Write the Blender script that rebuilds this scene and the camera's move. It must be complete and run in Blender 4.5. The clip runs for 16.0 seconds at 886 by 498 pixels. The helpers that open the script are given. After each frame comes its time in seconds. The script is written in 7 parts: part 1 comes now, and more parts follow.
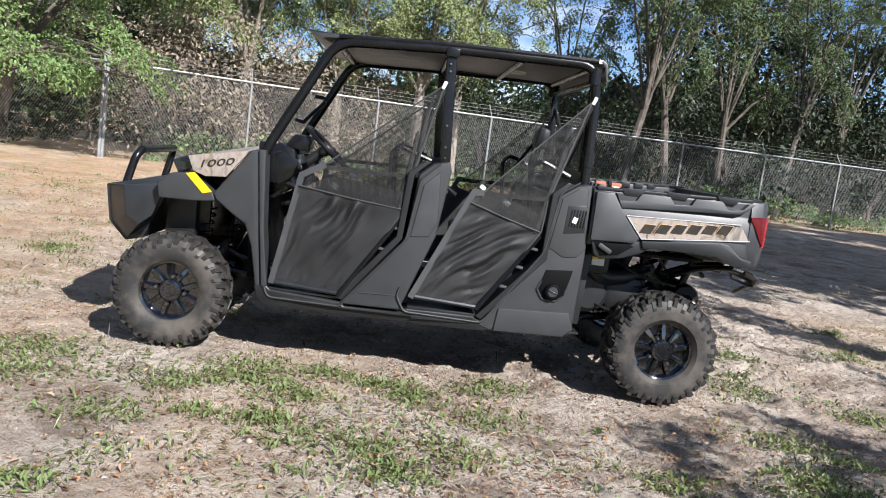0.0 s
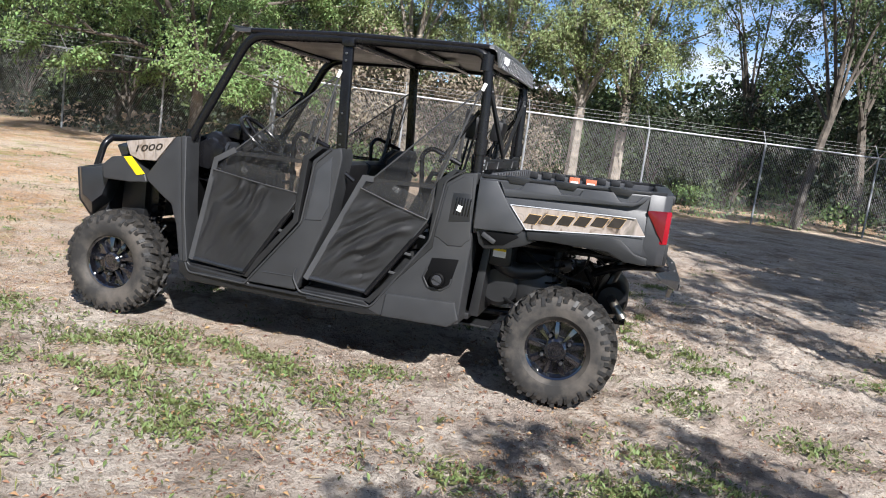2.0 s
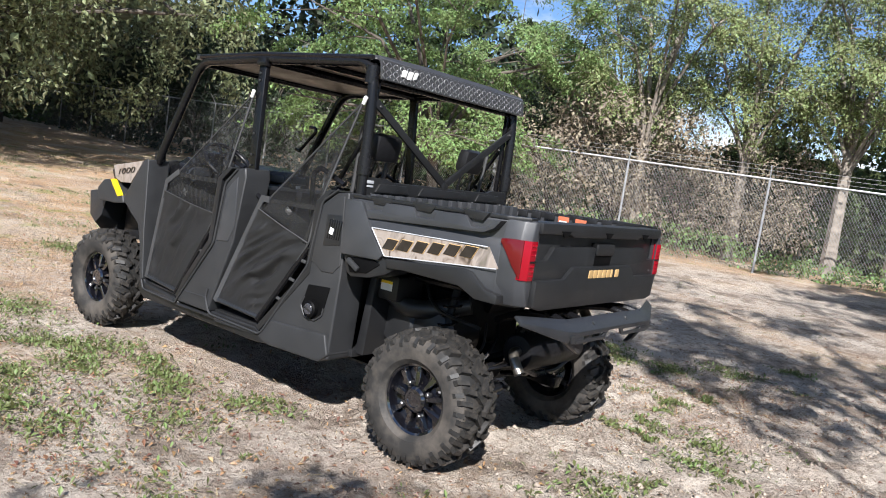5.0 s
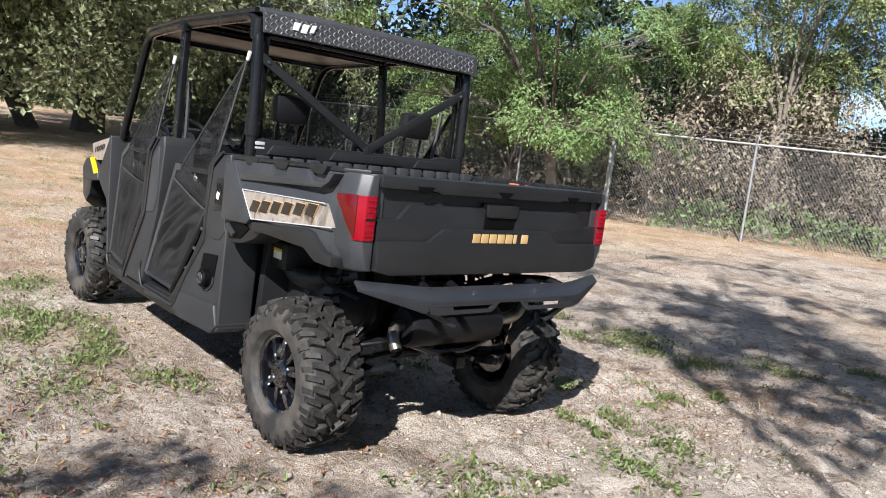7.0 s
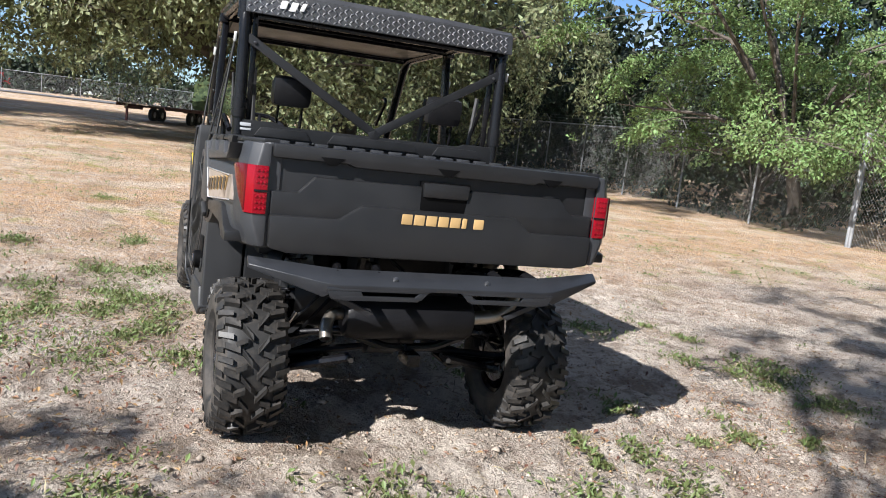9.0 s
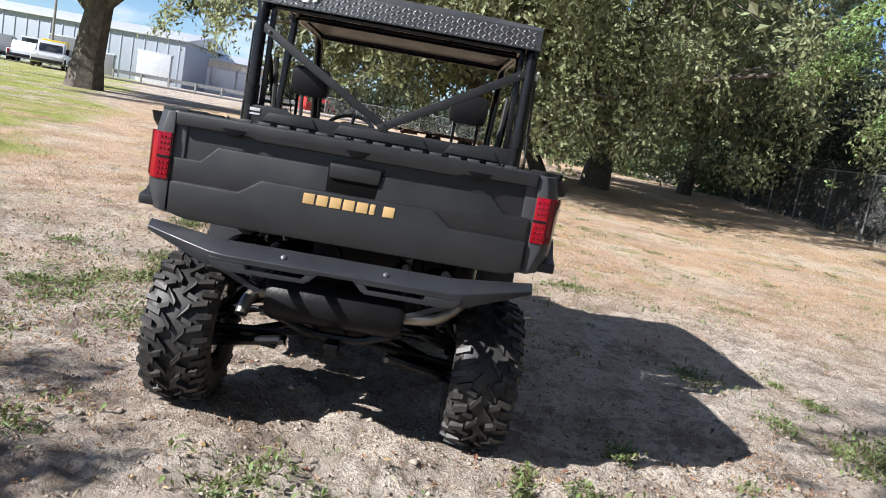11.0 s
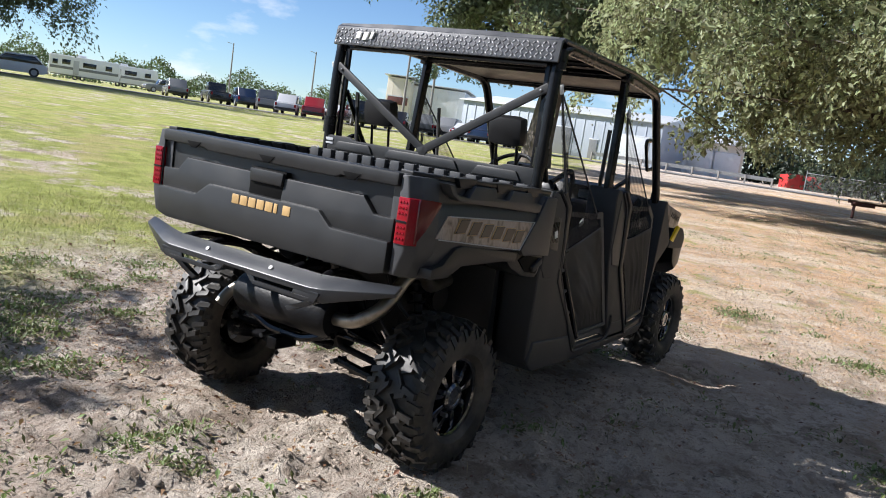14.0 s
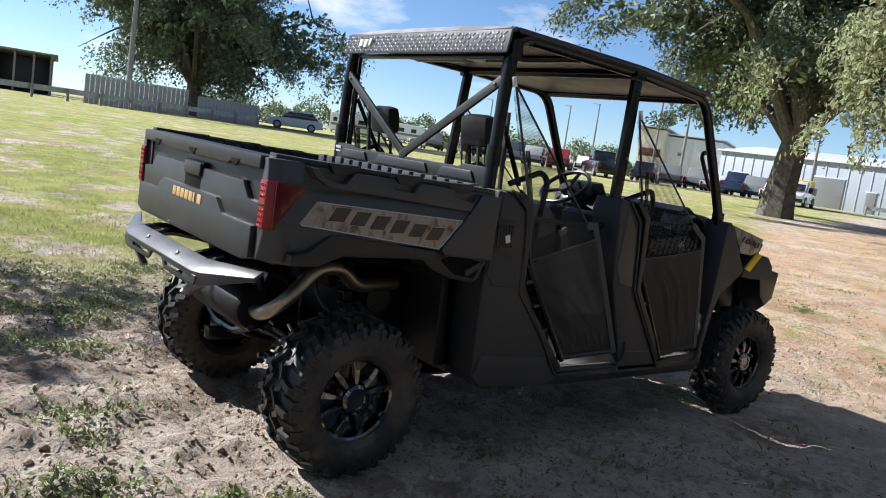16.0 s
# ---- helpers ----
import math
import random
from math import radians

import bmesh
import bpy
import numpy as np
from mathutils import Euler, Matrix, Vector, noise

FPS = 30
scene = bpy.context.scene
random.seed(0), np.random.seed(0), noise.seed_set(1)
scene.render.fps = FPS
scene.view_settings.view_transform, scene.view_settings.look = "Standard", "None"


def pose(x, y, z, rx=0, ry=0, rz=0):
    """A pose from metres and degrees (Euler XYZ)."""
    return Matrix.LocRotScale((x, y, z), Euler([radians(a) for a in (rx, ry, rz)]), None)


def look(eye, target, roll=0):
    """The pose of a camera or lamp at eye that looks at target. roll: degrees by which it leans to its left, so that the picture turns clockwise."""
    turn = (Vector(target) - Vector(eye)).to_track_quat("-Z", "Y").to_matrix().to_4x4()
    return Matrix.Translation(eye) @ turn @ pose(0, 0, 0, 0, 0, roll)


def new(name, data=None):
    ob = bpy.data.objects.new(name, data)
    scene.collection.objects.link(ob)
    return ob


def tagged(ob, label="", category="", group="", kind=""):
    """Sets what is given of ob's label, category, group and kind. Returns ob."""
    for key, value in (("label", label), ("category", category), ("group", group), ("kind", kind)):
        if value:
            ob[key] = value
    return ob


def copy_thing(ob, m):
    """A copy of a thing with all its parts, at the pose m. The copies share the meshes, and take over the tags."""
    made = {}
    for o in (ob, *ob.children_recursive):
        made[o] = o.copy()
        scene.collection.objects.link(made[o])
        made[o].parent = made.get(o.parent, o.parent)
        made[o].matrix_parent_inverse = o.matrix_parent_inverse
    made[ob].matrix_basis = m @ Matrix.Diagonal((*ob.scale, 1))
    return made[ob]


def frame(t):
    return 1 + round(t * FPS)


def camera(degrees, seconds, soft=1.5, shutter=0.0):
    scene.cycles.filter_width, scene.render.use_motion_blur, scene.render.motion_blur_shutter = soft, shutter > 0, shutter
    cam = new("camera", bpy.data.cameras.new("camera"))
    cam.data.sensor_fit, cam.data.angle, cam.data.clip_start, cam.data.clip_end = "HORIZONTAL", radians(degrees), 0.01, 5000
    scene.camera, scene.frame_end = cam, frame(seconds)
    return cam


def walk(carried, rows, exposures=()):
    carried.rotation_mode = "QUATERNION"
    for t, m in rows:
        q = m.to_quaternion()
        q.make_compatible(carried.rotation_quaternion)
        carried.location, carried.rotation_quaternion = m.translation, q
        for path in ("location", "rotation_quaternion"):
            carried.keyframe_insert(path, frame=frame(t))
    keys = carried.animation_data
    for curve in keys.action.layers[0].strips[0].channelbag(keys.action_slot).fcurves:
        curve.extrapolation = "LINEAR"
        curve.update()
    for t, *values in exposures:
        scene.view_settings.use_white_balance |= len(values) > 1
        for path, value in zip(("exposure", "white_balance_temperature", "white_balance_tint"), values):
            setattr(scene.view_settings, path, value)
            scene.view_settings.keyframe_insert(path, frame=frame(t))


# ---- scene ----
cam = camera(57.9, 16.0, soft=1.0)
PATH = [
    (0, (-0.172, -5.253, 1.378), (-0.06, -3.273, 1.12), 7.5),
    (0.5, (0.367, -5.244, 1.362), (0.325, -3.27, 1.049), 8.1),
    (1, (0.858, -5.263, 1.379), (0.663, -3.303, 1.034), 8.2),
    (1.5, (1.318, -5.216, 1.393), (0.995, -3.27, 1.063), 7.8),
    (2, (1.733, -5.116, 1.456), (1.288, -3.188, 1.168), 7.8),
    (2.5, (2.163, -4.978, 1.469), (1.584, -3.08, 1.225), 8.3),
    (3, (2.53, -4.811, 1.49), (1.817, -2.956, 1.261), 8.9),
    (3.5, (2.833, -4.532, 1.499), (1.986, -2.734, 1.275), 9.4),
    (3.7, (2.942, -4.432, 1.495), (2.043, -2.66, 1.273), 9.5),
    (5.8, (3.962, -3.232, 1.439), (2.665, -1.726, 1.217), 7.6),
    (6, (4.027, -3.107, 1.431), (2.699, -1.629, 1.201), 7.4),
    (6.5, (4.175, -2.832, 1.435), (2.774, -1.427, 1.187), 7.2),
    (7, (4.384, -2.533, 1.434), (2.908, -1.208, 1.172), 7.1),
    (7.5, (4.509, -2.215, 1.43), (2.951, -0.989, 1.166), 7.3),
    (8, (4.627, -1.89, 1.44), (2.976, -0.791, 1.183), 7.2),
    (8.5, (4.749, -1.551, 1.398), (3.004, -0.607, 1.14), 6.9),
    (9, (4.816, -1.177, 1.376), (2.985, -0.423, 1.099), 6.8),
    (9.5, (4.843, -0.826, 1.372), (2.947, -0.256, 1.086), 6.9),
    (9.7, (4.871, -0.718, 1.354), (2.959, -0.203, 1.075), 7.6),
    (11.8, (4.918, 0.999, 1.421), (2.96, 0.732, 1.115), 10.4),
    (12, (4.857, 1.162, 1.435), (2.911, 0.818, 1.128), 10.5),
    (12.5, (4.686, 1.528, 1.46), (2.778, 1.002, 1.169), 10.5),
    (13, (4.573, 1.888, 1.443), (2.724, 1.18, 1.161), 10.0),
    (13.5, (4.43, 2.187, 1.433), (2.666, 1.289, 1.147), 9.3),
    (14, (4.257, 2.437, 1.45), (2.601, 1.353, 1.164), 8.5),
    (14.5, (4.055, 2.713, 1.45), (2.526, 1.454, 1.168), 7.9),
    (15, (3.826, 2.925, 1.429), (2.41, 1.538, 1.16), 8.0),
    (15.5, (3.493, 3.117, 1.411), (2.17, 1.639, 1.16), 8.3),
    (16, (3.154, 3.368, 1.404), (1.932, 1.805, 1.154), 8.4),
]
walk(cam, [(t, look(eye, target, roll)) for t, eye, target, roll in PATH])

# ---- world, sun, exposure ----
SUN_WAY = Vector((0.71, -1.11, 1.0)).normalized()
scene.view_settings.exposure = 1.10
world = bpy.data.worlds.new("sky")
scene.world = world
world.use_nodes = True
wn, wl = world.node_tree.nodes, world.node_tree.links
wn.clear()
w_out = wn.new("ShaderNodeOutputWorld")
w_bg = wn.new("ShaderNodeBackground")
w_sky = wn.new("ShaderNodeTexSky")
w_sky.sky_type = "NISHITA"
w_sky.sun_disc = False
w_sky.sun_elevation = math.asin(SUN_WAY.z)
w_sky.sun_rotation = math.atan2(SUN_WAY.x, SUN_WAY.y)
w_sky.air_density, w_sky.dust_density, w_sky.ozone_density = 0.8, 0.0, 1.5
w_co = wn.new("ShaderNodeTexCoord")
w_map = wn.new("ShaderNodeMapping")
w_map.inputs["Scale"].default_value = (1.0, 1.0, 2.6)
w_map.inputs["Location"].default_value = (2.3, 0.9, 0.4)
w_noise = wn.new("ShaderNodeTexNoise")
w_noise.inputs["Scale"].default_value, w_noise.inputs["Detail"].default_value = 3.6, 8.0
w_noise.inputs["Roughness"].default_value = 0.55
w_ramp = wn.new("ShaderNodeValToRGB")
w_ramp.color_ramp.elements[0].position, w_ramp.color_ramp.elements[1].position = 0.515, 0.66
w_mix = wn.new("ShaderNodeMixRGB")
w_mix.inputs[2].default_value = (9.6, 9.8, 10.2, 1)
wl.new(w_co.outputs["Generated"], w_map.inputs["Vector"])
wl.new(w_map.outputs[0], w_noise.inputs["Vector"])
wl.new(w_noise.outputs["Fac"], w_ramp.inputs[0])
wl.new(w_ramp.outputs[0], w_mix.inputs[0])
w_blue = wn.new("ShaderNodeMixRGB")
w_blue.blend_type, w_blue.inputs[0].default_value, w_blue.inputs[2].default_value = "MULTIPLY", 1.0, (0.78, 0.94, 1.16, 1)
wl.new(w_sky.outputs[0], w_blue.inputs[1])
wl.new(w_blue.outputs[0], w_mix.inputs[1])
wl.new(w_mix.outputs[0], w_bg.inputs["Color"])
wl.new(w_bg.outputs[0], w_out.inputs[0])
w_bg.inputs["Strength"].default_value = 0.058

sun_data = bpy.data.lights.new("sun", "SUN")
sun_data.energy, sun_data.angle, sun_data.color = 5.0, radians(0.53), (1.0, 0.98, 0.975)
sun = new("sun", sun_data)
sun.matrix_basis = look(SUN_WAY * 50, (0, 0, 0))


# ---- materials ----
def material(name, base, rough=0.5, metal=0.0, var=0.15, scale=8.0, bump=0.0, bump_scale=60.0, spec=0.5, coat=0.0,
             wear=None, wear_scale=3.0, wear_at=(0.52, 0.7), island=0.0):
    """Principled surface with two scales of colour variation and fine relief, in object metres."""
    m = bpy.data.materials.new(name)
    m.use_nodes = True
    n, l = m.node_tree.nodes, m.node_tree.links
    b = n["Principled BSDF"]
    b.inputs["Roughness"].default_value, b.inputs["Metallic"].default_value = rough, metal
    b.inputs["Specular IOR Level"].default_value, b.inputs["Coat Weight"].default_value = spec, coat
    co = n.new("ShaderNodeTexCoord")
    tex = n.new("ShaderNodeTexNoise")
    tex.inputs["Scale"].default_value, tex.inputs["Detail"].default_value = scale, 6
    l.new(co.outputs["Object"], tex.inputs["Vector"])
    hsv = n.new("ShaderNodeHueSaturation")
    hsv.inputs["Color"].default_value = (*base, 1)
    ran = n.new("ShaderNodeMapRange")
    ran.inputs["From Min"].default_value, ran.inputs["From Max"].default_value = 0.3, 0.7
    ran.inputs["To Min"].default_value, ran.inputs["To Max"].default_value = 1 - var, 1 + var
    l.new(tex.outputs["Fac"], ran.inputs["Value"])
    value = ran.outputs[0]
    if island:
        geo = n.new("ShaderNodeNewGeometry")
        r2 = n.new("ShaderNodeMapRange")
        r2.inputs["To Min"].default_value, r2.inputs["To Max"].default_value = 1 - island, 1 + island
        l.new(geo.outputs["Random Per Island"], r2.inputs["Value"])
        mul = n.new("ShaderNodeMath")
        mul.operation = "MULTIPLY"
        l.new(value, mul.inputs[0]), l.new(r2.outputs[0], mul.inputs[1])
        value = mul.outputs[0]
    l.new(value, hsv.inputs["Value"])
    colour = hsv.outputs[0]
    if wear:
        t2 = n.new("ShaderNodeTexNoise")
        t2.inputs["Scale"].default_value, t2.inputs["Detail"].default_value = wear_scale, 8
        t2.inputs["Roughness"].default_value = 0.65
        l.new(co.outputs["Object"], t2.inputs["Vector"])
        ramp = n.new("ShaderNodeValToRGB")
        ramp.color_ramp.elements[0].position, ramp.color_ramp.elements[1].position = wear_at
        l.new(t2.outputs["Fac"], ramp.inputs[0])
        mix = n.new("ShaderNodeMixRGB")
        mix.inputs[2].default_value = (*wear, 1)
        l.new(ramp.outputs[0], mix.inputs[0])
        l.new(colour, mix.inputs[1])
        colour = mix.outputs[0]
    l.new(colour, b.inputs["Base Color"])
    rr = n.new("ShaderNodeMapRange")
    rr.inputs["To Min"].default_value, rr.inputs["To Max"].default_value = max(rough - 0.1, 0.02), min(rough + 0.1, 1)
    l.new(tex.outputs["Fac"], rr.inputs["Value"])
    l.new(rr.outputs[0], b.inputs["Roughness"])
    if bump:
        t3 = n.new("ShaderNodeTexNoise")
        t3.inputs["Scale"].default_value, t3.inputs["Detail"].default_value = bump_scale, 4
        l.new(co.outputs["Object"], t3.inputs["Vector"])
        bp = n.new("ShaderNodeBump")
        bp.inputs["Strength"].default_value, bp.inputs["Distance"].default_value = 0.6, bump
        l.new(t3.outputs["Fac"], bp.inputs["Height"])
        l.new(bp.outputs[0], b.inputs["Normal"])
    return m


def leafy(name, base, var=0.35, hue=0.03, translucent=0.35):
    """Leaf surface: gloss, some light through the blade, colour that differs from leaf to leaf."""
    m = bpy.data.materials.new(name)
    m.use_nodes = True
    n, l = m.node_tree.nodes, m.node_tree.links
    b, out = n["Principled BSDF"], n["Material Output"]
    geo = n.new("ShaderNodeNewGeometry")
    hsv = n.new("ShaderNodeHueSaturation")
    hsv.inputs["Color"].default_value = (*base, 1)
    for socket, lo, hi in (("Hue", 0.5 - hue, 0.5 + hue), ("Value", 1 - var, 1 + var)):
        r = n.new("ShaderNodeMapRange")
        r.inputs["To Min"].default_value, r.inputs["To Max"].default_value = lo, hi
        l.new(geo.outputs["Random Per Island"], r.inputs["Value"])
        l.new(r.outputs[0], hsv.inputs[socket])
    l.new(hsv.outputs[0], b.inputs["Base Color"])
    b.inputs["Roughness"].default_value = 0.56
    tr = n.new("ShaderNodeBsdfTranslucent")
    l.new(hsv.outputs[0], tr.inputs["Color"])
    mix = n.new("ShaderNodeMixShader")
    mix.inputs[0].default_value = translucent
    l.new(b.outputs[0], mix.inputs[1]), l.new(tr.outputs[0], mix.inputs[2])
    l.new(mix.outputs[0], out.inputs["Surface"])
    return m


def meshy(name, base, cover, pitch):
    """Woven open mesh cloth: threads at a real pitch with gaps between them."""
    m = bpy.data.materials.new(name)
    m.use_nodes = True
    n, l = m.node_tree.nodes, m.node_tree.links
    b, out = n["Principled BSDF"], n["Material Output"]
    b.inputs["Base Color"].default_value, b.inputs["Roughness"].default_value = (*base, 1), 0.7
    co = n.new("ShaderNodeTexCoord")
    vor = n.new("ShaderNodeTexVoronoi")
    vor.inputs["Scale"].default_value, vor.inputs["Randomness"].default_value = 1 / pitch, 0.15
    l.new(co.outputs["Object"], vor.inputs["Vector"])
    ramp = n.new("ShaderNodeMapRange")
    ramp.inputs["From Min"].default_value, ramp.inputs["From Max"].default_value = 0.25, 0.6
    ramp.inputs["To Min"].default_value, ramp.inputs["To Max"].default_value = cover - 0.25, cover + 0.25
    l.new(vor.outputs["Distance"], ramp.inputs["Value"])
    tr = n.new("ShaderNodeBsdfTransparent")
    mix = n.new("ShaderNodeMixShader")
    l.new(ramp.outputs[0], mix.inputs[0])
    l.new(tr.outputs[0], mix.inputs[1]), l.new(b.outputs[0], mix.inputs[2])
    l.new(mix.outputs[0], out.inputs["Surface"])
    return m


def camo(name):
    """Printed woodland camouflage: tan and pale ground with brown and grey bark streaks."""
    m = bpy.data.materials.new(name)
    m.use_nodes = True
    n, l = m.node_tree.nodes, m.node_tree.links
    b = n["Principled BSDF"]
    b.inputs["Roughness"].default_value = 0.3
    co = n.new("ShaderNodeTexCoord")
    mp = n.new("ShaderNodeMapping")
    mp.inputs["Scale"].default_value = (1.6, 1.6, 0.7)
    l.new(co.outputs["Object"], mp.inputs["Vector"])
    tex = n.new("ShaderNodeTexNoise")
    tex.inputs["Scale"].default_value, tex.inputs["Detail"].default_value, tex.inputs["Distortion"].default_value = 10.0, 7, 1.3
    l.new(mp.outputs[0], tex.inputs["Vector"])
    ramp = n.new("ShaderNodeValToRGB")
    cr = ramp.color_ramp
    for pos, col in ((0.32, (0.06, 0.045, 0.036)), (0.38, (0.165, 0.128, 0.103)), (0.44, (0.245, 0.205, 0.175)),
                     (0.55, (0.29, 0.25, 0.22)), (0.63, (0.20, 0.17, 0.15)), (0.72, (0.12, 0.105, 0.085))):
        cr.elements.new(pos).color = (*col, 1)
    cr.elements.remove(cr.elements[0]), cr.elements.remove(cr.elements[-1])
    l.new(tex.outputs["Fac"], ramp.inputs[0])
    l.new(ramp.outputs[0], b.inputs["Base Color"])
    return m


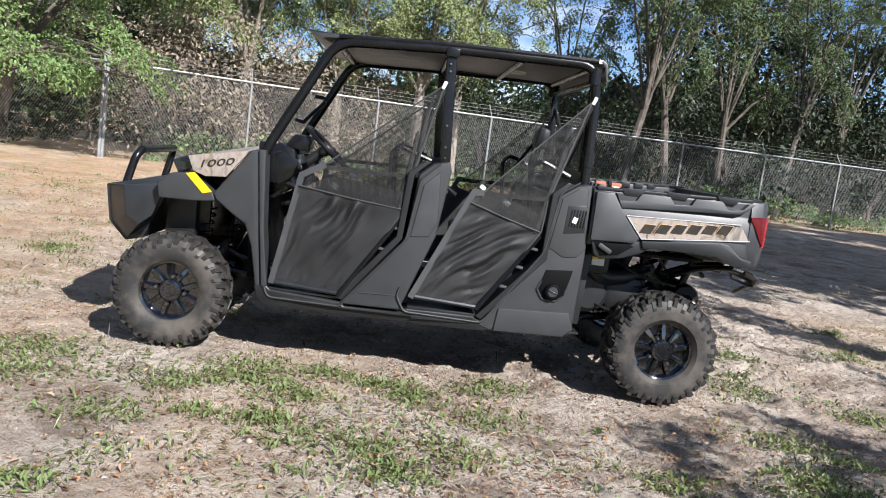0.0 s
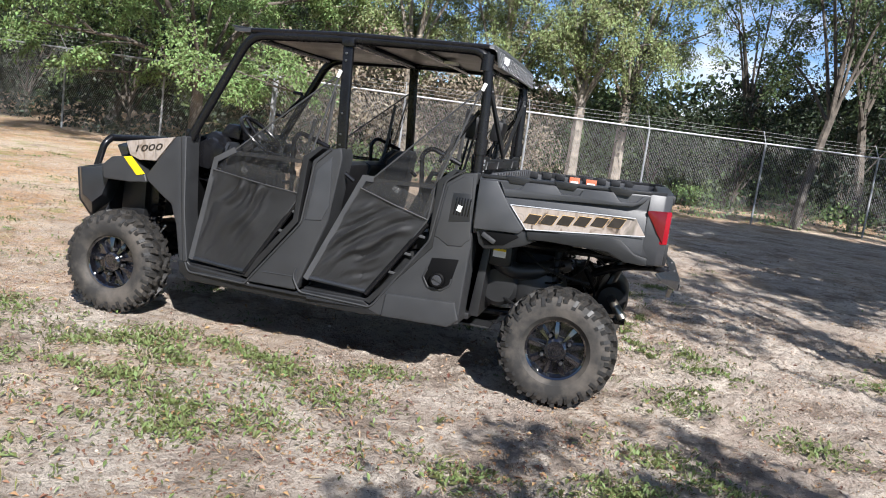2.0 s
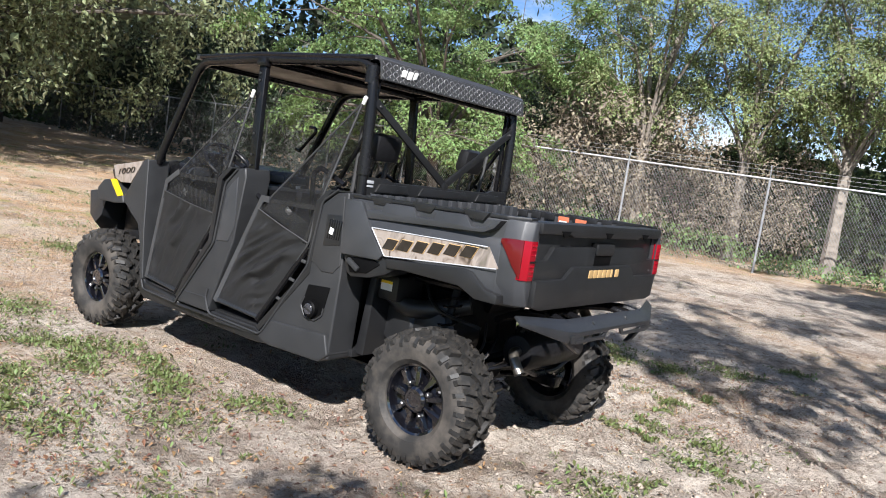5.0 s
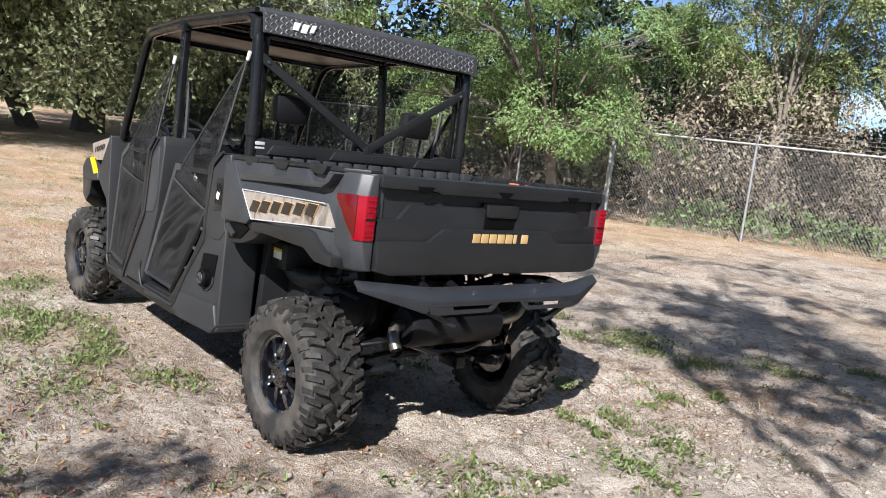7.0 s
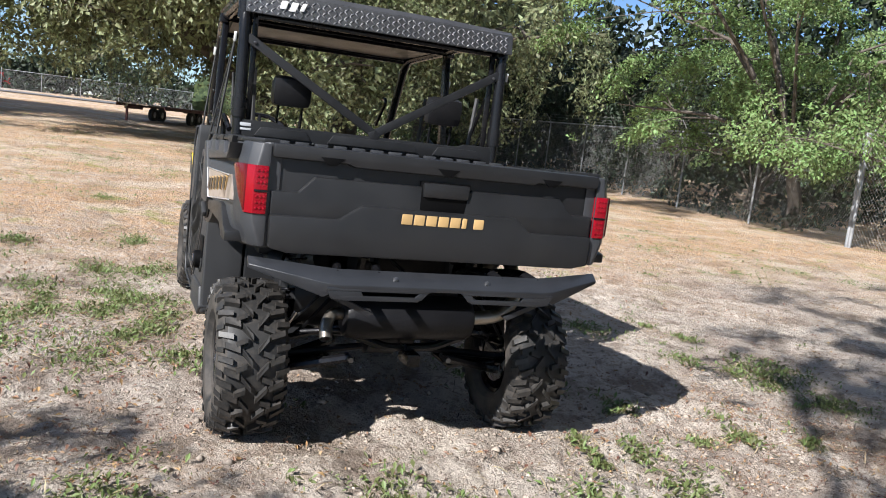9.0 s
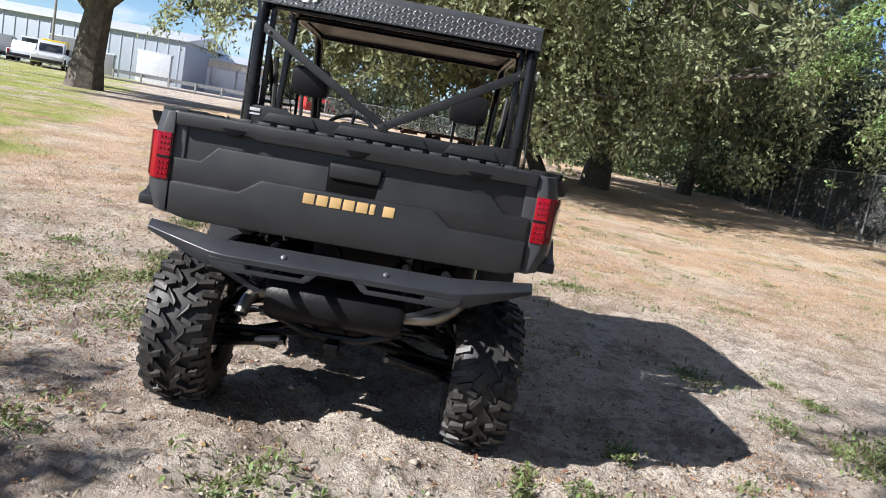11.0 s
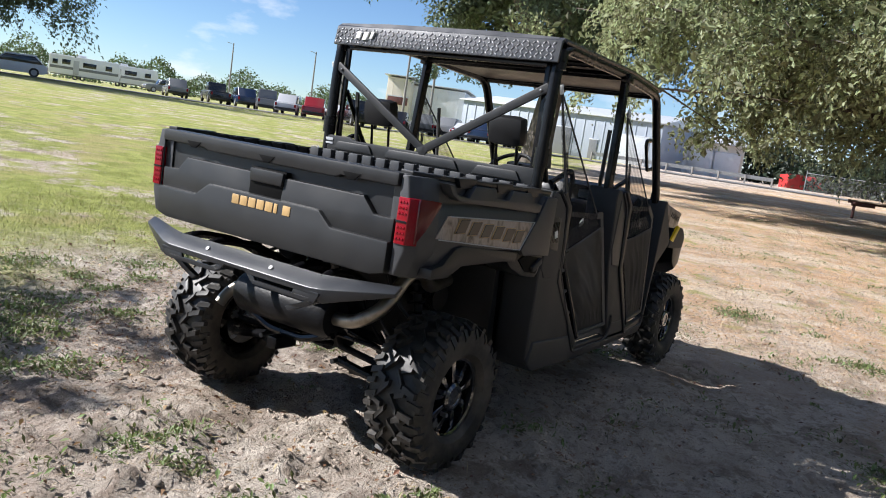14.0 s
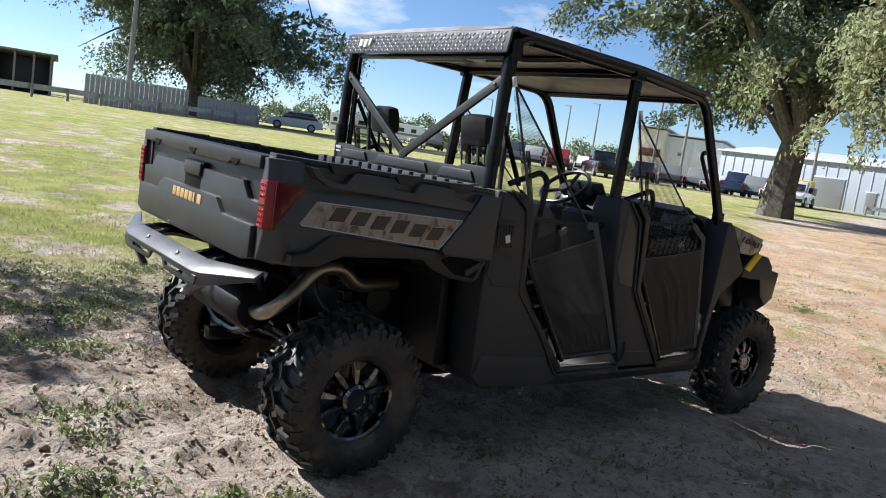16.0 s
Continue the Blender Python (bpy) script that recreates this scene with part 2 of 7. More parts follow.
M = {
    "plastic": material("black moulded plastic", (0.0115, 0.0118, 0.0128), 0.43, spec=0.45, bump=0.0006, bump_scale=420, wear=(0.019, 0.0185, 0.018), wear_scale=2.2, wear_at=(0.55, 0.9)),
    "grey": material("graphite grey moulded plastic", (0.029, 0.0305, 0.034), 0.46, spec=0.6, bump=0.0005, bump_scale=500, wear=(0.042, 0.041, 0.041), wear_scale=2.0, wear_at=(0.55, 0.95)),
    "cab": material("black cab panel plastic", (0.018, 0.0188, 0.0205), 0.58, spec=0.6, bump=0.0006, bump_scale=420, wear=(0.026, 0.025, 0.024), wear_scale=2.2, wear_at=(0.55, 0.9)),
    "decal_ink": material("near-black decal print", (0.022, 0.017, 0.014), 0.35, var=0.3, scale=25),
    # near-black that paints the shade of hollows; some plain black parts use it too
    "recess": material("near-black with recess shade in it", (0.0025, 0.0025, 0.0028), 0.6, spec=0.1),
    "steel": material("black powder coated steel", (0.006, 0.006, 0.007), 0.24, bump=0.0003, bump_scale=700, spec=0.35),
    "satin": material("satin black coated plate", (0.017, 0.0185, 0.0215), 0.33, spec=0.5, bump=0.0004, bump_scale=600, wear=(0.04, 0.038, 0.036), wear_scale=5, wear_at=(0.66, 0.85)),
    "tread": material("black diamond tread plate", (0.085, 0.086, 0.09), 0.36, metal=0.6, bump=0.0003, bump_scale=500, spec=0.5),
    "worn_tread": material("rubbed bright tread plate", (0.24, 0.24, 0.25), 0.36, metal=0.8, var=0.4, scale=30),
    "soil": material("crumbled sandy soil", (0.31, 0.26, 0.215), 0.95, var=0.3, scale=40, island=0.35, spec=0.1),
    "rubber": material("dusty tyre rubber", (0.026, 0.025, 0.024), 0.65, spec=0.25, bump=0.001, bump_scale=180, wear=(0.105, 0.091, 0.077), wear_scale=6, wear_at=(0.40, 0.75)),
    "lug_rubber": material("rubbed tread rubber", (0.019, 0.0185, 0.018), 0.5, spec=0.4, bump=0.001, bump_scale=180, wear=(0.060, 0.052, 0.044), wear_scale=11, wear_at=(0.50, 0.74)),
    "rim": material("gloss black painted rim", (0.005, 0.005, 0.007), 0.07, spec=1.0, coat=1.0, var=0.05),
    "bolt": material("dull zinc bolt", (0.16, 0.16, 0.165), 0.35, metal=0.9),
    "chrome": material("bright steel", (0.55, 0.55, 0.56), 0.25, metal=1.0),
    "exhaust": material("heat stained exhaust steel", (0.30, 0.27, 0.23), 0.35, metal=0.9, wear=(0.13, 0.09, 0.06), wear_scale=9),
    "engine": material("cast dark metal", (0.007, 0.007, 0.008), 0.42, spec=0.18, bump=0.002, bump_scale=60),
    "cloth": material("black woven cover cloth", (0.024, 0.024, 0.025), 0.62, spec=0.85, bump=0.0003, bump_scale=350),
    "edging": material("grey woven edging strip", (0.040, 0.041, 0.043), 0.55, bump=0.0006, bump_scale=300),
    "seat": material("black vinyl seat cover", (0.009, 0.009, 0.010), 0.42, spec=0.3, bump=0.0008, bump_scale=160),
    "headliner": material("beige satin roof lining", (0.095, 0.08, 0.067), 0.42, bump=0.001, bump_scale=200),
    "red": material("red lens", (0.21, 0.002, 0.009), 0.14, spec=0.4, bump=0.0015, bump_scale=130),
    "redside": material("smoky red side lens", (0.09, 0.005, 0.007), 0.12, spec=0.4),
    "yellow": material("yellow reflective strip", (0.80, 0.55, 0.01), 0.35),
    "white": material("white printed label", (0.72, 0.72, 0.70), 0.5),
    "orange": material("orange warning label", (0.42, 0.12, 0.06), 0.5),
    "gold": material("tan gold lettering", (0.46, 0.30, 0.13), 0.4),
    "lens_cap": material("glossy grey cap", (0.035, 0.036, 0.042), 0.2, spec=0.6),
    "camo": camo("printed camouflage panel"),
    "net": meshy("black safety net mesh", (0.010, 0.010, 0.010), 0.31, 0.006),
    "screen": meshy("black woven screen", (0.014, 0.014, 0.014), 0.62, 0.005),
    "bark": material("grey brown bark", (0.095, 0.08, 0.066), 0.9, var=0.45, scale=6, bump=0.03, bump_scale=14),
    "palebark": material("pale mottled bark", (0.225, 0.195, 0.165), 0.9, var=0.45, scale=5, bump=0.02, bump_scale=16),
    "leaf": leafy("bright broad leaves", (0.178, 0.252, 0.092), 0.6, 0.03, 0.38),
    "leaf_yellow": leafy("small yellow-green leaves", (0.215, 0.25, 0.105), 0.6, 0.035, 0.35),
    "leaf_lawn": leafy("deep green oak leaves", (0.105, 0.135, 0.075), 0.5, 0.02, 0.25),
    # backdrop foliage, its base darkened to hold the shade between nearer trees
    "far_leaf": material("far foliage with shade in its colour", (0.030, 0.044, 0.022), 0.9, var=0.5, scale=1.6, bump=0.25, bump_scale=3.0, spec=0.1, wear=(0.07, 0.09, 0.038), wear_scale=2.2, wear_at=(0.5, 0.62)),
    "leaf_olive": leafy("olive small leaves", (0.095, 0.130, 0.052), 0.5),
    "leaf_oak": leafy("grey green live oak leaves", (0.25, 0.272, 0.148), 0.65, 0.03, 0.5),
    # the deep shade of the woods is put into this leaf colour
    "leaf_dark": leafy("leaves darkened for deep shade", (0.024, 0.037, 0.018), 0.45, 0.03, 0.2),
    "brush": leafy("dry brown brush", (0.23, 0.19, 0.14), 0.4, 0.02, 0.2),
    "weed": leafy("low green weeds", (0.145, 0.175, 0.06), 0.55, 0.04),
    "straw": leafy("dry straw", (0.37, 0.285, 0.18), 0.4, 0.02, 0.2),
    "litter": leafy("fallen brown leaves", (0.24, 0.13, 0.07), 0.5, 0.03, 0.1),
    "blade": leafy("lawn grass blades", (0.22, 0.228, 0.07), 0.35, 0.02, 0.4),
    "stone": material("pale grit", (0.36, 0.32, 0.28), 0.85, island=0.4),
    "galv": material("galvanised steel", (0.30, 0.31, 0.32), 0.5, metal=0.5, var=0.25),
    "wire": material("weathered galvanised wire", (0.24, 0.24, 0.24), 0.5, metal=0.5),
    "post_dark": material("weathered grey post", (0.20, 0.19, 0.18), 0.7),
    "white_wall": material("white metal cladding", (0.72, 0.73, 0.74), 0.5, var=0.05, wear=(0.55, 0.54, 0.52), wear_scale=0.3),
    "tan_wall": material("cream rendered wall", (0.66, 0.61, 0.52), 0.8, var=0.08),
    "blue_wall": material("pale blue grey cladding", (0.33, 0.37, 0.43), 0.5, var=0.06),
    "slat": material("weathered grey slats", (0.30, 0.30, 0.29), 0.7, var=0.2, scale=2),
    "roofing": material("pale metal roofing", (0.55, 0.57, 0.60), 0.4, metal=0.3),
    "glass": material("dark tinted glass", (0.012, 0.014, 0.017), 0.06, spec=0.8),
    "asphalt": material("worn grey asphalt", (0.13, 0.125, 0.12), 0.9, scale=2, bump=0.004, bump_scale=90),
    "wood": material("weathered deck planks", (0.20, 0.15, 0.11), 0.85, var=0.3, bump=0.003, bump_scale=50),
    "rust": material("maroon painted steel", (0.14, 0.05, 0.045), 0.6, var=0.3, wear=(0.08, 0.045, 0.03)),
}
for shade, col in (("car_black", (0.012, 0.012, 0.014)), ("car_white", (0.70, 0.71, 0.73)), ("car_red", (0.22, 0.015, 0.018)),
                   ("car_blue", (0.016, 0.03, 0.07)), ("car_grey", (0.16, 0.165, 0.17)), ("car_silver", (0.42, 0.43, 0.45))):
    M[shade] = material(shade.replace("_", " ") + " paint", col, 0.22, var=0.03, coat=0.6)


# ---- building helpers ----
def link(name, bm, mat, parent=None, smooth=35):
    me = bpy.data.meshes.new(name)
    bm.to_mesh(me)
    bm.free()
    me.materials.append(mat)
    if smooth:
        me.shade_smooth()
        me.set_sharp_from_angle(angle=radians(smooth))
    ob = new(name, me)
    if parent:
        ob.parent = parent
    return ob


def part(name, bm, mat, parent, label=""):
    return tagged(link(name, bm, mat, parent), label)


def raw(name, verts, faces, mat, parent=None, smooth=False):
    me = bpy.data.meshes.new(name)
    me.from_pydata(verts, [], faces)
    me.materials.append(mat)
    if smooth:
        me.shade_smooth()
    ob = new(name, me)
    if parent:
        ob.parent = parent
    return ob


def thing(name, label, category, at=(0, 0, 0), turn=0, group="", kind=""):
    ob = new(name)
    ob.empty_display_size = 0.1
    ob.matrix_basis = pose(*at, 0, 0, turn)
    return tagged(ob, label, category, group, kind)


def bevelled(bm, faces_or_all, width, segments=2, angle=30):
    if width <= 0:
        return
    edges = [e for e in bm.edges if len(e.link_faces) == 2 and e.calc_face_angle(0) > radians(angle)]
    bmesh.ops.bevel(bm, geom=edges, offset=width, offset_type="OFFSET", segments=segments, profile=0.6, affect="EDGES", clamp_overlap=True)


def add(bm, other):
    """Pours the bmesh other into bm."""
    me = bpy.data.meshes.new("pour")
    other.to_mesh(me)
    other.free()
    bm.from_mesh(me)
    bpy.data.meshes.remove(me)
    return bm


def box(c, s, bevel=0.004, turn=(0, 0, 0)):
    bm = bmesh.new()
    bmesh.ops.create_cube(bm, size=1)
    bmesh.ops.scale(bm, vec=s, verts=bm.verts)
    bevelled(bm, None, bevel)
    bmesh.ops.transform(bm, matrix=pose(*c, *turn), verts=bm.verts)
    return bm


def prism(outline, y0, y1, bevel=0.008, axis="y", segments=2):
    """An outline in two axes, drawn out along the third. axis y: (x, z); axis x: (y, z); axis z: (x, y)."""
    bm = bmesh.new()
    put = {"y": lambda a, b, d: (a, d, b), "x": lambda a, b, d: (d, a, b), "z": lambda a, b, d: (a, b, d)}[axis]
    lo = [bm.verts.new(put(a, b, y0)) for a, b in outline]
    hi = [bm.verts.new(put(a, b, y1)) for a, b in outline]
    n = len(outline)
    bm.faces.new(lo), bm.faces.new(list(reversed(hi)))
    for i in range(n):
        j = (i + 1) % n
        bm.faces.new((lo[j], lo[i], hi[i], hi[j]))
    bmesh.ops.recalc_face_normals(bm, faces=bm.faces)
    bevelled(bm, None, bevel, segments)
    return bm


def loft(rings, cap=True, close=True):
    """Skins a row of rings of equal length."""
    bm = bmesh.new()
    vs = [[bm.verts.new(p) for p in ring] for ring in rings]
    n = len(rings[0])
    for a, b in zip(vs, vs[1:]):
        for i in range(n if close else n - 1):
            j = (i + 1) % n
            bm.faces.new((a[i], a[j], b[j], b[i]))
    if cap:
        bm.faces.new(list(reversed(vs[0]))), bm.faces.new(vs[-1])
    bmesh.ops.recalc_face_normals(bm, faces=bm.faces)
    return bm


def rounded(points, radius, steps=5):
    """A polyline with its inner corners rounded off."""
    pts = [Vector(p) for p in points]
    out = [pts[0]]
    for a, b, c in zip(pts, pts[1:], pts[2:]):
        r = min(radius, (a - b).length * 0.45, (c - b).length * 0.45)
        p, q = b + (a - b).normalized() * r, b + (c - b).normalized() * r
        for k in range(steps + 1):
            u = k / steps
            out.append(p * (1 - u) ** 2 + b * 2 * u * (1 - u) + q * u * u)
    out.append(pts[-1])
    return out


def tube(points, r, bend=0.08, seg=12, radii=None, cap=True):
    pts = rounded(points, bend) if bend and len(points) > 2 else [Vector(p) for p in points]
    rings, side = [], None
    for i, p in enumerate(pts):
        way = (pts[min(i + 1, len(pts) - 1)] - pts[max(i - 1, 0)]).normalized()
        if side is None:
            side = way.orthogonal().normalized()
        side = (side - way * side.dot(way)).normalized()
        up = way.cross(side)
        rr = r if radii is None else radii[i]
        rings.append([p + (side * math.cos(a) + up * math.sin(a)) * rr for a in (2 * math.pi * k / seg for k in range(seg))])
    return loft(rings, cap)


def lathe(profile, seg=40, axis="y", at=(0, 0, 0)):
    """Turns (along, radius) pairs round an axis; a closed profile when it ends where it starts."""
    bm = bmesh.new()
    rings = []
    for along, rad in profile:
        ring = []
        for k in range(seg):
            a = 2 * math.pi * k / seg
            u, v = rad * math.cos(a), rad * math.sin(a)
            ring.append({"y": (u, along, v), "x": (along, u, v), "z": (u, v, along)}[axis])
        rings.append([bm.verts.new(Vector(p) + Vector(at)) for p in ring])
    for a, b in zip(rings, rings[1:]):
        for i in range(seg):
            j = (i + 1) % seg
            bm.faces.new((a[i], a[j], b[j], b[i]))
    if profile[0] != profile[-1]:
        for ring in (rings[0], rings[-1]):
            bm.faces.new(ring)
    else:
        bmesh.ops.remove_doubles(bm, verts=bm.verts, dist=1e-6)
    bmesh.ops.recalc_face_normals(bm, faces=bm.faces)
    return bm


def quads(centres, ways, ups, lengths, widths, fold=0.0):
    """Leaf-shaped blades as two-triangle pieces, all in one mesh: returns vertices and faces."""
    n = len(centres)
    a = centres - ways * lengths[:, None] / 2
    b = centres + ways * lengths[:, None] / 2
    side = np.cross(ways, ups)
    side /= np.linalg.norm(side, axis=1)[:, None] + 1e-9
    droop = ups * (fold * lengths)[:, None]
    c, d = centres + side * widths[:, None] / 2 + droop, centres - side * widths[:, None] / 2 + droop
    verts = np.stack([a, c, b, d], axis=1).reshape(-1, 3)
    faces = np.arange(4 * n).reshape(n, 4)
    return verts, faces


def units(rng, n):
    v = rng.normal(size=(n, 3))
    return v / (np.linalg.norm(v, axis=1)[:, None] + 1e-9)


# ---- ground ----
def smooth_step(a, b, v):
    u = min(1.0, max(0.0, (v - a) / (b - a)))
    return u * u * (3 - 2 * u)


def ground_height(x, y, fine=True):
    r = math.hypot(x, y)
    slope = 0.016 * max(0.0, min(r, 66.0) - 3.0)
    rise = 1.02 * (1 - math.exp(-max(0.0, r - 3.0) / 24.0))
    k = smooth_step(0.2, 0.9, -(x + y) / (1.4142 * r + 0.01))
    z = slope * (1 - k) + rise * k
    if fine and r < 40:
        f = min(1.0, max(0.0, (40 - r) / 25))
        z += f * (0.028 * (noise.noise((x * 0.55, y * 0.55, 1.7))) + 0.020 * noise.noise((x * 1.9, y * 1.9, 4.1)))
        if r < 12:
            rough = 0.55 + 1.0 * max(0.0, noise.noise((x * 0.35 + 9, y * 0.35, 2.2))) + 1.5 * smooth_step(1.9, 0.4, math.hypot((x - 2.1) / 2.0, (y - 1.0) / 2.0))
            z += 0.020 * rough * noise.noise((x * 4.5, y * 4.5, 0.3)) + 0.020 * rough * abs(noise.noise((x * 9, y * 9, 7.3))) + 0.015 * rough * noise.noise((x * 15, y * 15, 5.3)) + 0.024 * max(0.0, rough - 0.9) * abs(noise.noise((x * 6.5 + 3, y * 6.5, 9.9)))
    for wx in (-1.435, 1.435):
        for wy in (-0.66, 0.66):
            d = math.hypot((x - wx) / 1.3, y - wy)
            if d < 0.5:
                k = max(0.0, 1 - d / 0.5)
                k = k * k * (3 - 2 * k)
                z = z * (1 - k) + 0.022 * k
    return z


def graded(lo, hi, fine_lo, fine_hi, step, grow=1.13):
    cs = [fine_lo + step * i for i in range(int((fine_hi - fine_lo) / step) + 1)]
    s, v = step, cs[-1]
    while v < hi:
        s *= grow
        v += s
        cs.append(v)
    s, v = step, cs[0]
    while v > lo:
        s *= grow
        v -= s
        cs.insert(0, v)
    return cs


def cover(x, y):
    """How much lawn, dry straw and litter the ground carries at a place."""
    n1 = noise.noise((x * 0.16, y * 0.16, 3.0))
    n2 = noise.noise((x * 0.6, y * 0.6, 8.0))
    lawn = smooth_step(1.7, 4.6, -y + (0.34 * x if x < 0 else -0.10 * x) + 1.4 * n1 + 1.9 * n2) * smooth_step(5, 1, x + 0.3 * y)
    front = smooth_step(-0.8, -5.0, x + 2.0 * n2) * smooth_step(13, 9, abs(y - 2))
    edge = smooth_step(11.5, 14.0, y - 0.38 * x - 0.5 + n2) if x > -7 else smooth_step(10.0, 12.5, y + 0.1 * x + n2)
    straw = max(front * (0.9 + 0.5 * n2), 0.9 * edge, 0.35 * smooth_step(0.1, 0.5, n2))
    return min(1.0, lawn), min(1.0, max(0.0, straw))


xs = graded(-1500, 1500, -3.4, 4.6, 0.034, 1.1)
ys = graded(-1500, 1500, -3.4, 4.4, 0.034, 1.1)
gv = [(x, y, ground_height(x, y)) for y in ys for x in xs]
nx, ny = len(xs), len(ys)
gf = [(j * nx + i, j * nx + i + 1, (j + 1) * nx + i + 1, (j + 1) * nx + i) for j in range(ny - 1) for i in range(nx - 1)]


def ground_material():
    m = bpy.data.materials.new("sandy soil with dry litter and grass")
    m.use_nodes = True
    n, l = m.node_tree.nodes, m.node_tree.links
    b = n["Principled BSDF"]
    b.inputs["Roughness"].default_value, b.inputs["Specular IOR Level"].default_value = 0.95, 0.15
    geo = n.new("ShaderNodeTexCoord")

    def tex(scale, detail=8, rough=0.6):
        t = n.new("ShaderNodeTexNoise")
        t.inputs["Scale"].default_value, t.inputs["Detail"].default_value, t.inputs["Roughness"].default_value = scale, detail, rough
        l.new(geo.outputs["Object"], t.inputs["Vector"])
        return t.outputs["Fac"]

    def ramp(fac, a, b2):
        r = n.new("ShaderNodeMapRange")
        r.interpolation_type = "SMOOTHSTEP"
        r.inputs["From Min"].default_value, r.inputs["From Max"].default_value = a, b2
        l.new(fac, r.inputs["Value"])
        return r.outputs[0]

    def mix(fac, a, b2):
        x = n.new("ShaderNodeMixRGB")
        l.new(fac, x.inputs[0])
        for i, v in ((1, a), (2, b2)):
            if isinstance(v, tuple):
                x.inputs[i].default_value = (*v, 1)
            else:
                l.new(v, x.inputs[i])
        return x.outputs[0]

    def times(a, b2):
        x = n.new("ShaderNodeMath")
        x.operation = "MULTIPLY"
        l.new(a, x.inputs[0])
        if isinstance(b2, float):
            x.inputs[1].default_value = b2
        else:
            l.new(b2, x.inputs[1])
        return x.outputs[0]

    big, mid, small, grit = tex(0.5), tex(2.6), tex(17, 8, 0.7), tex(95, 5, 0.7)
    sand = mix(ramp(mid, 0.35, 0.68), (0.44, 0.372, 0.312), (0.625, 0.55, 0.472))
    sand = mix(times(ramp(small, 0.50, 0.62), 0.62), sand, (0.21, 0.155, 0.118))
    sand = mix(times(ramp(big, 0.5, 0.60), 0.45), sand, (0.33, 0.25, 0.20))
    sand = mix(times(ramp(tex(1.7, 10, 0.70), 0.51, 0.60), 0.72), sand, (0.195, 0.148, 0.115))
    sand = mix(times(ramp(tex(6.0, 8, 0.65), 0.56, 0.64), 0.55), sand, (0.615, 0.545, 0.465))
    sand = mix(times(ramp(grit, 0.57, 0.68), 0.35), sand, (0.67, 0.61, 0.55))
    sand = mix(times(ramp(grit, 0.45, 0.36), 0.5), sand, (0.17, 0.135, 0.105))
    attr = n.new("ShaderNodeAttribute")
    attr.attribute_name = "cover"
    sep = n.new("ShaderNodeSeparateColor")
    l.new(attr.outputs["Color"], sep.inputs[0])
    strawc = mix(ramp(small, 0.35, 0.65), (0.44, 0.242, 0.118), (0.58, 0.375, 0.212))
    strawc = mix(times(ramp(tex(0.8, 9, 0.7), 0.52, 0.62), 0.6), strawc, (0.30, 0.175, 0.09))
    strawc = mix(times(ramp(tex(0.45, 9, 0.66), 0.50, 0.60), 0.7), strawc, (0.64, 0.53, 0.40))
    thin = times(ramp(small, 0.32, 0.6), ramp(tex(1.3, 9, 0.7), 0.28, 0.48))
    col = mix(times(thin, sep.outputs[1]), sand, strawc)
    col = mix(times(times(ramp(tex(1.9, 9, 0.72), 0.55, 0.63), sep.outputs[1]), 0.75), col, (0.27, 0.28, 0.085))
    lawnc = mix(ramp(mid, 0.35, 0.65), (0.215, 0.245, 0.060), (0.345, 0.365, 0.11))
    lawnc = mix(times(ramp(small, 0.55, 0.7), 0.5), lawnc, (0.30, 0.25, 0.12))
    lawn_fac = n.new("ShaderNodeMath")
    lawn_fac.operation, lawn_fac.use_clamp = "MULTIPLY_ADD", True
    l.new(sep.outputs[0], lawn_fac.inputs[0])
    lawn_fac.inputs[1].default_value = 1.5
    off = n.new("ShaderNodeMath")
    off.operation = "MULTIPLY_ADD"
    l.new(small, off.inputs[0])
    off.inputs[1].default_value, off.inputs[2].default_value = 1.4, -0.95
    l.new(off.outputs[0], lawn_fac.inputs[2])
    lawnc = mix(times(ramp(tex(0.7, 8, 0.7), 0.49, 0.62), 0.6), lawnc, (0.42, 0.345, 0.175))
    gate = times(times(lawn_fac.outputs[0], ramp(sep.outputs[0], 0.02, 0.2)), ramp(tex(0.9, 9, 0.68), 0.38, 0.50))
    col = mix(gate, col, lawnc)
    l.new(col, b.inputs["Base Color"])
    h = n.new("ShaderNodeMath")
    h.operation = "ADD"
    l.new(times(small, 1.0), h.inputs[0]), l.new(times(grit, 0.35), h.inputs[1])
    bp = n.new("ShaderNodeBump")
    bp.inputs["Strength"].default_value, bp.inputs["Distance"].default_value = 1.0, 0.060
    l.new(h.outputs[0], bp.inputs["Height"])
    l.new(bp.outputs[0], b.inputs["Normal"])
    return m


ground = raw("ground", gv, gf, ground_material(), smooth=True)
tagged(ground, "pale sandy lot with dry litter, weeds and a green lawn", "ground", kind="structure")
cov = ground.data.color_attributes.new("cover", "FLOAT_COLOR", "POINT")
cov.data.foreach_set("color", np.array([(*cover(x, y), 0, 1) if math.hypot(x, y) < 300 else (0.8, 0.1, 0, 1) for x, y, z in gv], dtype=np.float32).ravel())


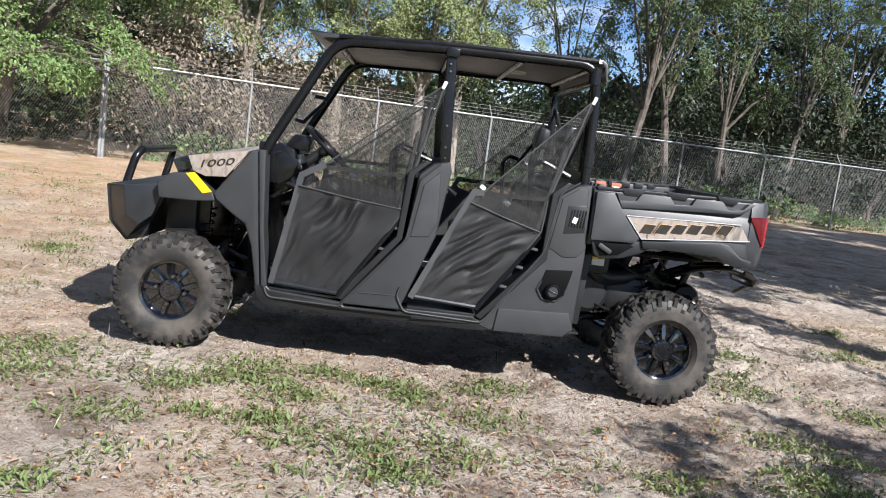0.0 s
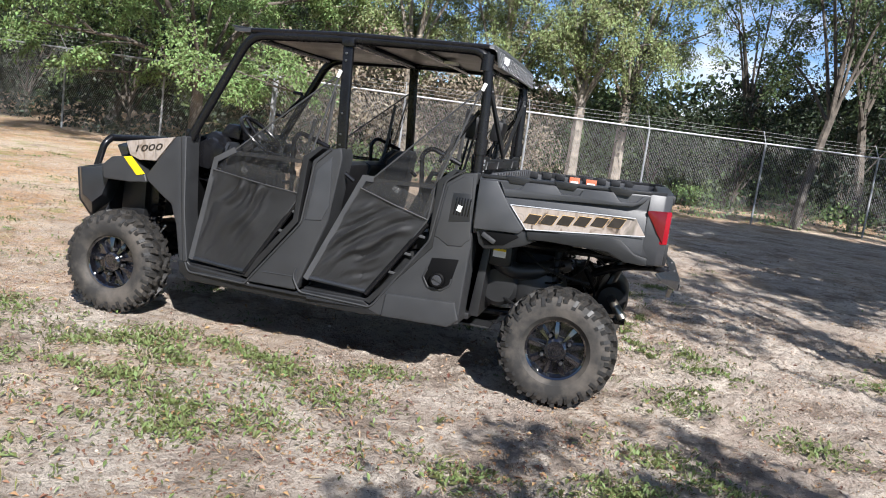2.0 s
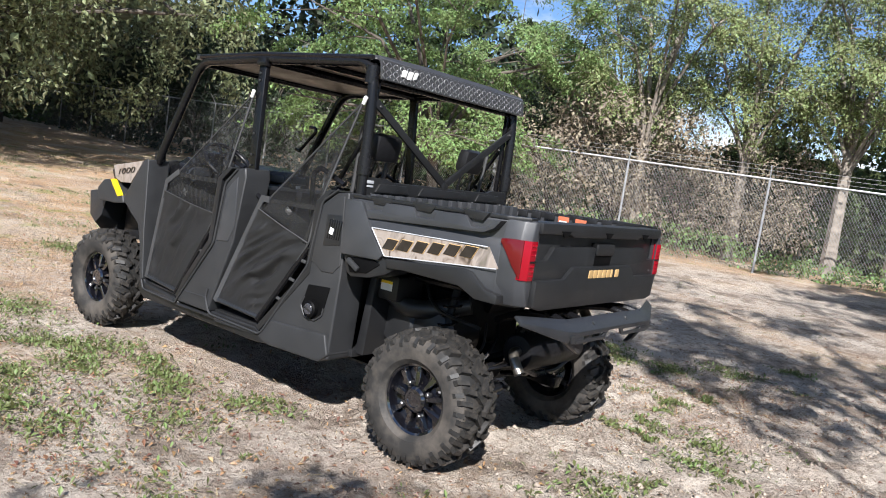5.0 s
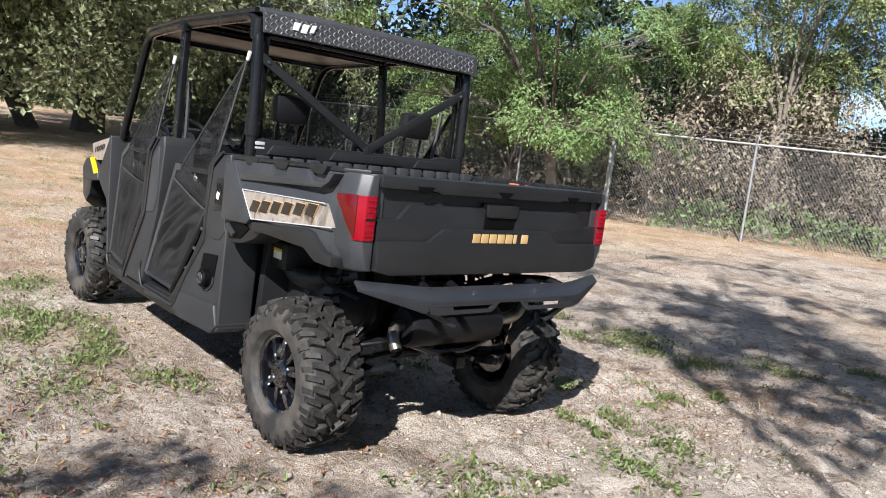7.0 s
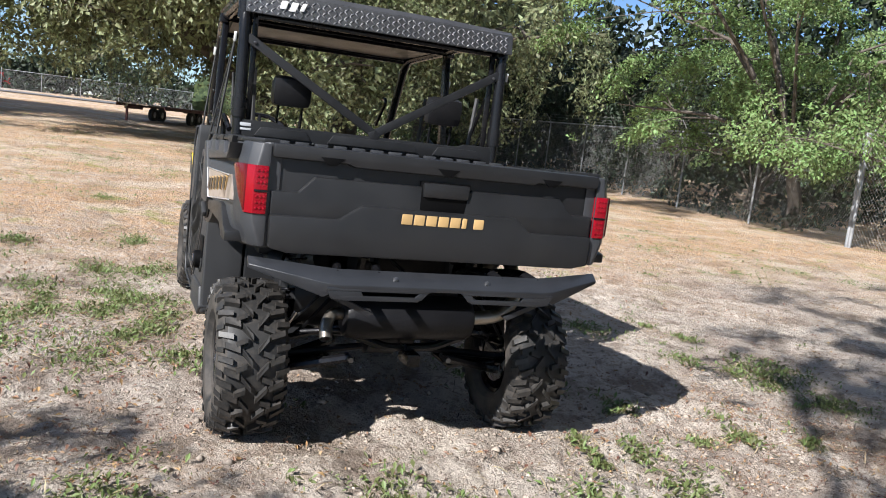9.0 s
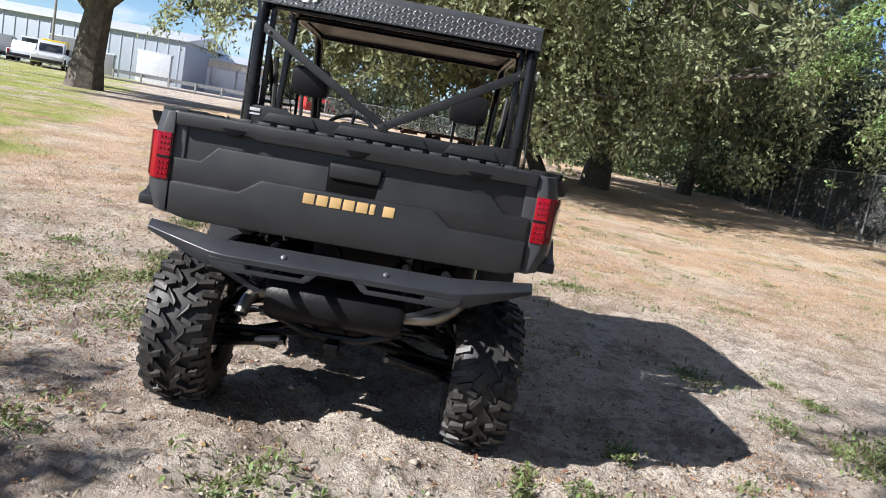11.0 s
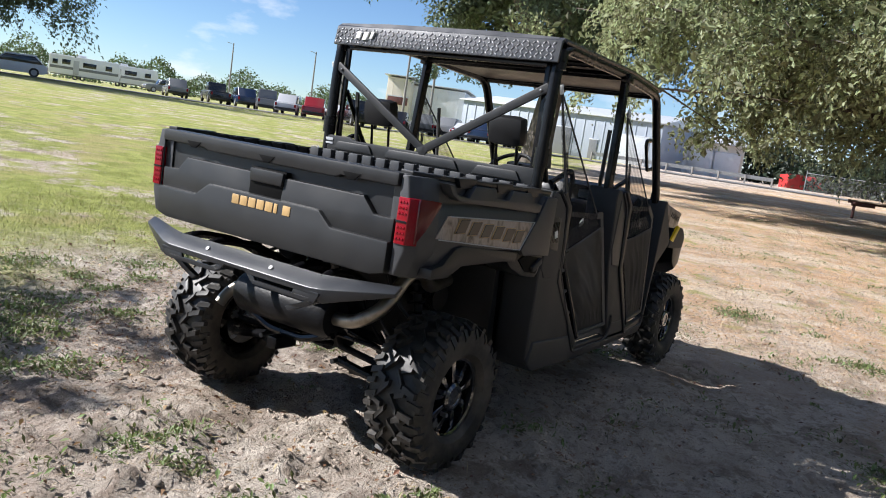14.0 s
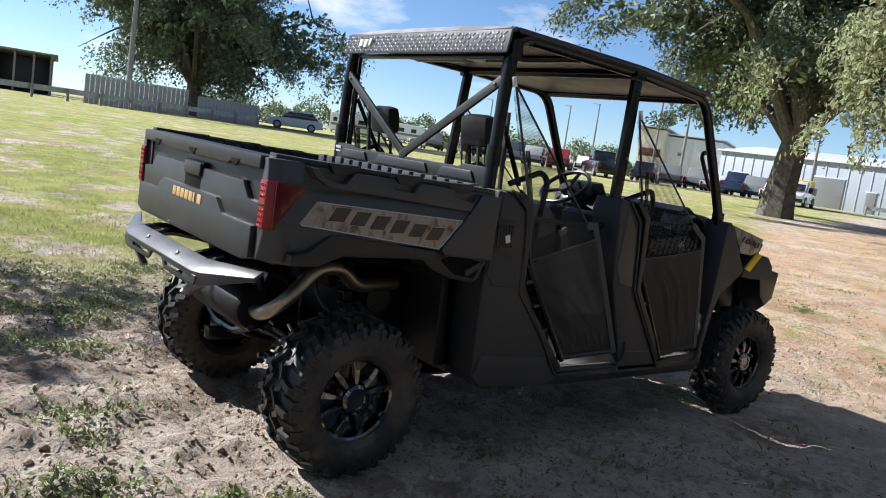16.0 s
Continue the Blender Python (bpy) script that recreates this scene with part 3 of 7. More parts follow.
# ---- trees ----
def wood_skeleton(rng, height, lean, fork, spread, limbs, r0, sag=0.25, bias=(0, 0)):
    """A trunk with limbs and twigs: rows of (points, radii), and the places where foliage hangs."""
    rows, tips = [], []
    top = Vector((lean[0], lean[1], fork))
    trunk = [Vector((0, 0, -0.3)), Vector((lean[0] * 0.2, lean[1] * 0.2, fork * 0.35)), Vector((lean[0] * 0.6, lean[1] * 0.6, fork * 0.7)), top]
    rows.append((trunk, [r0 * 1.35, r0, r0 * 0.9, r0 * 0.8]))
    for i in range(limbs):
        a = 2 * math.pi * (i + rng.uniform(-0.25, 0.25)) / limbs
        start = trunk[2].lerp(top, rng.uniform(0.2, 1.0))
        reach = spread * rng.uniform(0.65, 1.0)
        up = (height - fork) * rng.uniform(sag, 1.0)
        end = start + Vector((math.cos(a) * reach + bias[0] * reach / spread, math.sin(a) * reach + bias[1] * reach / spread, up))
        mid = start.lerp(end, 0.5) + Vector((rng.uniform(-0.4, 0.4), rng.uniform(-0.4, 0.4), up * 0.18 + 0.2))
        r = r0 * rng.uniform(0.32, 0.5)
        rows.append(([start, start.lerp(mid, 0.5) + Vector((0, 0, 0.15)), mid, end], [r, r * 0.75, r * 0.55, r * 0.15]))
        for k in range(5):
            u = rng.uniform(0.35, 1.0)
            base = start.lerp(mid, u * 2) if u < 0.5 else mid.lerp(end, u * 2 - 1)
            off = Vector(rng.normal(size=3)) * spread * 0.22
            off.z = off.z * 0.6 + 0.15
            rows.append(([base, base + off * 0.5 + Vector((0, 0, 0.1)), base + off], [r * 0.3, r * 0.2, r * 0.06]))
            tips.append(base + off)
        tips += [end, mid]
    return rows, tips


def boughs(rng, tips, count, size):
    """Thins the foliage places out to bough pads that stand apart, so that gaps stay between them."""
    order = rng.permutation(len(tips))
    chosen = []
    gap = size * 1.05
    while len(chosen) < count and gap > 0.05:
        for i in order:
            if len(chosen) >= count:
                break
            if all(np.linalg.norm((tips[i] - c) * np.array([1, 1, 1.6])) > gap for c in chosen):
                chosen.append(tips[i])
        gap *= 0.8
    return np.array(chosen)


def tree(name, label, seed, height, spread, fork, limbs, r0, leaves, leaf_len, mat, bark, clump=0.9, droop=0.0, lean=(0, 0), low=1.2, fill=1, flat=0.35, pads=60, upright=0.9, sag=0.25, bias=(0, 0), inner=0):
    """A trunk with limbs, and a crown of leafy bough pads: flattened, ragged-edged, drooping at their rims."""
    rng = np.random.default_rng(seed)
    rows, tips = wood_skeleton(rng, height, lean, fork, spread, limbs, r0, sag, bias)
    whole = thing(name, label, "tree")
    bm = bmesh.new()
    for pts, radii in rows:
        add(bm, tube(pts, 1, bend=0, seg=7, radii=radii))
    part("trunk", bm, bark, whole)
    tips = np.array([tuple(t) for t in tips])
    extra = np.clip(rng.normal(size=(len(tips) * fill, 3)), -1.25, 1.25) * np.array([spread * 0.2, spread * 0.2, (height - fork) * 0.13]) + np.repeat(tips, fill, axis=0)
    tips = np.concatenate([tips, extra])
    tips = tips[tips[:, 2] > low - 0.2]
    mid = np.array([lean[0], lean[1], fork + (height - fork) * 0.3])
    centres = boughs(rng, tips, pads, clump)
    n = len(centres)
    radius = clump * rng.uniform(0.65, 1.35, n)
    outward = centres - mid
    outward /= np.linalg.norm(outward, axis=1)[:, None] + 1e-6
    face = np.array([0, 0, upright]) + outward * 0.75 + rng.normal(size=(n, 3)) * 0.22
    face /= np.linalg.norm(face, axis=1)[:, None]
    u_way = np.cross(face, units(rng, n))
    u_way /= np.linalg.norm(u_way, axis=1)[:, None]
    v_way = np.cross(face, u_way)
    lobes, phase = rng.integers(3, 7, n), rng.uniform(0, 6.28, n)
    pick = rng.choice(n, leaves, p=radius ** 2 / np.sum(radius ** 2))
    phi = rng.uniform(0, 2 * np.pi, leaves)
    rim = 0.74 + 0.22 * np.sin(lobes[pick] * phi + phase[pick]) + 0.16 * np.sin((2 * lobes[pick] + 3) * phi + 2 * phase[pick]) + rng.normal(size=leaves) * 0.08
    rho = rng.uniform(0, 1, leaves) ** 0.55
    flatr = rho * rim * radius[pick]
    ray = u_way[pick] * np.cos(phi)[:, None] + v_way[pick] * np.sin(phi)[:, None]
    depth = np.abs(rng.normal(size=leaves)) * 0.5 - 0.15
    c = centres[pick] + ray * flatr[:, None] - face[pick] * (flat * radius[pick] * depth * (1.15 - 0.6 * rho))[:, None]
    c[:, 2] -= 0.30 * rho ** 2 * radius[pick] + droop * rng.uniform(0, 1, leaves) ** 4
    keep = c[:, 2] > low + 0.25 * np.sin(c[:, 0] * 2.1 + seed) + 0.2 * np.sin(c[:, 1] * 3.3)
    c, ray, up = c[keep], ray[keep], face[pick][keep]
    k = len(c)
    ways = units(rng, k) * 0.8 + ray * 0.7 + np.array([0, 0, -0.35])
    ways /= np.linalg.norm(ways, axis=1)[:, None]
    ups = units(rng, k) * 0.6 + up
    ln = leaf_len * rng.uniform(0.6, 1.3, k)
    v, f = quads(c, ways, ups, ln, ln * rng.uniform(0.38, 0.6, k), 0.12)
    raw("crown", v, f.tolist(), mat, whole)
    if inner:
        # the shaded leaf sprays inside the crown
        q = centres[rng.choice(n, inner)]
        q = mid + (q - mid) * rng.uniform(0.55, 0.92, inner)[:, None] + np.clip(rng.normal(size=(inner, 3)), -1.3, 1.3) * clump * np.array([0.35, 0.35, 0.25])
        q = q[q[:, 2] > low + 0.6]
        ln = leaf_len * rng.uniform(1.5, 2.6, len(q))
        v, f = quads(q, units(rng, len(q)), units(rng, len(q)), ln, ln * 0.55, 0.12)
        raw("inner_foliage", v, f.tolist(), mat, whole)
    return whole


def place(ob, x, y, turn=0, size=1.0, sink=0.05):
    m = pose(x, y, ground_height(x, y, False) - sink, 0, 0, turn) @ Matrix.Scale(size, 4)
    return m


def grow(first, spots):
    """Stands the first tree at the first spot and copies at the rest."""
    x, y, turn, size = spots[0]
    for x2, y2, turn2, size2 in spots[1:]:
        copy_thing(first, place(first, x2, y2, turn2, size2))
    first.matrix_basis = place(first, x, y, turn, size)


grow(tree("oak_tree", "tall yellow-green oak with small leaves behind the wire fence", 11, 8.8, 2.5, 3.0, 11, 0.15, 36000, 0.078, M["leaf_yellow"], M["palebark"], 0.52, 0.5, low=2.5, flat=0.6, pads=95),
     [(-4.4, 15.0, 130, 1.0), (-2.2, 15.9, 60, 0.95), (-0.1, 16.5, 210, 1.0), (1.0, 18.2, 95, 1.05)])
grow(tree("overhanging_oak", "bright green oak with low layered boughs over the fence", 19, 7.2, 4.1, 1.9, 15, 0.16, 62000, 0.096, M["leaf"], M["bark"], 0.80, 0.25, (1.0, -1.6), 1.45, 2, 0.34, 92, 1.1, -0.05),
     [(-9.5, 13.5, 0, 1.0), (-14.0, 16.0, 140, 1.05)])
grow(tree("young_tree", "slender dark-barked tree with thin dark olive crown", 23, 10.5, 2.3, 3.4, 9, 0.11, 11500, 0.098, M["leaf_olive"], M["bark"], 0.5, 0.5, (0.5, 0.2), 2.2, flat=0.6, pads=46),
     [(5.6, 16.4, 0, 1.0), (7.4, 18.2, 100, 1.1), (9.4, 19.4, 220, 0.95), (11.8, 20.2, 10, 1.0), (8.4, 24.5, 250, 1.2),
      (14.8, 22.0, 80, 1.1), (-7.0, 18.5, 30, 0.9), (18.5, 22.6, 140, 1.0), (12.6, 26.5, 330, 1.2), (4.2, 20.5, 300, 0.9)])
grow(tree("live_oak", "broad live oak with hanging grey-green foliage to near the ground", 37, 13.5, 9.6, 3.6, 20, 0.42, 125000, 0.15, M["leaf_oak"], M["bark"], 1.2, 0.5, (0.4, 0.1), 0.85, 3, 0.7, 300, 0.25, -0.14, (2.2, -2.2), 9000),
     [(-21.6, 5.6, 0, 1.0)])
grow(tree("leaning_oak", "leaning live oak with boughs hanging towards the drive", 39, 8.0, 6.4, 3.4, 14, 0.22, 70000, 0.15, M["leaf_oak"], M["bark"], 1.1, 0.5, (3.0, -4.5), 1.6, 3, 0.7, 130, 0.25, -0.10, (2.0, -2.9), 4000),
     [(-20.9, 3.9, 0, 1.0)])
grow(tree("smaller_oak", "live oak with grey-green foliage near the flatbed trailer", 38, 9.5, 5.4, 2.6, 12, 0.24, 26000, 0.17, M["leaf_oak"], M["bark"], 0.9, 0.5, (0.3, 0.1), 1.3, 3, 0.85, 130, 0.8, 0.0, (0, 0), 8000),
     [(-29.5, 11.0, 75, 1.15)])
grow(tree("spreading_oak", "large spreading oak with forked trunk on the lawn", 41, 12.0, 6.8, 3.2, 15, 0.55, 76000, 0.17, M["leaf_lawn"], M["bark"], 1.05, 0.6, (0.2, 0.4), 3.3, 3, 0.7, 130, 0.9, 0.25, (0, 0), 14000),
     [(-24.4, -12.6, 0, 1.0)])
grow(tree("lawn_oak", "broad dark oak with low hanging crown beyond the lawn", 43, 13.5, 8.4, 2.2, 17, 0.5, 64000, 0.22, M["leaf_lawn"], M["bark"], 1.5, 0.7, (0.3, 0.1), 1.2, 4, 0.8, 170, 0.9, 0.05, (0, 0), 16000),
     [(-20.3, -61.8, 0, 1.3)])
# shrubs use the leaf colour that has the woods' shade in it
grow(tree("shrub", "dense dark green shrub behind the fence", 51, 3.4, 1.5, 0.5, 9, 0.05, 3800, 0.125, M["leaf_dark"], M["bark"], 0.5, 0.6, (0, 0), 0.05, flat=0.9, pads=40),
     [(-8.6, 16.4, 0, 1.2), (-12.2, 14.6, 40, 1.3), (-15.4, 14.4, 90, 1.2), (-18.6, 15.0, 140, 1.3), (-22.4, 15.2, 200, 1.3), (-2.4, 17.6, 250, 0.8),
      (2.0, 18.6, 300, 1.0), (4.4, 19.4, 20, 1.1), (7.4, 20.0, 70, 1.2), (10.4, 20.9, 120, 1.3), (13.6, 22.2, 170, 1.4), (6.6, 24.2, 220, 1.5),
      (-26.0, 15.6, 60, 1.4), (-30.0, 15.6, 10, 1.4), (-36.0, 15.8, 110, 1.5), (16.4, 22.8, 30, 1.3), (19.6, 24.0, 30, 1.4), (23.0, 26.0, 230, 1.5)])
grow(tree("dry_bush", "tangled leafless brown brush with vines", 67, 3.6, 1.7, 0.5, 10, 0.04, 6000, 0.10, M["brush"], M["bark"], 0.7, 0.4, (0, 0), 0.05, flat=0.9, pads=40),
     [(-6.4, 14.5, 0, 1.15), (-4.9, 15.0, 90, 1.15), (-3.4, 15.6, 200, 0.95), (-1.6, 16.3, 300, 0.8)])


def woods(name, label, seed, a, b, depth, height, count, mat, small=0.25, large=0.6):
    """A far belt of trees between two places, as one mass of leaf clusters with an uneven top."""
    rng = np.random.default_rng(seed)
    u = rng.uniform(0, 1, count)
    a, b = np.array(a, float), np.array(b, float)
    way = (b - a) / np.linalg.norm(b - a)
    side = np.array([-way[1], way[0]])
    length = np.linalg.norm(b - a)
    bunch = rng.integers(0, max(1, count // 40), count)
    shape = np.random.default_rng(seed + 100)
    u_b, h_b, d_b = shape.uniform(0, 1, count // 40 + 1), shape.uniform(0, 1, count // 40 + 1) ** 0.8, shape.normal(size=count // 40 + 1)
    loose = rng.uniform(0, 1, count) < 0.18
    size = large * 1.5
    u = np.where(loose, u, np.clip(u_b[bunch] + rng.normal(size=count) * size / length, 0, 1))
    top = height * (0.65 + 0.2 * np.sin(u * length * 0.37 + seed) + 0.15 * np.sin(u * length * 0.9 + 2 * seed))
    h = np.where(loose, top * rng.uniform(0, 1, count) ** 0.8, np.clip(top * h_b[bunch] + rng.normal(size=count) * size * 0.45, 0, None))
    d = np.where(loose, rng.normal(size=count), d_b[bunch] + rng.normal(size=count) * 0.3) * depth * (1.1 - 0.5 * np.clip(h / top, 0, 1))
    p = a[None] + (b - a)[None] * u[:, None] + side[None] * d[:, None]
    c = np.column_stack([p, h + np.array([ground_height(q[0], q[1], False) for q in p]) + small * 0.4])
    ln = rng.uniform(small, large, count)
    v, f = quads(c, units(rng, count), units(rng, count), ln, ln * 0.6, 0.1)
    return tagged(raw(name, v, f.tolist(), mat), label, "woods", kind="stuff")


# belts in leaf_dark get their deep shade from the colour
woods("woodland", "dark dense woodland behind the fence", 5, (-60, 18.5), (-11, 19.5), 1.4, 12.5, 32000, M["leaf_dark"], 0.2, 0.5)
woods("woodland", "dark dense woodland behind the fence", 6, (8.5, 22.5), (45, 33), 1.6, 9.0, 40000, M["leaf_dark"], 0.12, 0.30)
woods("woodland", "low dark thicket behind the fence", 7, (-9, 18.4), (4.6, 20.6), 0.8, 4.0, 26000, M["leaf_olive"], 0.09, 0.22)
woods("woodland", "dark trees behind the trailer", 10, (-33, 17.5), (-47, 7.0), 1.6, 5.5, 24000, M["leaf_olive"], 0.12, 0.32)
woods("woodland", "dense far woodland beyond the road", 9, (-76, 24), (-96, -22), 3.0, 5.5, 15000, M["leaf_dark"], 0.4, 0.8)
woods("woodland", "dense woodland closing the lot beyond the oaks", 12, (-54, 19), (-72, 10), 2.0, 7.0, 9000, M["leaf_olive"], 0.4, 0.8)
woods("undergrowth", "bright green vines and weeds along the fence foot", 15, (-6.0, 12.9), (22.0, 22.7), 0.32, 1.0, 9000, M["leaf"], 0.05, 0.13)
woods("undergrowth", "low undergrowth along the fence foot, shade in its colour", 16, (-7.5, 12.8), (-40.0, 16.0), 0.4, 1.1, 7000, M["leaf_dark"], 0.06, 0.15)
woods("woodland", "green thicket behind the fence", 17, (-8, 20.5), (20, 28.5), 1.2, 4.6, 20000, M["leaf_olive"], 0.12, 0.30)
woods("tree_line", "far hazy line of trees beyond the car park", 8, (-150, -70), (-50, -140), 4.0, 6.0, 34000, M["leaf_olive"])

# trees on the sunny side that throw the dappled shade
grow(tree("shade_tree", "tall leafy tree on the sunny side of the lot", 83, 10.5, 3.4, 3.6, 10, 0.2, 12000, 0.23, M["leaf"], M["bark"], 0.8, 0.3, low=3.0, flat=0.6, pads=75),
     [(12.2, 3.0, 0, 1.05), (15.4, 5.0, 120, 1.05), (17.6, 8.6, 240, 1.0), (9.3, 3.6, 200, 0.95), (9.9, 1.0, 320, 0.9), (8.4, 5.2, 60, 0.9), (11.6, 6.6, 150, 1.0)])
grow(tree("slender_shade_tree", "slender open-crowned tree on the sunny side of the lot", 89, 9.0, 1.7, 3.4, 8, 0.10, 1700, 0.16, M["leaf"], M["bark"], 0.5, 0.3, low=2.6, flat=0.6, pads=30),
     [(9.8, -6.8, 0, 0.9), (8.1, -4.5, 90, 1.55)])


grow(tree("tall_shade_tree", "tall bare-stemmed tree with a small high crown", 91, 11.8, 1.5, 8.4, 8, 0.04, 1500, 0.16, M["leaf"], M["bark"], 0.5, 0.3, (-2.5, -1.6), low=8.2, flat=0.6, pads=26),
     [(9.3, -4.7, 0, 1.0)])
grow(tree("small_shade_tree", "small low-crowned tree on the sunny side of the lot", 97, 4.5, 1.2, 2.4, 8, 0.07, 2000, 0.13, M["leaf"], M["bark"], 0.4, 0.2, low=2.6, flat=0.6, pads=26),
     [(4.8, -6.0, 0, 1.0)])


def far_mass(name, label, a, b, height, mat, seed, n=150, m=9):
    """Added backdrop: one lumpy far foliage bank that blocks horizon glow in gaps."""
    a, b = Vector((*a, 0)), Vector((*b, 0))
    way = (b - a).normalized()
    side = Vector((-way.y, way.x, 0))
    verts, faces = [], []
    for i in range(n + 1):
        p = a.lerp(b, i / n)
        top = height * (0.8 + 0.28 * noise.noise((p.x * 0.23, p.y * 0.23, seed)) + 0.22 * noise.noise((p.x * 0.9, p.y * 0.9, seed + 5)))
        for k in range(m + 1):
            u = k / m
            bulge = 1.6 * math.sin(math.pi * (0.15 + 0.85 * u)) + 0.7 * noise.noise((p.x * 0.7, p.y * 0.7, u * top + seed))
            q = p + side * bulge
            verts.append((q.x, q.y, ground_height(p.x, p.y, False) - 0.2 + top * u))
    for i in range(n):
        for k in range(m):
            v = i * (m + 1) + k
            faces.append((v, v + 1, v + m + 2, v + m + 1))
    return tagged(raw(name, verts, faces, mat), label, "woods", kind="stuff")


# backdrop banks added behind the tree belts against the bright horizon
far_mass("far_woods", "added bank of dark foliage closing gaps behind the fence", (-64, 26), (-9, 27), 7.5, M["far_leaf"], 3)
far_mass("far_woods", "added low bank of foliage closing gaps behind the fence", (-10, 27), (8, 31), 4.0, M["far_leaf"], 7)
far_mass("far_woods", "added bank of dark foliage closing gaps behind the fence", (7, 30), (60, 46), 6.0, M["far_leaf"], 9)
far_mass("far_woods", "added bank of foliage closing gaps beyond the trailer", (-58, 22), (-66, 4.5), 4.6, M["far_leaf"], 12)


# ---- wire fence ----
def chain_fence(name, label, a, b, spacing=3.05, height=2.0, end_post=True, barbed=True):
    a, b = Vector((*a, 0)), Vector((*b, 0))
    length = (b - a).length
    way = (b - a) / length
    side = Vector((-way.y, way.x, 0))
    whole = thing(name, label, "fence", kind="structure")

    def at(s, z, d=0.0):
        p = a + way * s + side * d
        return Vector((p.x, p.y, ground_height(p.x, p.y, False) + z))

    n = max(1, round(length / spacing))
    for i in range(n + 1):
        s = length * i / n
        big = end_post and i in (0, n)
        part("post", tube([at(s, -0.2), at(s, height + (0.25 if big else 0.02))], 0.038 if big else 0.026, 0, 10), M["galv"], whole)
        if barbed:
            part("barb_arm", tube([at(s, height), at(s, height + 0.30, 0.22)], 0.012, 0, 6), M["galv"], whole)
    part("top_rail", tube([at(length * i / n, height) for i in range(n + 1)], 0.022, 0, 8), M["galv"], whole)
    if barbed:
        for k in range(3):
            pts = [at(length * i / (2 * n), height + 0.10 + 0.09 * k - (0.015 if i % 2 else 0), 0.07 + 0.065 * k) for i in range(2 * n + 1)]
            part("barbed_wire", tube(pts, 0.004, 0, 4), M["wire"], whole)
    pitch, verts, faces = 0.062, [], []
    t = 0.0022

    def strand(p, q):
        k = len(verts)
        for e in (p, q):
            verts.extend([tuple(e + Vector((0, 0, t)) + way * t), tuple(e - Vector((0, 0, t)) * 0 + side * t), tuple(e - way * t - Vector((0, 0, t)))])
        faces.extend([(k, k + 1, k + 4, k + 3), (k + 1, k + 2, k + 5, k + 4), (k + 2, k, k + 3, k + 5)])

    rise = height - 0.05
    run = rise * 0.62
    m = int((length + run) / pitch)
    for i in range(m):
        s = -run + i * pitch
        for d in (0, 1):
            u0, u1 = max(0.0, -s / run), min(1.0, (length - s) / run)
            if u1 <= u0:
                continue
            z0, z1 = (u0, u1) if d == 0 else (1 - u0, 1 - u1)
            strand(at(s + u0 * run, 0.04 + rise * z0, 0.03), at(s + u1 * run, 0.04 + rise * z1, 0.03))
    tagged(raw("wire_mesh", verts, faces, M["wire"], whole), kind="stuff")
    return whole


chain_fence("fence_long", "grey chain-link fence with barbed wire top", (-6.6, 12.0), (24.0, 22.6))
chain_fence("fence_side", "grey chain-link fence running along dark woods", (-6.66, 12.0), (-58.0, 17.0))


# ---- utility vehicle ----
car = thing("utility_vehicle", "black and grey four-door utility vehicle with camouflage panels and safety nets", "utility vehicle")
WHEEL_Z, WHEEL_R = 0.352, 0.332


def mirrored(name, build, mat, parent, label=""):
    """A left part from build() and its mirror image on the other side, as two parts."""
    out = []
    for s in (1, -1):
        bm = build()
        if s < 0:
            bmesh.ops.scale(bm, vec=(1, -1, 1), verts=bm.verts)
            bmesh.ops.reverse_faces(bm, faces=bm.faces)
        out.append(part(name, bm, mat, parent, label))
    return out


def lettering(body, size, wide, at, tilt, slant, side):
    """Characters in the built-in font as a thin raised mesh on a side wall: side -1 faces -y, side 1 faces +y."""
    curve = bpy.data.curves.new("writing", "FONT")
    curve.body, curve.size, curve.extrude, curve.align_x, curve.align_y, curve.shear = body, size, 0.0015, "CENTER", "CENTER", math.tan(radians(slant))
    ob = bpy.data.objects.new("writing", curve)
    me = bpy.data.meshes.new_from_object(ob)
    bm = bmesh.new()
    bm.from_mesh(me)
    bpy.data.objects.remove(ob)
    bpy.data.meshes.remove(me)
    bpy.data.curves.remove(curve)
    bmesh.ops.scale(bm, vec=(wide, 1, 1), verts=bm.verts)
    m = pose(*at, 90, 0, 0) @ pose(0, 0, 0, 0, 0, tilt) if side < 0 else pose(*at, 90, 0, 180) @ pose(0, 0, 0, 0, 0, -tilt)
    bmesh.ops.transform(bm, matrix=m, verts=bm.verts)
    return bm


# wheels: carcass with knobbly lugs, spoked rim, cap and nuts
def tyre_mesh(width):
    h = width / 2
    R = WHEEL_R - 0.022
    return lathe([(-h * 0.80, 0.172), (-h * 0.96, 0.195), (-h, 0.235), (-h * 0.97, 0.272), (-h * 0.86, 0.298), (-h * 0.70, R - 0.006), (-h * 0.3, R), (h * 0.3, R),
                  (h * 0.70, R - 0.006), (h * 0.86, 0.298), (h * 0.97, 0.272), (h, 0.235), (h * 0.96, 0.195), (h * 0.80, 0.172), (h * 0.5, 0.165), (-h * 0.5, 0.165), (-h * 0.80, 0.172)], 64)


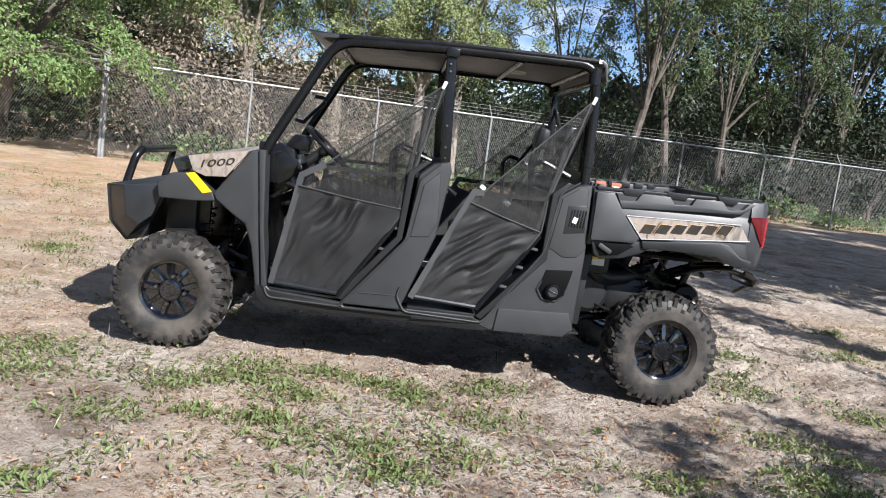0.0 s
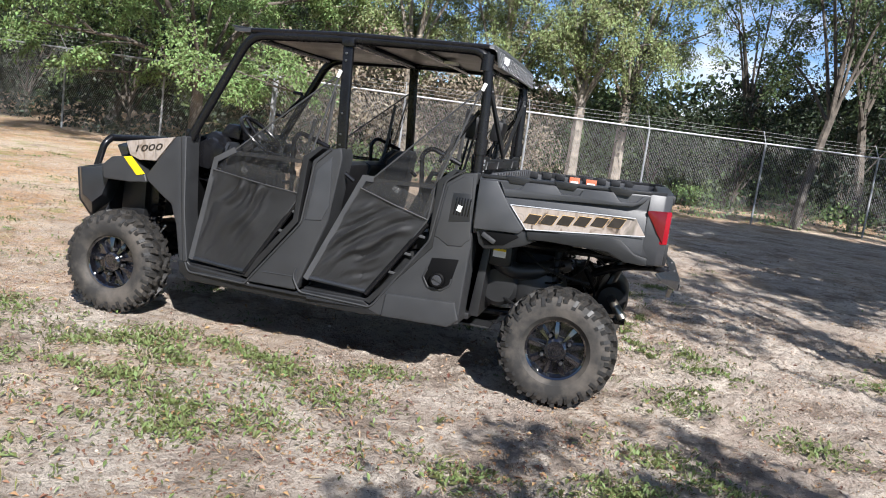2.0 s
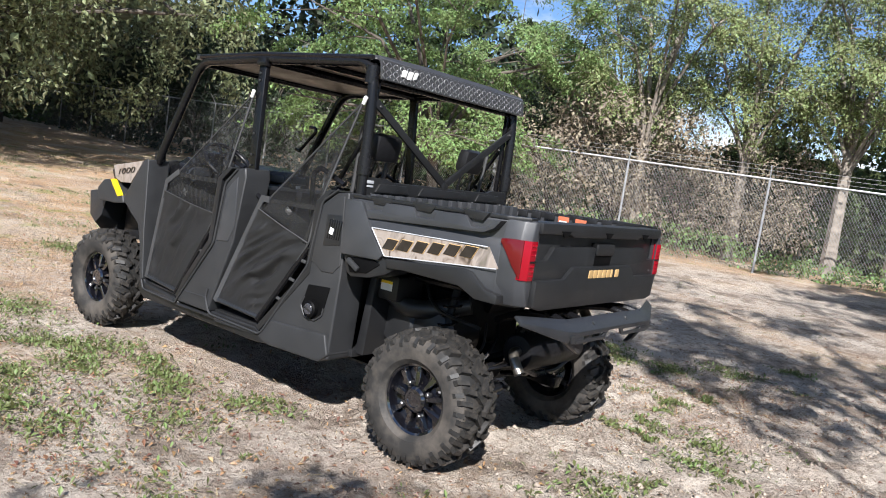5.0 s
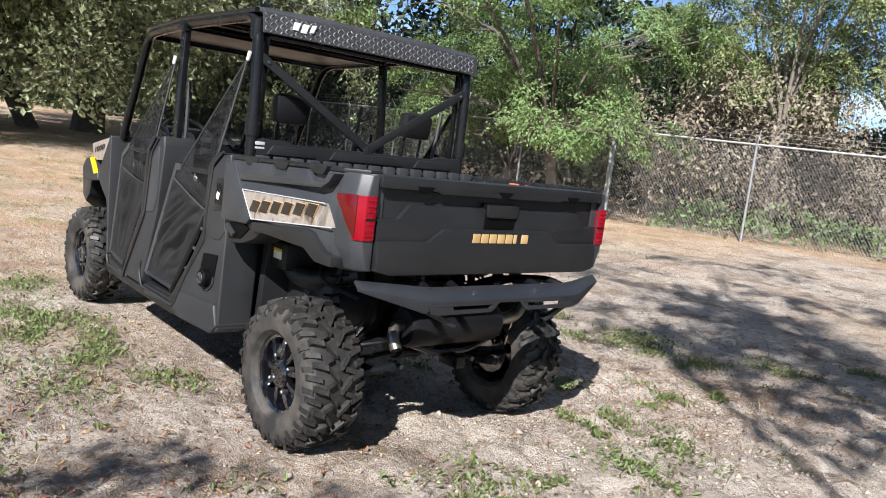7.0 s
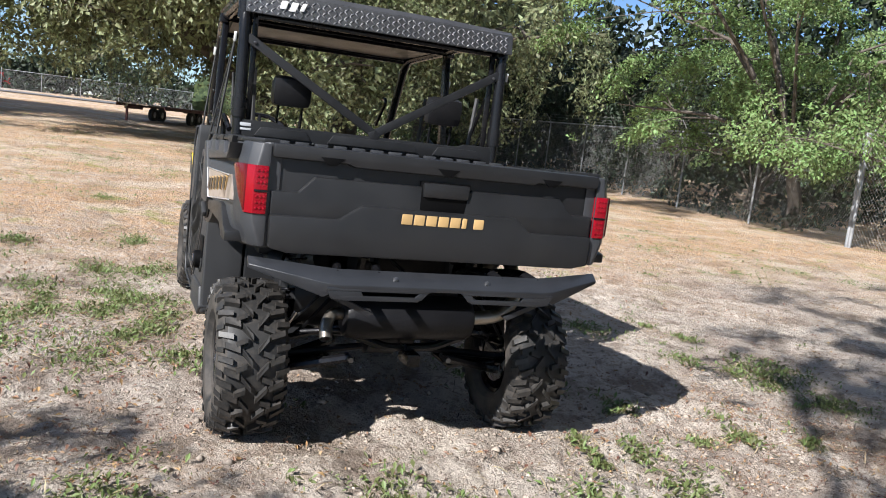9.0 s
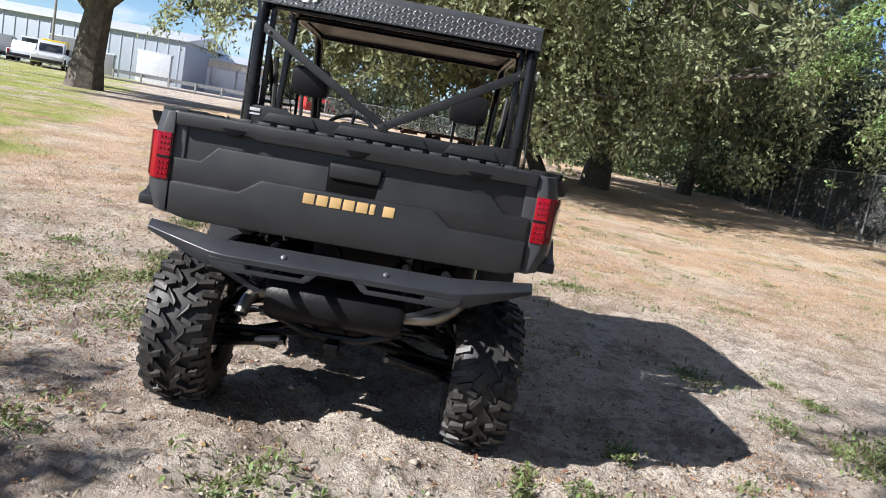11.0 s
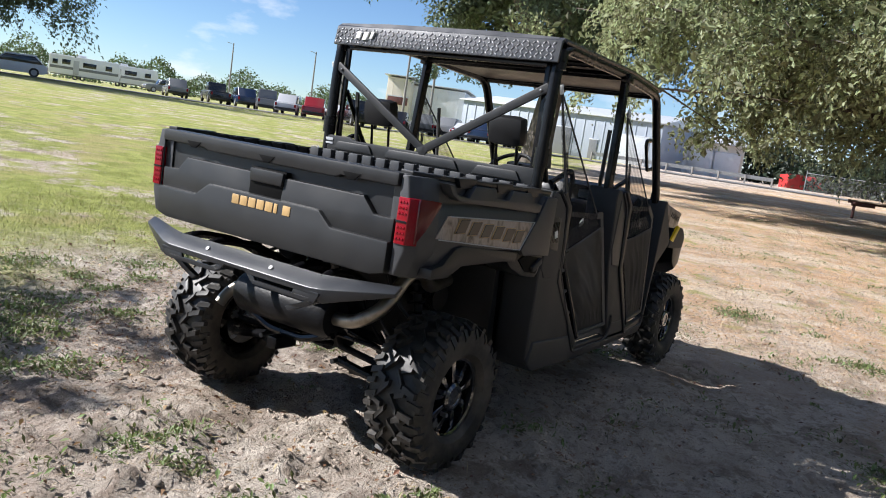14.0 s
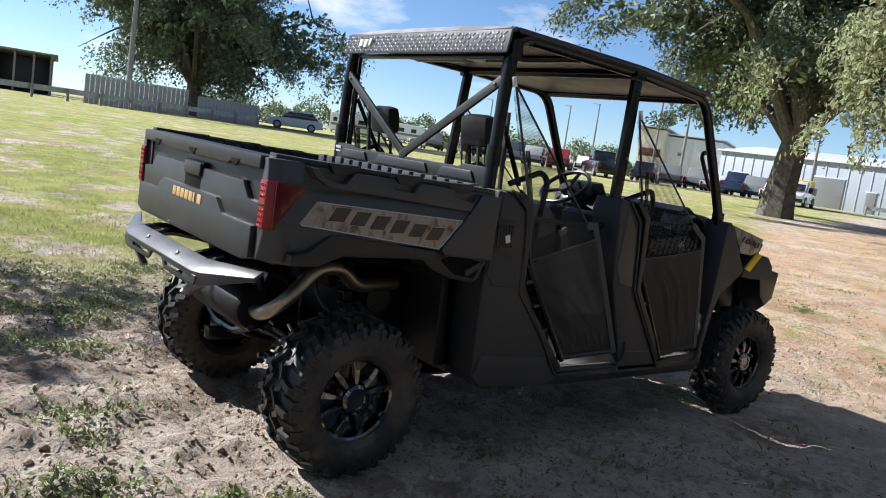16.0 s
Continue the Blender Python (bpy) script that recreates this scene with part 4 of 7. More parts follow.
def lug_mesh(name, a0, a1, skew, y0, y1, r0, r1, lift):
    """One tread lug between two angles and two widths; r0, r1: the carcass radius under its inner and outer end."""
    bm = bmesh.new()
    v = []
    for y, r, sk in ((y0, r0, 0), (y1, r1, skew)):
        for a in (a0 + sk, a1 + sk):
            for up in (-0.006, lift):
                am = (a0 + a1) / 2 + sk
                aa = am + (a - am) * (0.84 if up > 0 else 1.04)
                v.append(bm.verts.new(((r + up) * math.sin(aa), y, (r + up) * math.cos(aa))))
    for q in ((0, 2, 3, 1), (4, 5, 7, 6), (0, 1, 5, 4), (2, 6, 7, 3), (1, 3, 7, 5), (0, 4, 6, 2)):
        bm.faces.new([v[i] for i in q])
    bmesh.ops.recalc_face_normals(bm, faces=bm.faces)
    me = bpy.data.meshes.new(name)
    bm.to_mesh(me)
    bm.free()
    me.materials.append(M["lug_rubber"])
    return me


LUGS = {}
for width in (0.235, 0.285):
    h, R = width / 2, WHEEL_R - 0.022
    for s in (-1, 1):
        LUGS[width, s] = [lug_mesh("tread_lug", -0.050, 0.030, 0.15, s * 0.010, s * h * 0.36, R, R, 0.025),
                          lug_mesh("tread_lug", -0.075, 0.000, -0.05, s * h * 0.22, s * h * 0.52, R, R, 0.024),
                          lug_mesh("tread_lug", 0.115, 0.205, 0.06, s * h * 0.42, s * h * 0.82, R, R - 0.010, 0.025),
                          lug_mesh("tread_lug", -0.030, 0.055, 0.05, s * h * 0.60, s * h * 0.99, R - 0.004, 0.282, 0.018),
                          lug_mesh("tread_lug", 0.125, 0.205, 0.02, s * h * 0.86, s * h * 1.01, R - 0.014, 0.262, 0.011)]


def rim_mesh(face):
    """Barrel and lip of the rim; face: where its outer face lies from the wheel's middle."""
    return lathe([(face - 0.20, 0.168), (face - 0.02, 0.168), (face + 0.004, 0.182), (face + 0.010, 0.176), (face + 0.002, 0.160), (face - 0.03, 0.150),
                  (face - 0.19, 0.150), (face - 0.20, 0.168)], 48)


def spokes_mesh(face):
    bm = lathe([(face - 0.045, 0.152), (face - 0.045, 0.03), (face - 0.06, 0.03), (face - 0.06, 0.152), (face - 0.045, 0.152)], 40)
    for k in range(9):
        a = 2 * math.pi * k / 9
        w0, w1 = 0.030, 0.020
        if k % 2:
            w0, w1 = 0.024, 0.030
        ring = []
        for rad, w, d in ((0.062, w0 * 0.6, 0.004), (0.105, w0, 0.0), (0.158, w1 * 1.2, -0.010)):
            ring.append([(rad, -w / 2, d), (rad, w / 2, d), (rad, w / 2 * 0.7, d - 0.034), (rad, -w / 2 * 0.7, d - 0.034)])
        pts = [[(r * math.cos(a) - t * math.sin(a), face + d - 0.004, r * math.sin(a) + t * math.cos(a)) for r, t, d in rg] for rg in ring]
        sp = loft(pts)
        bevelled(sp, None, 0.003, 1)
        add(bm, sp)
    return bm


for x in (-1.435, 1.435):
    width = 0.235 if x < 0 else 0.285
    for s in (-1, 1):
        # s: outward side
        face = width / 2 - 0.045
        hub = part("wheel", rim_mesh(face), M["rim"], car, "gloss black cast wheel with dusty knobbly tyre")
        yc = s * ((0.735 if x < 0 else 0.79) - width / 2)
        hub.matrix_basis = pose(x, yc, WHEEL_Z, 0, 37 * (1 + (x > 0) + (s > 0)), 0 if s > 0 else 180)
        part("tyre", tyre_mesh(width), M["rubber"], hub)
        part("tread_band", lathe([(-width * 0.40, WHEEL_R - 0.034), (-width * 0.35, WHEEL_R - 0.026), (-width * 0.15, WHEEL_R - 0.0205), (width * 0.15, WHEEL_R - 0.0205), (width * 0.35, WHEEL_R - 0.026), (width * 0.40, WHEEL_R - 0.034), (width * 0.30, WHEEL_R - 0.045), (-width * 0.30, WHEEL_R - 0.045), (-width * 0.40, WHEEL_R - 0.034)], 64), M["lug_rubber"], hub)
        for k in range(20):
            for side in (-1, 1):
                for me in LUGS[width, side]:
                    lug = new("tread_lug", me)
                    lug.parent = hub
                    lug.matrix_basis = pose(0, 0, 0, 0, 360 * (k + (0.5 if side > 0 else 0)) / 20, 0)
        part("spokes", spokes_mesh(face), M["rim"], hub)
        part("hub_cap", lathe([(face - 0.03, 0.066), (face + 0.006, 0.062), (face + 0.016, 0.050), (face + 0.016, 0.038), (face + 0.011, 0.034), (face + 0.011, 0.0005)], 24), M["rim"], hub)
        for k in range(4):
            a = math.pi / 4 + math.pi / 2 * k
            part("wheel_nut", lathe([(face - 0.02, 0.011), (face + 0.010, 0.010), (face + 0.014, 0.006), (face + 0.014, 0.0005)], 6, at=(0.082 * math.cos(a), 0, 0.082 * math.sin(a))), M["bolt"], hub)

# cargo box -------------------------------------------------------------
BX0, BX1 = 0.885, 1.895


def bed_side():
    """Moulded side wall: (x, half width at top, at belt, at foot) along the box, skinned from the lower edge up to the rim."""
    rings = []
    stations = [(0.885, 0.775, 0.800, 0.775, 0.925), (0.96, 0.790, 0.812, 0.785, 0.925), (1.15, 0.792, 0.815, 0.785, 0.965), (1.30, 0.790, 0.814, 0.785, 0.965), (1.52, 0.786, 0.810, 0.780, 0.962),
                (1.66, 0.780, 0.804, 0.768, 0.915), (1.80, 0.766, 0.790, 0.748, 0.893), (1.87, 0.722, 0.745, 0.705, 0.893), (1.90, 0.690, 0.705, 0.675, 0.90)]
    for x, top, belt, foot, low in stations:
        zt = 1.242 + 0.040 * (x - 0.885)
        rings.append([(x, -foot + 0.04, low + 0.005), (x, -foot, low), (x, -belt + 0.004, low + 0.06), (x, -belt, 1.00), (x, -belt + 0.005, 1.145), (x, -top, 1.185), (x, -top - 0.004, zt - 0.012),
                      (x, -top + 0.004, zt), (x, -top + 0.045, zt), (x, -top + 0.05, zt - 0.02), (x, -top + 0.05, 0.99)])
    bm = loft(rings)
    bevelled(bm, None, 0.006, 2, 24)
    return bm


for ob in mirrored("box_side", bed_side, M["grey"], car, "graphite moulded cargo box side"):
    pass


def rim_cap():
    pts = [(0.90, -0.782), (1.0, -0.792), (1.5, -0.790), (1.80, -0.768), (1.885, -0.70)]
    bm = loft([[(x, y - 0.006, z - 0.004), (x, y - 0.006, z + 0.012), (x, y + 0.05, z + 0.014), (x, y + 0.05, z - 0.004)] for (x, y) in pts for z in (1.242 + 0.040 * (x - 0.885),)])
    bevelled(bm, None, 0.004, 2)
    for x0 in (1.03, 1.29, 1.58):
        z = 1.242 + 0.040 * (x0 + 0.06 - 0.885)
        add(bm, prism([(x0, z + 0.016), (x0 + 0.14, z + 0.016), (x0 + 0.115, z - 0.022), (x0 + 0.025, z - 0.022)], -0.800, -0.740, 0.004))
    return bm


mirrored("rim_cap", rim_cap, M["plastic"], car)


def upper_rail():
    """Raised rail under the rim, with three notches let into its upper edge."""
    outline = [(1.004, 1.236), (1.034, 1.194), (1.122, 1.205), (1.146, 1.244), (1.309, 1.250), (1.340, 1.210), (1.438, 1.218), (1.455, 1.256), (1.610, 1.262), (1.650, 1.216),
               (1.734, 1.228), (1.765, 1.264), (1.800, 1.266), (1.768, 1.228), (1.716, 1.202), (1.044, 1.156)]
    return prism(outline, -0.817, -0.76, 0.004)


mirrored("upper_rail", upper_rail, M["grey"], car)
mirrored("front_facing", lambda: prism([(0.893, 1.228), (0.992, 1.232), (1.068, 1.117), (1.170, 0.994), (1.145, 0.966), (0.895, 0.956)], -0.8225, -0.77, 0.007), M["grey"], car)
mirrored("lower_skirt", lambda: prism([(1.185, 0.984), (1.640, 1.028), (1.690, 1.020), (1.765, 0.958), (1.835, 0.945), (1.835, 0.905), (1.72, 0.905), (1.63, 0.945), (1.30, 0.948), (1.20, 0.940)], -0.8165, -0.74, 0.008), M["plastic"], car)

# ribbed inner wall teeth along the rim
for s in (-1, 1):
    for k in range(9):
        x = 0.98 + 0.098 * k
        part("rim_tooth", box((x, s * 0.738, 1.231 + 0.040 * (x - 0.885)), (0.066, 0.022, 0.040), 0.004), M["plastic"], car)
# recessed decal field with its thin border
bed_decal = [(1.080, 1.116), (1.745, 1.143), (1.806, 1.056), (1.182, 0.995)]


def decal_plate():
    def yb(x):
        return 0.8155 if x < 1.3 else 0.8155 - 0.006 * (x - 1.3) / 0.22 if x < 1.52 else 0.8105 - 0.007 * (x - 1.52) / 0.14 if x < 1.66 else 0.8045 - 0.014 * (x - 1.66) / 0.14
    n = 12
    rows = []
    for i in range(n + 1):
        u = i / n
        t = Vector(bed_decal[0]).lerp(Vector(bed_decal[1]), u)
        b = Vector(bed_decal[3]).lerp(Vector(bed_decal[2]), u)
        rows.append([(b.x, -yb(b.x) - 0.002, b.y), (t.x, -yb(t.x) + 0.001, t.y), (t.x, -yb(t.x) + 0.007, t.y), (b.x, -yb(b.x) + 0.004, b.y)])
    return loft(rows)


for ob in mirrored("camo_panel", decal_plate, M["camo"], car, "printed camouflage side panel"):
    s = 1 if ob.data.vertices[0].co.y > 0 else -1
    edge = [(bed_decal[k][0], s * (0.8185 if bed_decal[k][0] < 1.3 else 0.8075), bed_decal[k][1]) for k in (1, 0, 3, 2)]
    for a, b in zip(edge, edge[1:]):
        part("decal_border", tube([a, b], 0.0026, 0, 6), M["car_silver"], ob, "pale printed border line")
    # six slanted dark blocks stand for the maker's lettering
    for k in range(6):
        x0 = 1.176 + 0.0885 * k
        zc = 1.056 + 0.0095 * k
        lean = -0.014 * s
        y = 0.8165 if x0 < 1.3 else 0.8145 if x0 < 1.42 else 0.812 if x0 < 1.52 else 0.8085 if x0 < 1.6 else 0.8055
        for grow_by, d, mat in ((0.0022, 0.003, "gold"), (0.0, 0.0055, "decal_ink")):
            o = [(x0 - grow_by - lean, zc - 0.026 - grow_by), (x0 + 0.066 + grow_by - lean, zc - 0.026 - grow_by), (x0 + 0.066 + grow_by + lean, zc + 0.026 + grow_by), (x0 - grow_by + lean, zc + 0.026 + grow_by)]
            part("letter_block", prism(o, s * (y + d), s * (y - 0.006), 0.0015, segments=1), M[mat], ob)


def bed_skirt():
    """Dark lower trim below the painted side with the latch pocket at its front."""
    bm = prism([(0.903, 0.956), (1.165, 0.988), (1.258, 0.951), (1.19, 0.905), (1.086, 0.868), (0.965, 0.851), (0.932, 0.872)], -0.800, -0.64, 0.01)
    return bm


mirrored("box_skirt", bed_skirt, M["plastic"], car)
# near-black plate on the skirt paints the latch pocket's shade
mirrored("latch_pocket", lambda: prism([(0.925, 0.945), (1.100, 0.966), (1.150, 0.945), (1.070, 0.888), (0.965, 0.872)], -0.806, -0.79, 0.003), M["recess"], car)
mirrored("latch_lever", lambda: box((0.985, -0.812, 0.916), (0.088, 0.022, 0.028), 0.009, (0, 28, 0)), M["cab"], car)
# box floor, front wall and ribs
part("box_floor", box((1.38, 0, 0.985), (0.98, 1.46, 0.03), 0.005), M["plastic"], car)
part("box_belly", prism([(0.92, 0.97), (1.86, 0.97), (1.84, 0.90), (1.60, 0.905), (1.50, 0.93), (1.2, 0.93), (1.05, 0.88), (0.94, 0.88)], -0.64, 0.64, 0.01), M["plastic"], car)
part("box_front", box((0.91, 0, 1.12), (0.05, 1.47, 0.26), 0.008), M["plastic"], car)
for k in range(15):
    y = -0.66 + 0.0943 * k
    part("front_rib", box((0.945, y, 1.222), (0.035, 0.062, 0.090), 0.005), M["grey"], car)
for k in range(7):
    part("floor_rib", box((1.38, -0.57 + 0.19 * k, 1.006), (0.9, 0.05, 0.016), 0.005), M["plastic"], car)
for x, c in ((1.28, "orange"), (1.40, "orange")):
    part("warning_label", box((x, 0.724, 1.235), (0.075, 0.003, 0.045), 0.001), M[c], car, "orange and white warning label")
    part("warning_label", box((x, 0.7225, 1.223), (0.055, 0.003, 0.015), 0.001), M["white"], car, "white label panel")

# tailgate ---------------------------------------------------------------
gate = part("tailgate", prism([(-0.675, 0.905), (0.675, 0.905), (0.683, 1.272), (-0.683, 1.272)], 1.865, 1.893, 0.004, "x"), M["plastic"], car, "black moulded tailgate")


def slab(outline, x0, x1, bevel, name, mat=None, parent=None):
    return part(name, prism(outline, x0, x1, bevel, "x", 2), mat or M["plastic"], parent or gate)


slab([(-0.672, 0.905), (-0.60, 0.888), (0.60, 0.888), (0.672, 0.905), (0.674, 1.026), (0.385, 1.026), (0.315, 1.083), (-0.335, 1.083), (-0.418, 1.026), (-0.674, 1.026)], 1.88, 1.938, 0.011, "lower_panel")
slab([(-0.678, 1.232), (-0.40, 1.232), (-0.375, 1.222), (0.375, 1.222), (0.40, 1.232), (0.678, 1.232), (0.680, 1.283), (-0.680, 1.283)], 1.838, 1.932, 0.010, "top_rail")
slab([(-0.672, 1.02), (0.672, 1.02), (0.674, 1.112), (0.575, 1.112), (0.515, 1.174), (-0.515, 1.174), (-0.575, 1.112), (-0.674, 1.112)], 1.885, 1.918, 0.008, "main_panel")
# dark wedges laid on the top rail paint the shade of its notches
for y in (-0.46, 0.0, 0.46):
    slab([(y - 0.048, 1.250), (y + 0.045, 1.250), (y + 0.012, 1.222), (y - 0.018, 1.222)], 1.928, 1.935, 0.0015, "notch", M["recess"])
# flush near-black slab paints the shade behind the handle
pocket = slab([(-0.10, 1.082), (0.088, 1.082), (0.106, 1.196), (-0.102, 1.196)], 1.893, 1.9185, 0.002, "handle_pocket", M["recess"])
slab([(-0.094, 1.135), (0.094, 1.135), (0.100, 1.192), (-0.097, 1.192)], 1.9, 1.931, 0.010, "handle", M["plastic"])
# tan blocks in place of the maker's lettering
for k in range(7):
    y0 = -0.176 + 0.0502 * k
    w = 0.043 if k != 5 else 0.020
    slab([(y0, 1.046 - 0.020), (y0 + w, 1.046 - 0.020), (y0 + w + 0.002, 1.046 + 0.020), (y0 + 0.002, 1.046 + 0.020)], 1.934, 1.941, 0.003, "letter_block", M["gold"])


def corner_post():
    bm = loft([[(1.86, -0.70, z0), (1.90, -0.690, z0), (1.918, -0.683, z0), (1.918, -0.735 - g, z0), (1.880, -0.768 - g, z0), (1.80, -0.790 - g, z0), (1.80, -0.74, z0)]
               for z0, g in ((0.905, -0.03), (1.0, 0.0), (1.15, 0.002), (1.278, -0.022))])
    bevelled(bm, None, 0.006, 2, 20)
    return bm


mirrored("corner_post", corner_post, M["grey"], car)


def lamp_rear():
    bm = loft([[(1.90, -0.686, z), (1.924, -0.688, z), (1.924, -0.738, z), (1.900, -0.762, z), (1.86, -0.770, z)] for z in (1.024, 1.198)])
    bevelled(bm, None, 0.004, 2)
    return bm


for ob in mirrored("tail_light", lamp_rear, M["red"], car, "glossy red tail light with two stacked lenses"):
    s = 1 if ob.data.vertices[0].co.y > 0 else -1
    lens = loft([[(x, s * (y - 0.03), z0), (x, s * y, z0), (x, s * y, z1), (x, s * (y - 0.03), z1)] for x, y, z0, z1 in
                 ((1.800, 0.7955, 1.176, 1.192), (1.830, 0.7915, 1.136, 1.196), (1.862, 0.783, 1.082, 1.198), (1.899, 0.768, 1.030, 1.198))])
    bevelled(lens, None, 0.003, 2)
    part("side_lens", lens, M["redside"], ob, "dark red wrap-round side lens")
    part("lens_divider", box((1.915, s * 0.711, 1.108), (0.025, 0.050, 0.008), 0.002), M["steel"], ob)
    for r in range(6):
        for c in range(3):
            z = 1.045 + 0.021 * r + (0.030 if r > 2 else 0)
            part("reflector_cell", lathe([(1.920, 0.006), (1.9265, 0.005), (1.928, 0.0005)], 8, "x", (0, s * (0.698 + 0.014 * c), z)), M["red"], ob)

# rear bumper --------------------------------------------------------------
bar = [(-0.735, 1.895, 0.868, 1.930, 0.842, 0.828), (-0.475, 1.972, 0.854, 2.036, 0.806, 0.752), (-0.415, 1.980, 0.850, 2.046, 0.802, 0.786), (0.415, 1.980, 0.850, 2.046, 0.802, 0.786),
       (0.475, 1.972, 0.854, 2.036, 0.806, 0.752), (0.735, 1.895, 0.868, 1.930, 0.842, 0.828)]
bm = loft([[(xb, y, zt), (xf, y, zf), (xf - 0.002, y, zb), (xf - 0.012, y, zb), (xf - 0.012, y, zf - 0.008), (xb - 0.006, y, zt - 0.010)] for y, xb, zt, xf, zf, zb in bar])
bevelled(bm, None, 0.003, 2, 18)
bumper = part("rear_bumper", bm, M["satin"], car, "satin black plate steel rear bumper")
for s in (-1, 1):
    bm = prism([(s * 0.466, 0.790), (s * 0.062, 0.790), (s * 0.072, 0.779), (s * 0.466, 0.779)], 2.030, 2.044, 0.002, "x")
    add(bm, prism([(s * 0.095, 0.762), (s * 0.420, 0.762), (s * 0.400, 0.744), (s * 0.112, 0.746)], 2.030, 2.044, 0.002, "x"))
    add(bm, prism([(s * 0.466, 0.780), (s * 0.336, 0.780), (s * 0.326, 0.760), (s * 0.400, 0.744), (s * 0.448, 0.750)], 2.0315, 2.0425, 0.002, "x"))
    add(bm, prism([(s * 0.072, 0.780), (s * 0.108, 0.780), (s * 0.126, 0.760), (s * 0.098, 0.752)], 2.0315, 2.0425, 0.002, "x"))
    part("slotted_plate", bm, M["satin"], bumper)
    part("under_brace", prism([(s * 0.46, 0.752), (s * 0.40, 0.748), (s * 0.27, 0.690), (s * 0.29, 0.676)], 1.985, 2.012, 0.003, "x"), M["satin"], bumper)
for y in (-0.20, 0.18):
    bolt = part("bolt", lathe([(0.0, 0.011), (0.006, 0.010), (0.008, 0.0005)], 8, "z"), M["bolt"], bumper)
    bolt.matrix_basis = pose(2.016, y, 0.824, 0, 54, 0)
for y in (-0.42, -0.26, 0.26, 0.42):
    part("bumper_stay", tube([(1.985, y, 0.828), (1.90, y * 0.95, 0.848), (1.72, y * 0.85, 0.820), (1.55, y * 0.75, 0.74)], 0.018, 0.06, 8), M["steel"], bumper)

# cab body ----------------------------------------------------------------
YO = -0.775


def panel(name, outline, mat="plastic", y1=-0.62, yo=YO, bevel=0.014, label=""):
    return mirrored(name, lambda: prism(outline, yo, y1, bevel, "y", 3), M[mat], car, label)


panel("front_side_panel", [(-1.242, 0.936), (-1.055, 1.204), (-1.0, 1.212), (-0.955, 0.70), (-0.925, 0.45), (-0.905, 0.40), (-0.950, 0.385), (-1.003, 0.66), (-1.050, 0.786), (-1.145, 0.846), (-1.225, 0.905)], "cab", -0.60, -0.772)
panel("door_frame", [(-1.008, 1.215), (-0.970, 1.215), (-0.938, 0.77), (-0.890, 0.45), (-0.922, 0.44), (-0.962, 0.77)], "cab", -0.62, -0.792, 0.010)
panel("sill", [(-0.965, 0.445), (-0.895, 0.455), (-0.872, 0.432), (-0.455, 0.418), (-0.44, 0.395), (-0.135, 0.402), (-0.085, 0.432), (0.305, 0.430), (0.36, 0.40), (0.42, 0.36), (0.30, 0.348), (-0.88, 0.330), (-0.945, 0.37)], "plastic", -0.60, -0.780)
panel("front_pod", [(-0.475, 0.405), (-0.135, 0.825), (-0.105, 1.19), (-0.02, 1.265), (0.062, 1.285), (0.075, 1.23), (0.032, 0.86), (-0.125, 0.415)], "cab", -0.60, -0.782)
panel("pod_trim", [(-0.455, 0.430), (-0.155, 0.82), (-0.128, 1.19), (-0.045, 1.268), (-0.075, 1.275), (-0.165, 1.20), (-0.188, 0.835), (-0.50, 0.44)], "plastic", -0.62, -0.786, 0.006)
panel("rear_quarter", [(0.33, 0.385), (0.645, 0.835), (0.695, 1.175), (0.79, 1.245), (0.872, 1.258), (0.888, 0.85), (0.875, 0.395), (0.80, 0.372), (0.40, 0.362)], "cab", -0.60, -0.785)
panel("quarter_trim", [(0.345, 0.42), (0.672, 0.805), (0.688, 1.17), (0.76, 1.25), (0.73, 1.255), (0.652, 1.185), (0.64, 0.82), (0.31, 0.435)], "plastic", -0.62, -0.790, 0.006)
panel("belt_step", [(0.435, 0.500), (0.845, 0.522), (0.880, 0.42), (0.82, 0.372), (0.42, 0.362)], "cab", -0.62, -0.797, 0.012)
mirrored("vent_panel", lambda: prism([(0.750, 1.130), (0.852, 1.140), (0.864, 0.985), (0.742, 0.966)], -0.7925, -0.77, 0.006), M["plastic"], car)
for k in range(6):
    x = 0.772 + 0.016 * k
    mirrored("vent_slot", lambda: box((x, -0.7930, 1.060), (0.007, 0.004, 0.10), 0.001, (0, 5, 0)), M["steel"], car)
mirrored("white_label", lambda: box((0.797, -0.7975, 1.05), (0.026, 0.004, 0.034), 0.001, (0, 15, 0)), M["white"], car, "small white sticker")
# near-black plate on the quarter panel paints the fuel pocket's shade
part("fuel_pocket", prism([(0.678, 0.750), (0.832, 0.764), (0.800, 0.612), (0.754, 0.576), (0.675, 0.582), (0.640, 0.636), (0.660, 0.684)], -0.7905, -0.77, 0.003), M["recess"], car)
part("pocket_rim", tube([(x, -0.789, z) for x, z in [(0.660, 0.684), (0.640, 0.636), (0.675, 0.582), (0.754, 0.576), (0.800, 0.612), (0.806, 0.650)]], 0.006, 0.01, 6), M["cab"], car)
cap = part("fuel_cap", lathe([(-0.78, 0.046), (-0.815, 0.044), (-0.822, 0.036), (-0.822, 0.0005)], 20, "y", (0.728, 0, 0.632)), M["recess"], car, "round ribbed black fuel cap")
part("cap_face", lathe([(-0.8225, 0.030), (-0.826, 0.027), (-0.827, 0.0005)], 18, "y", (0.728, 0, 0.632)), M["lens_cap"], cap)
part("cap_grip", box((0.728, -0.824, 0.632), (0.058, 0.010, 0.010), 0.004, (0, 20, 0)), M["plastic"], cap)
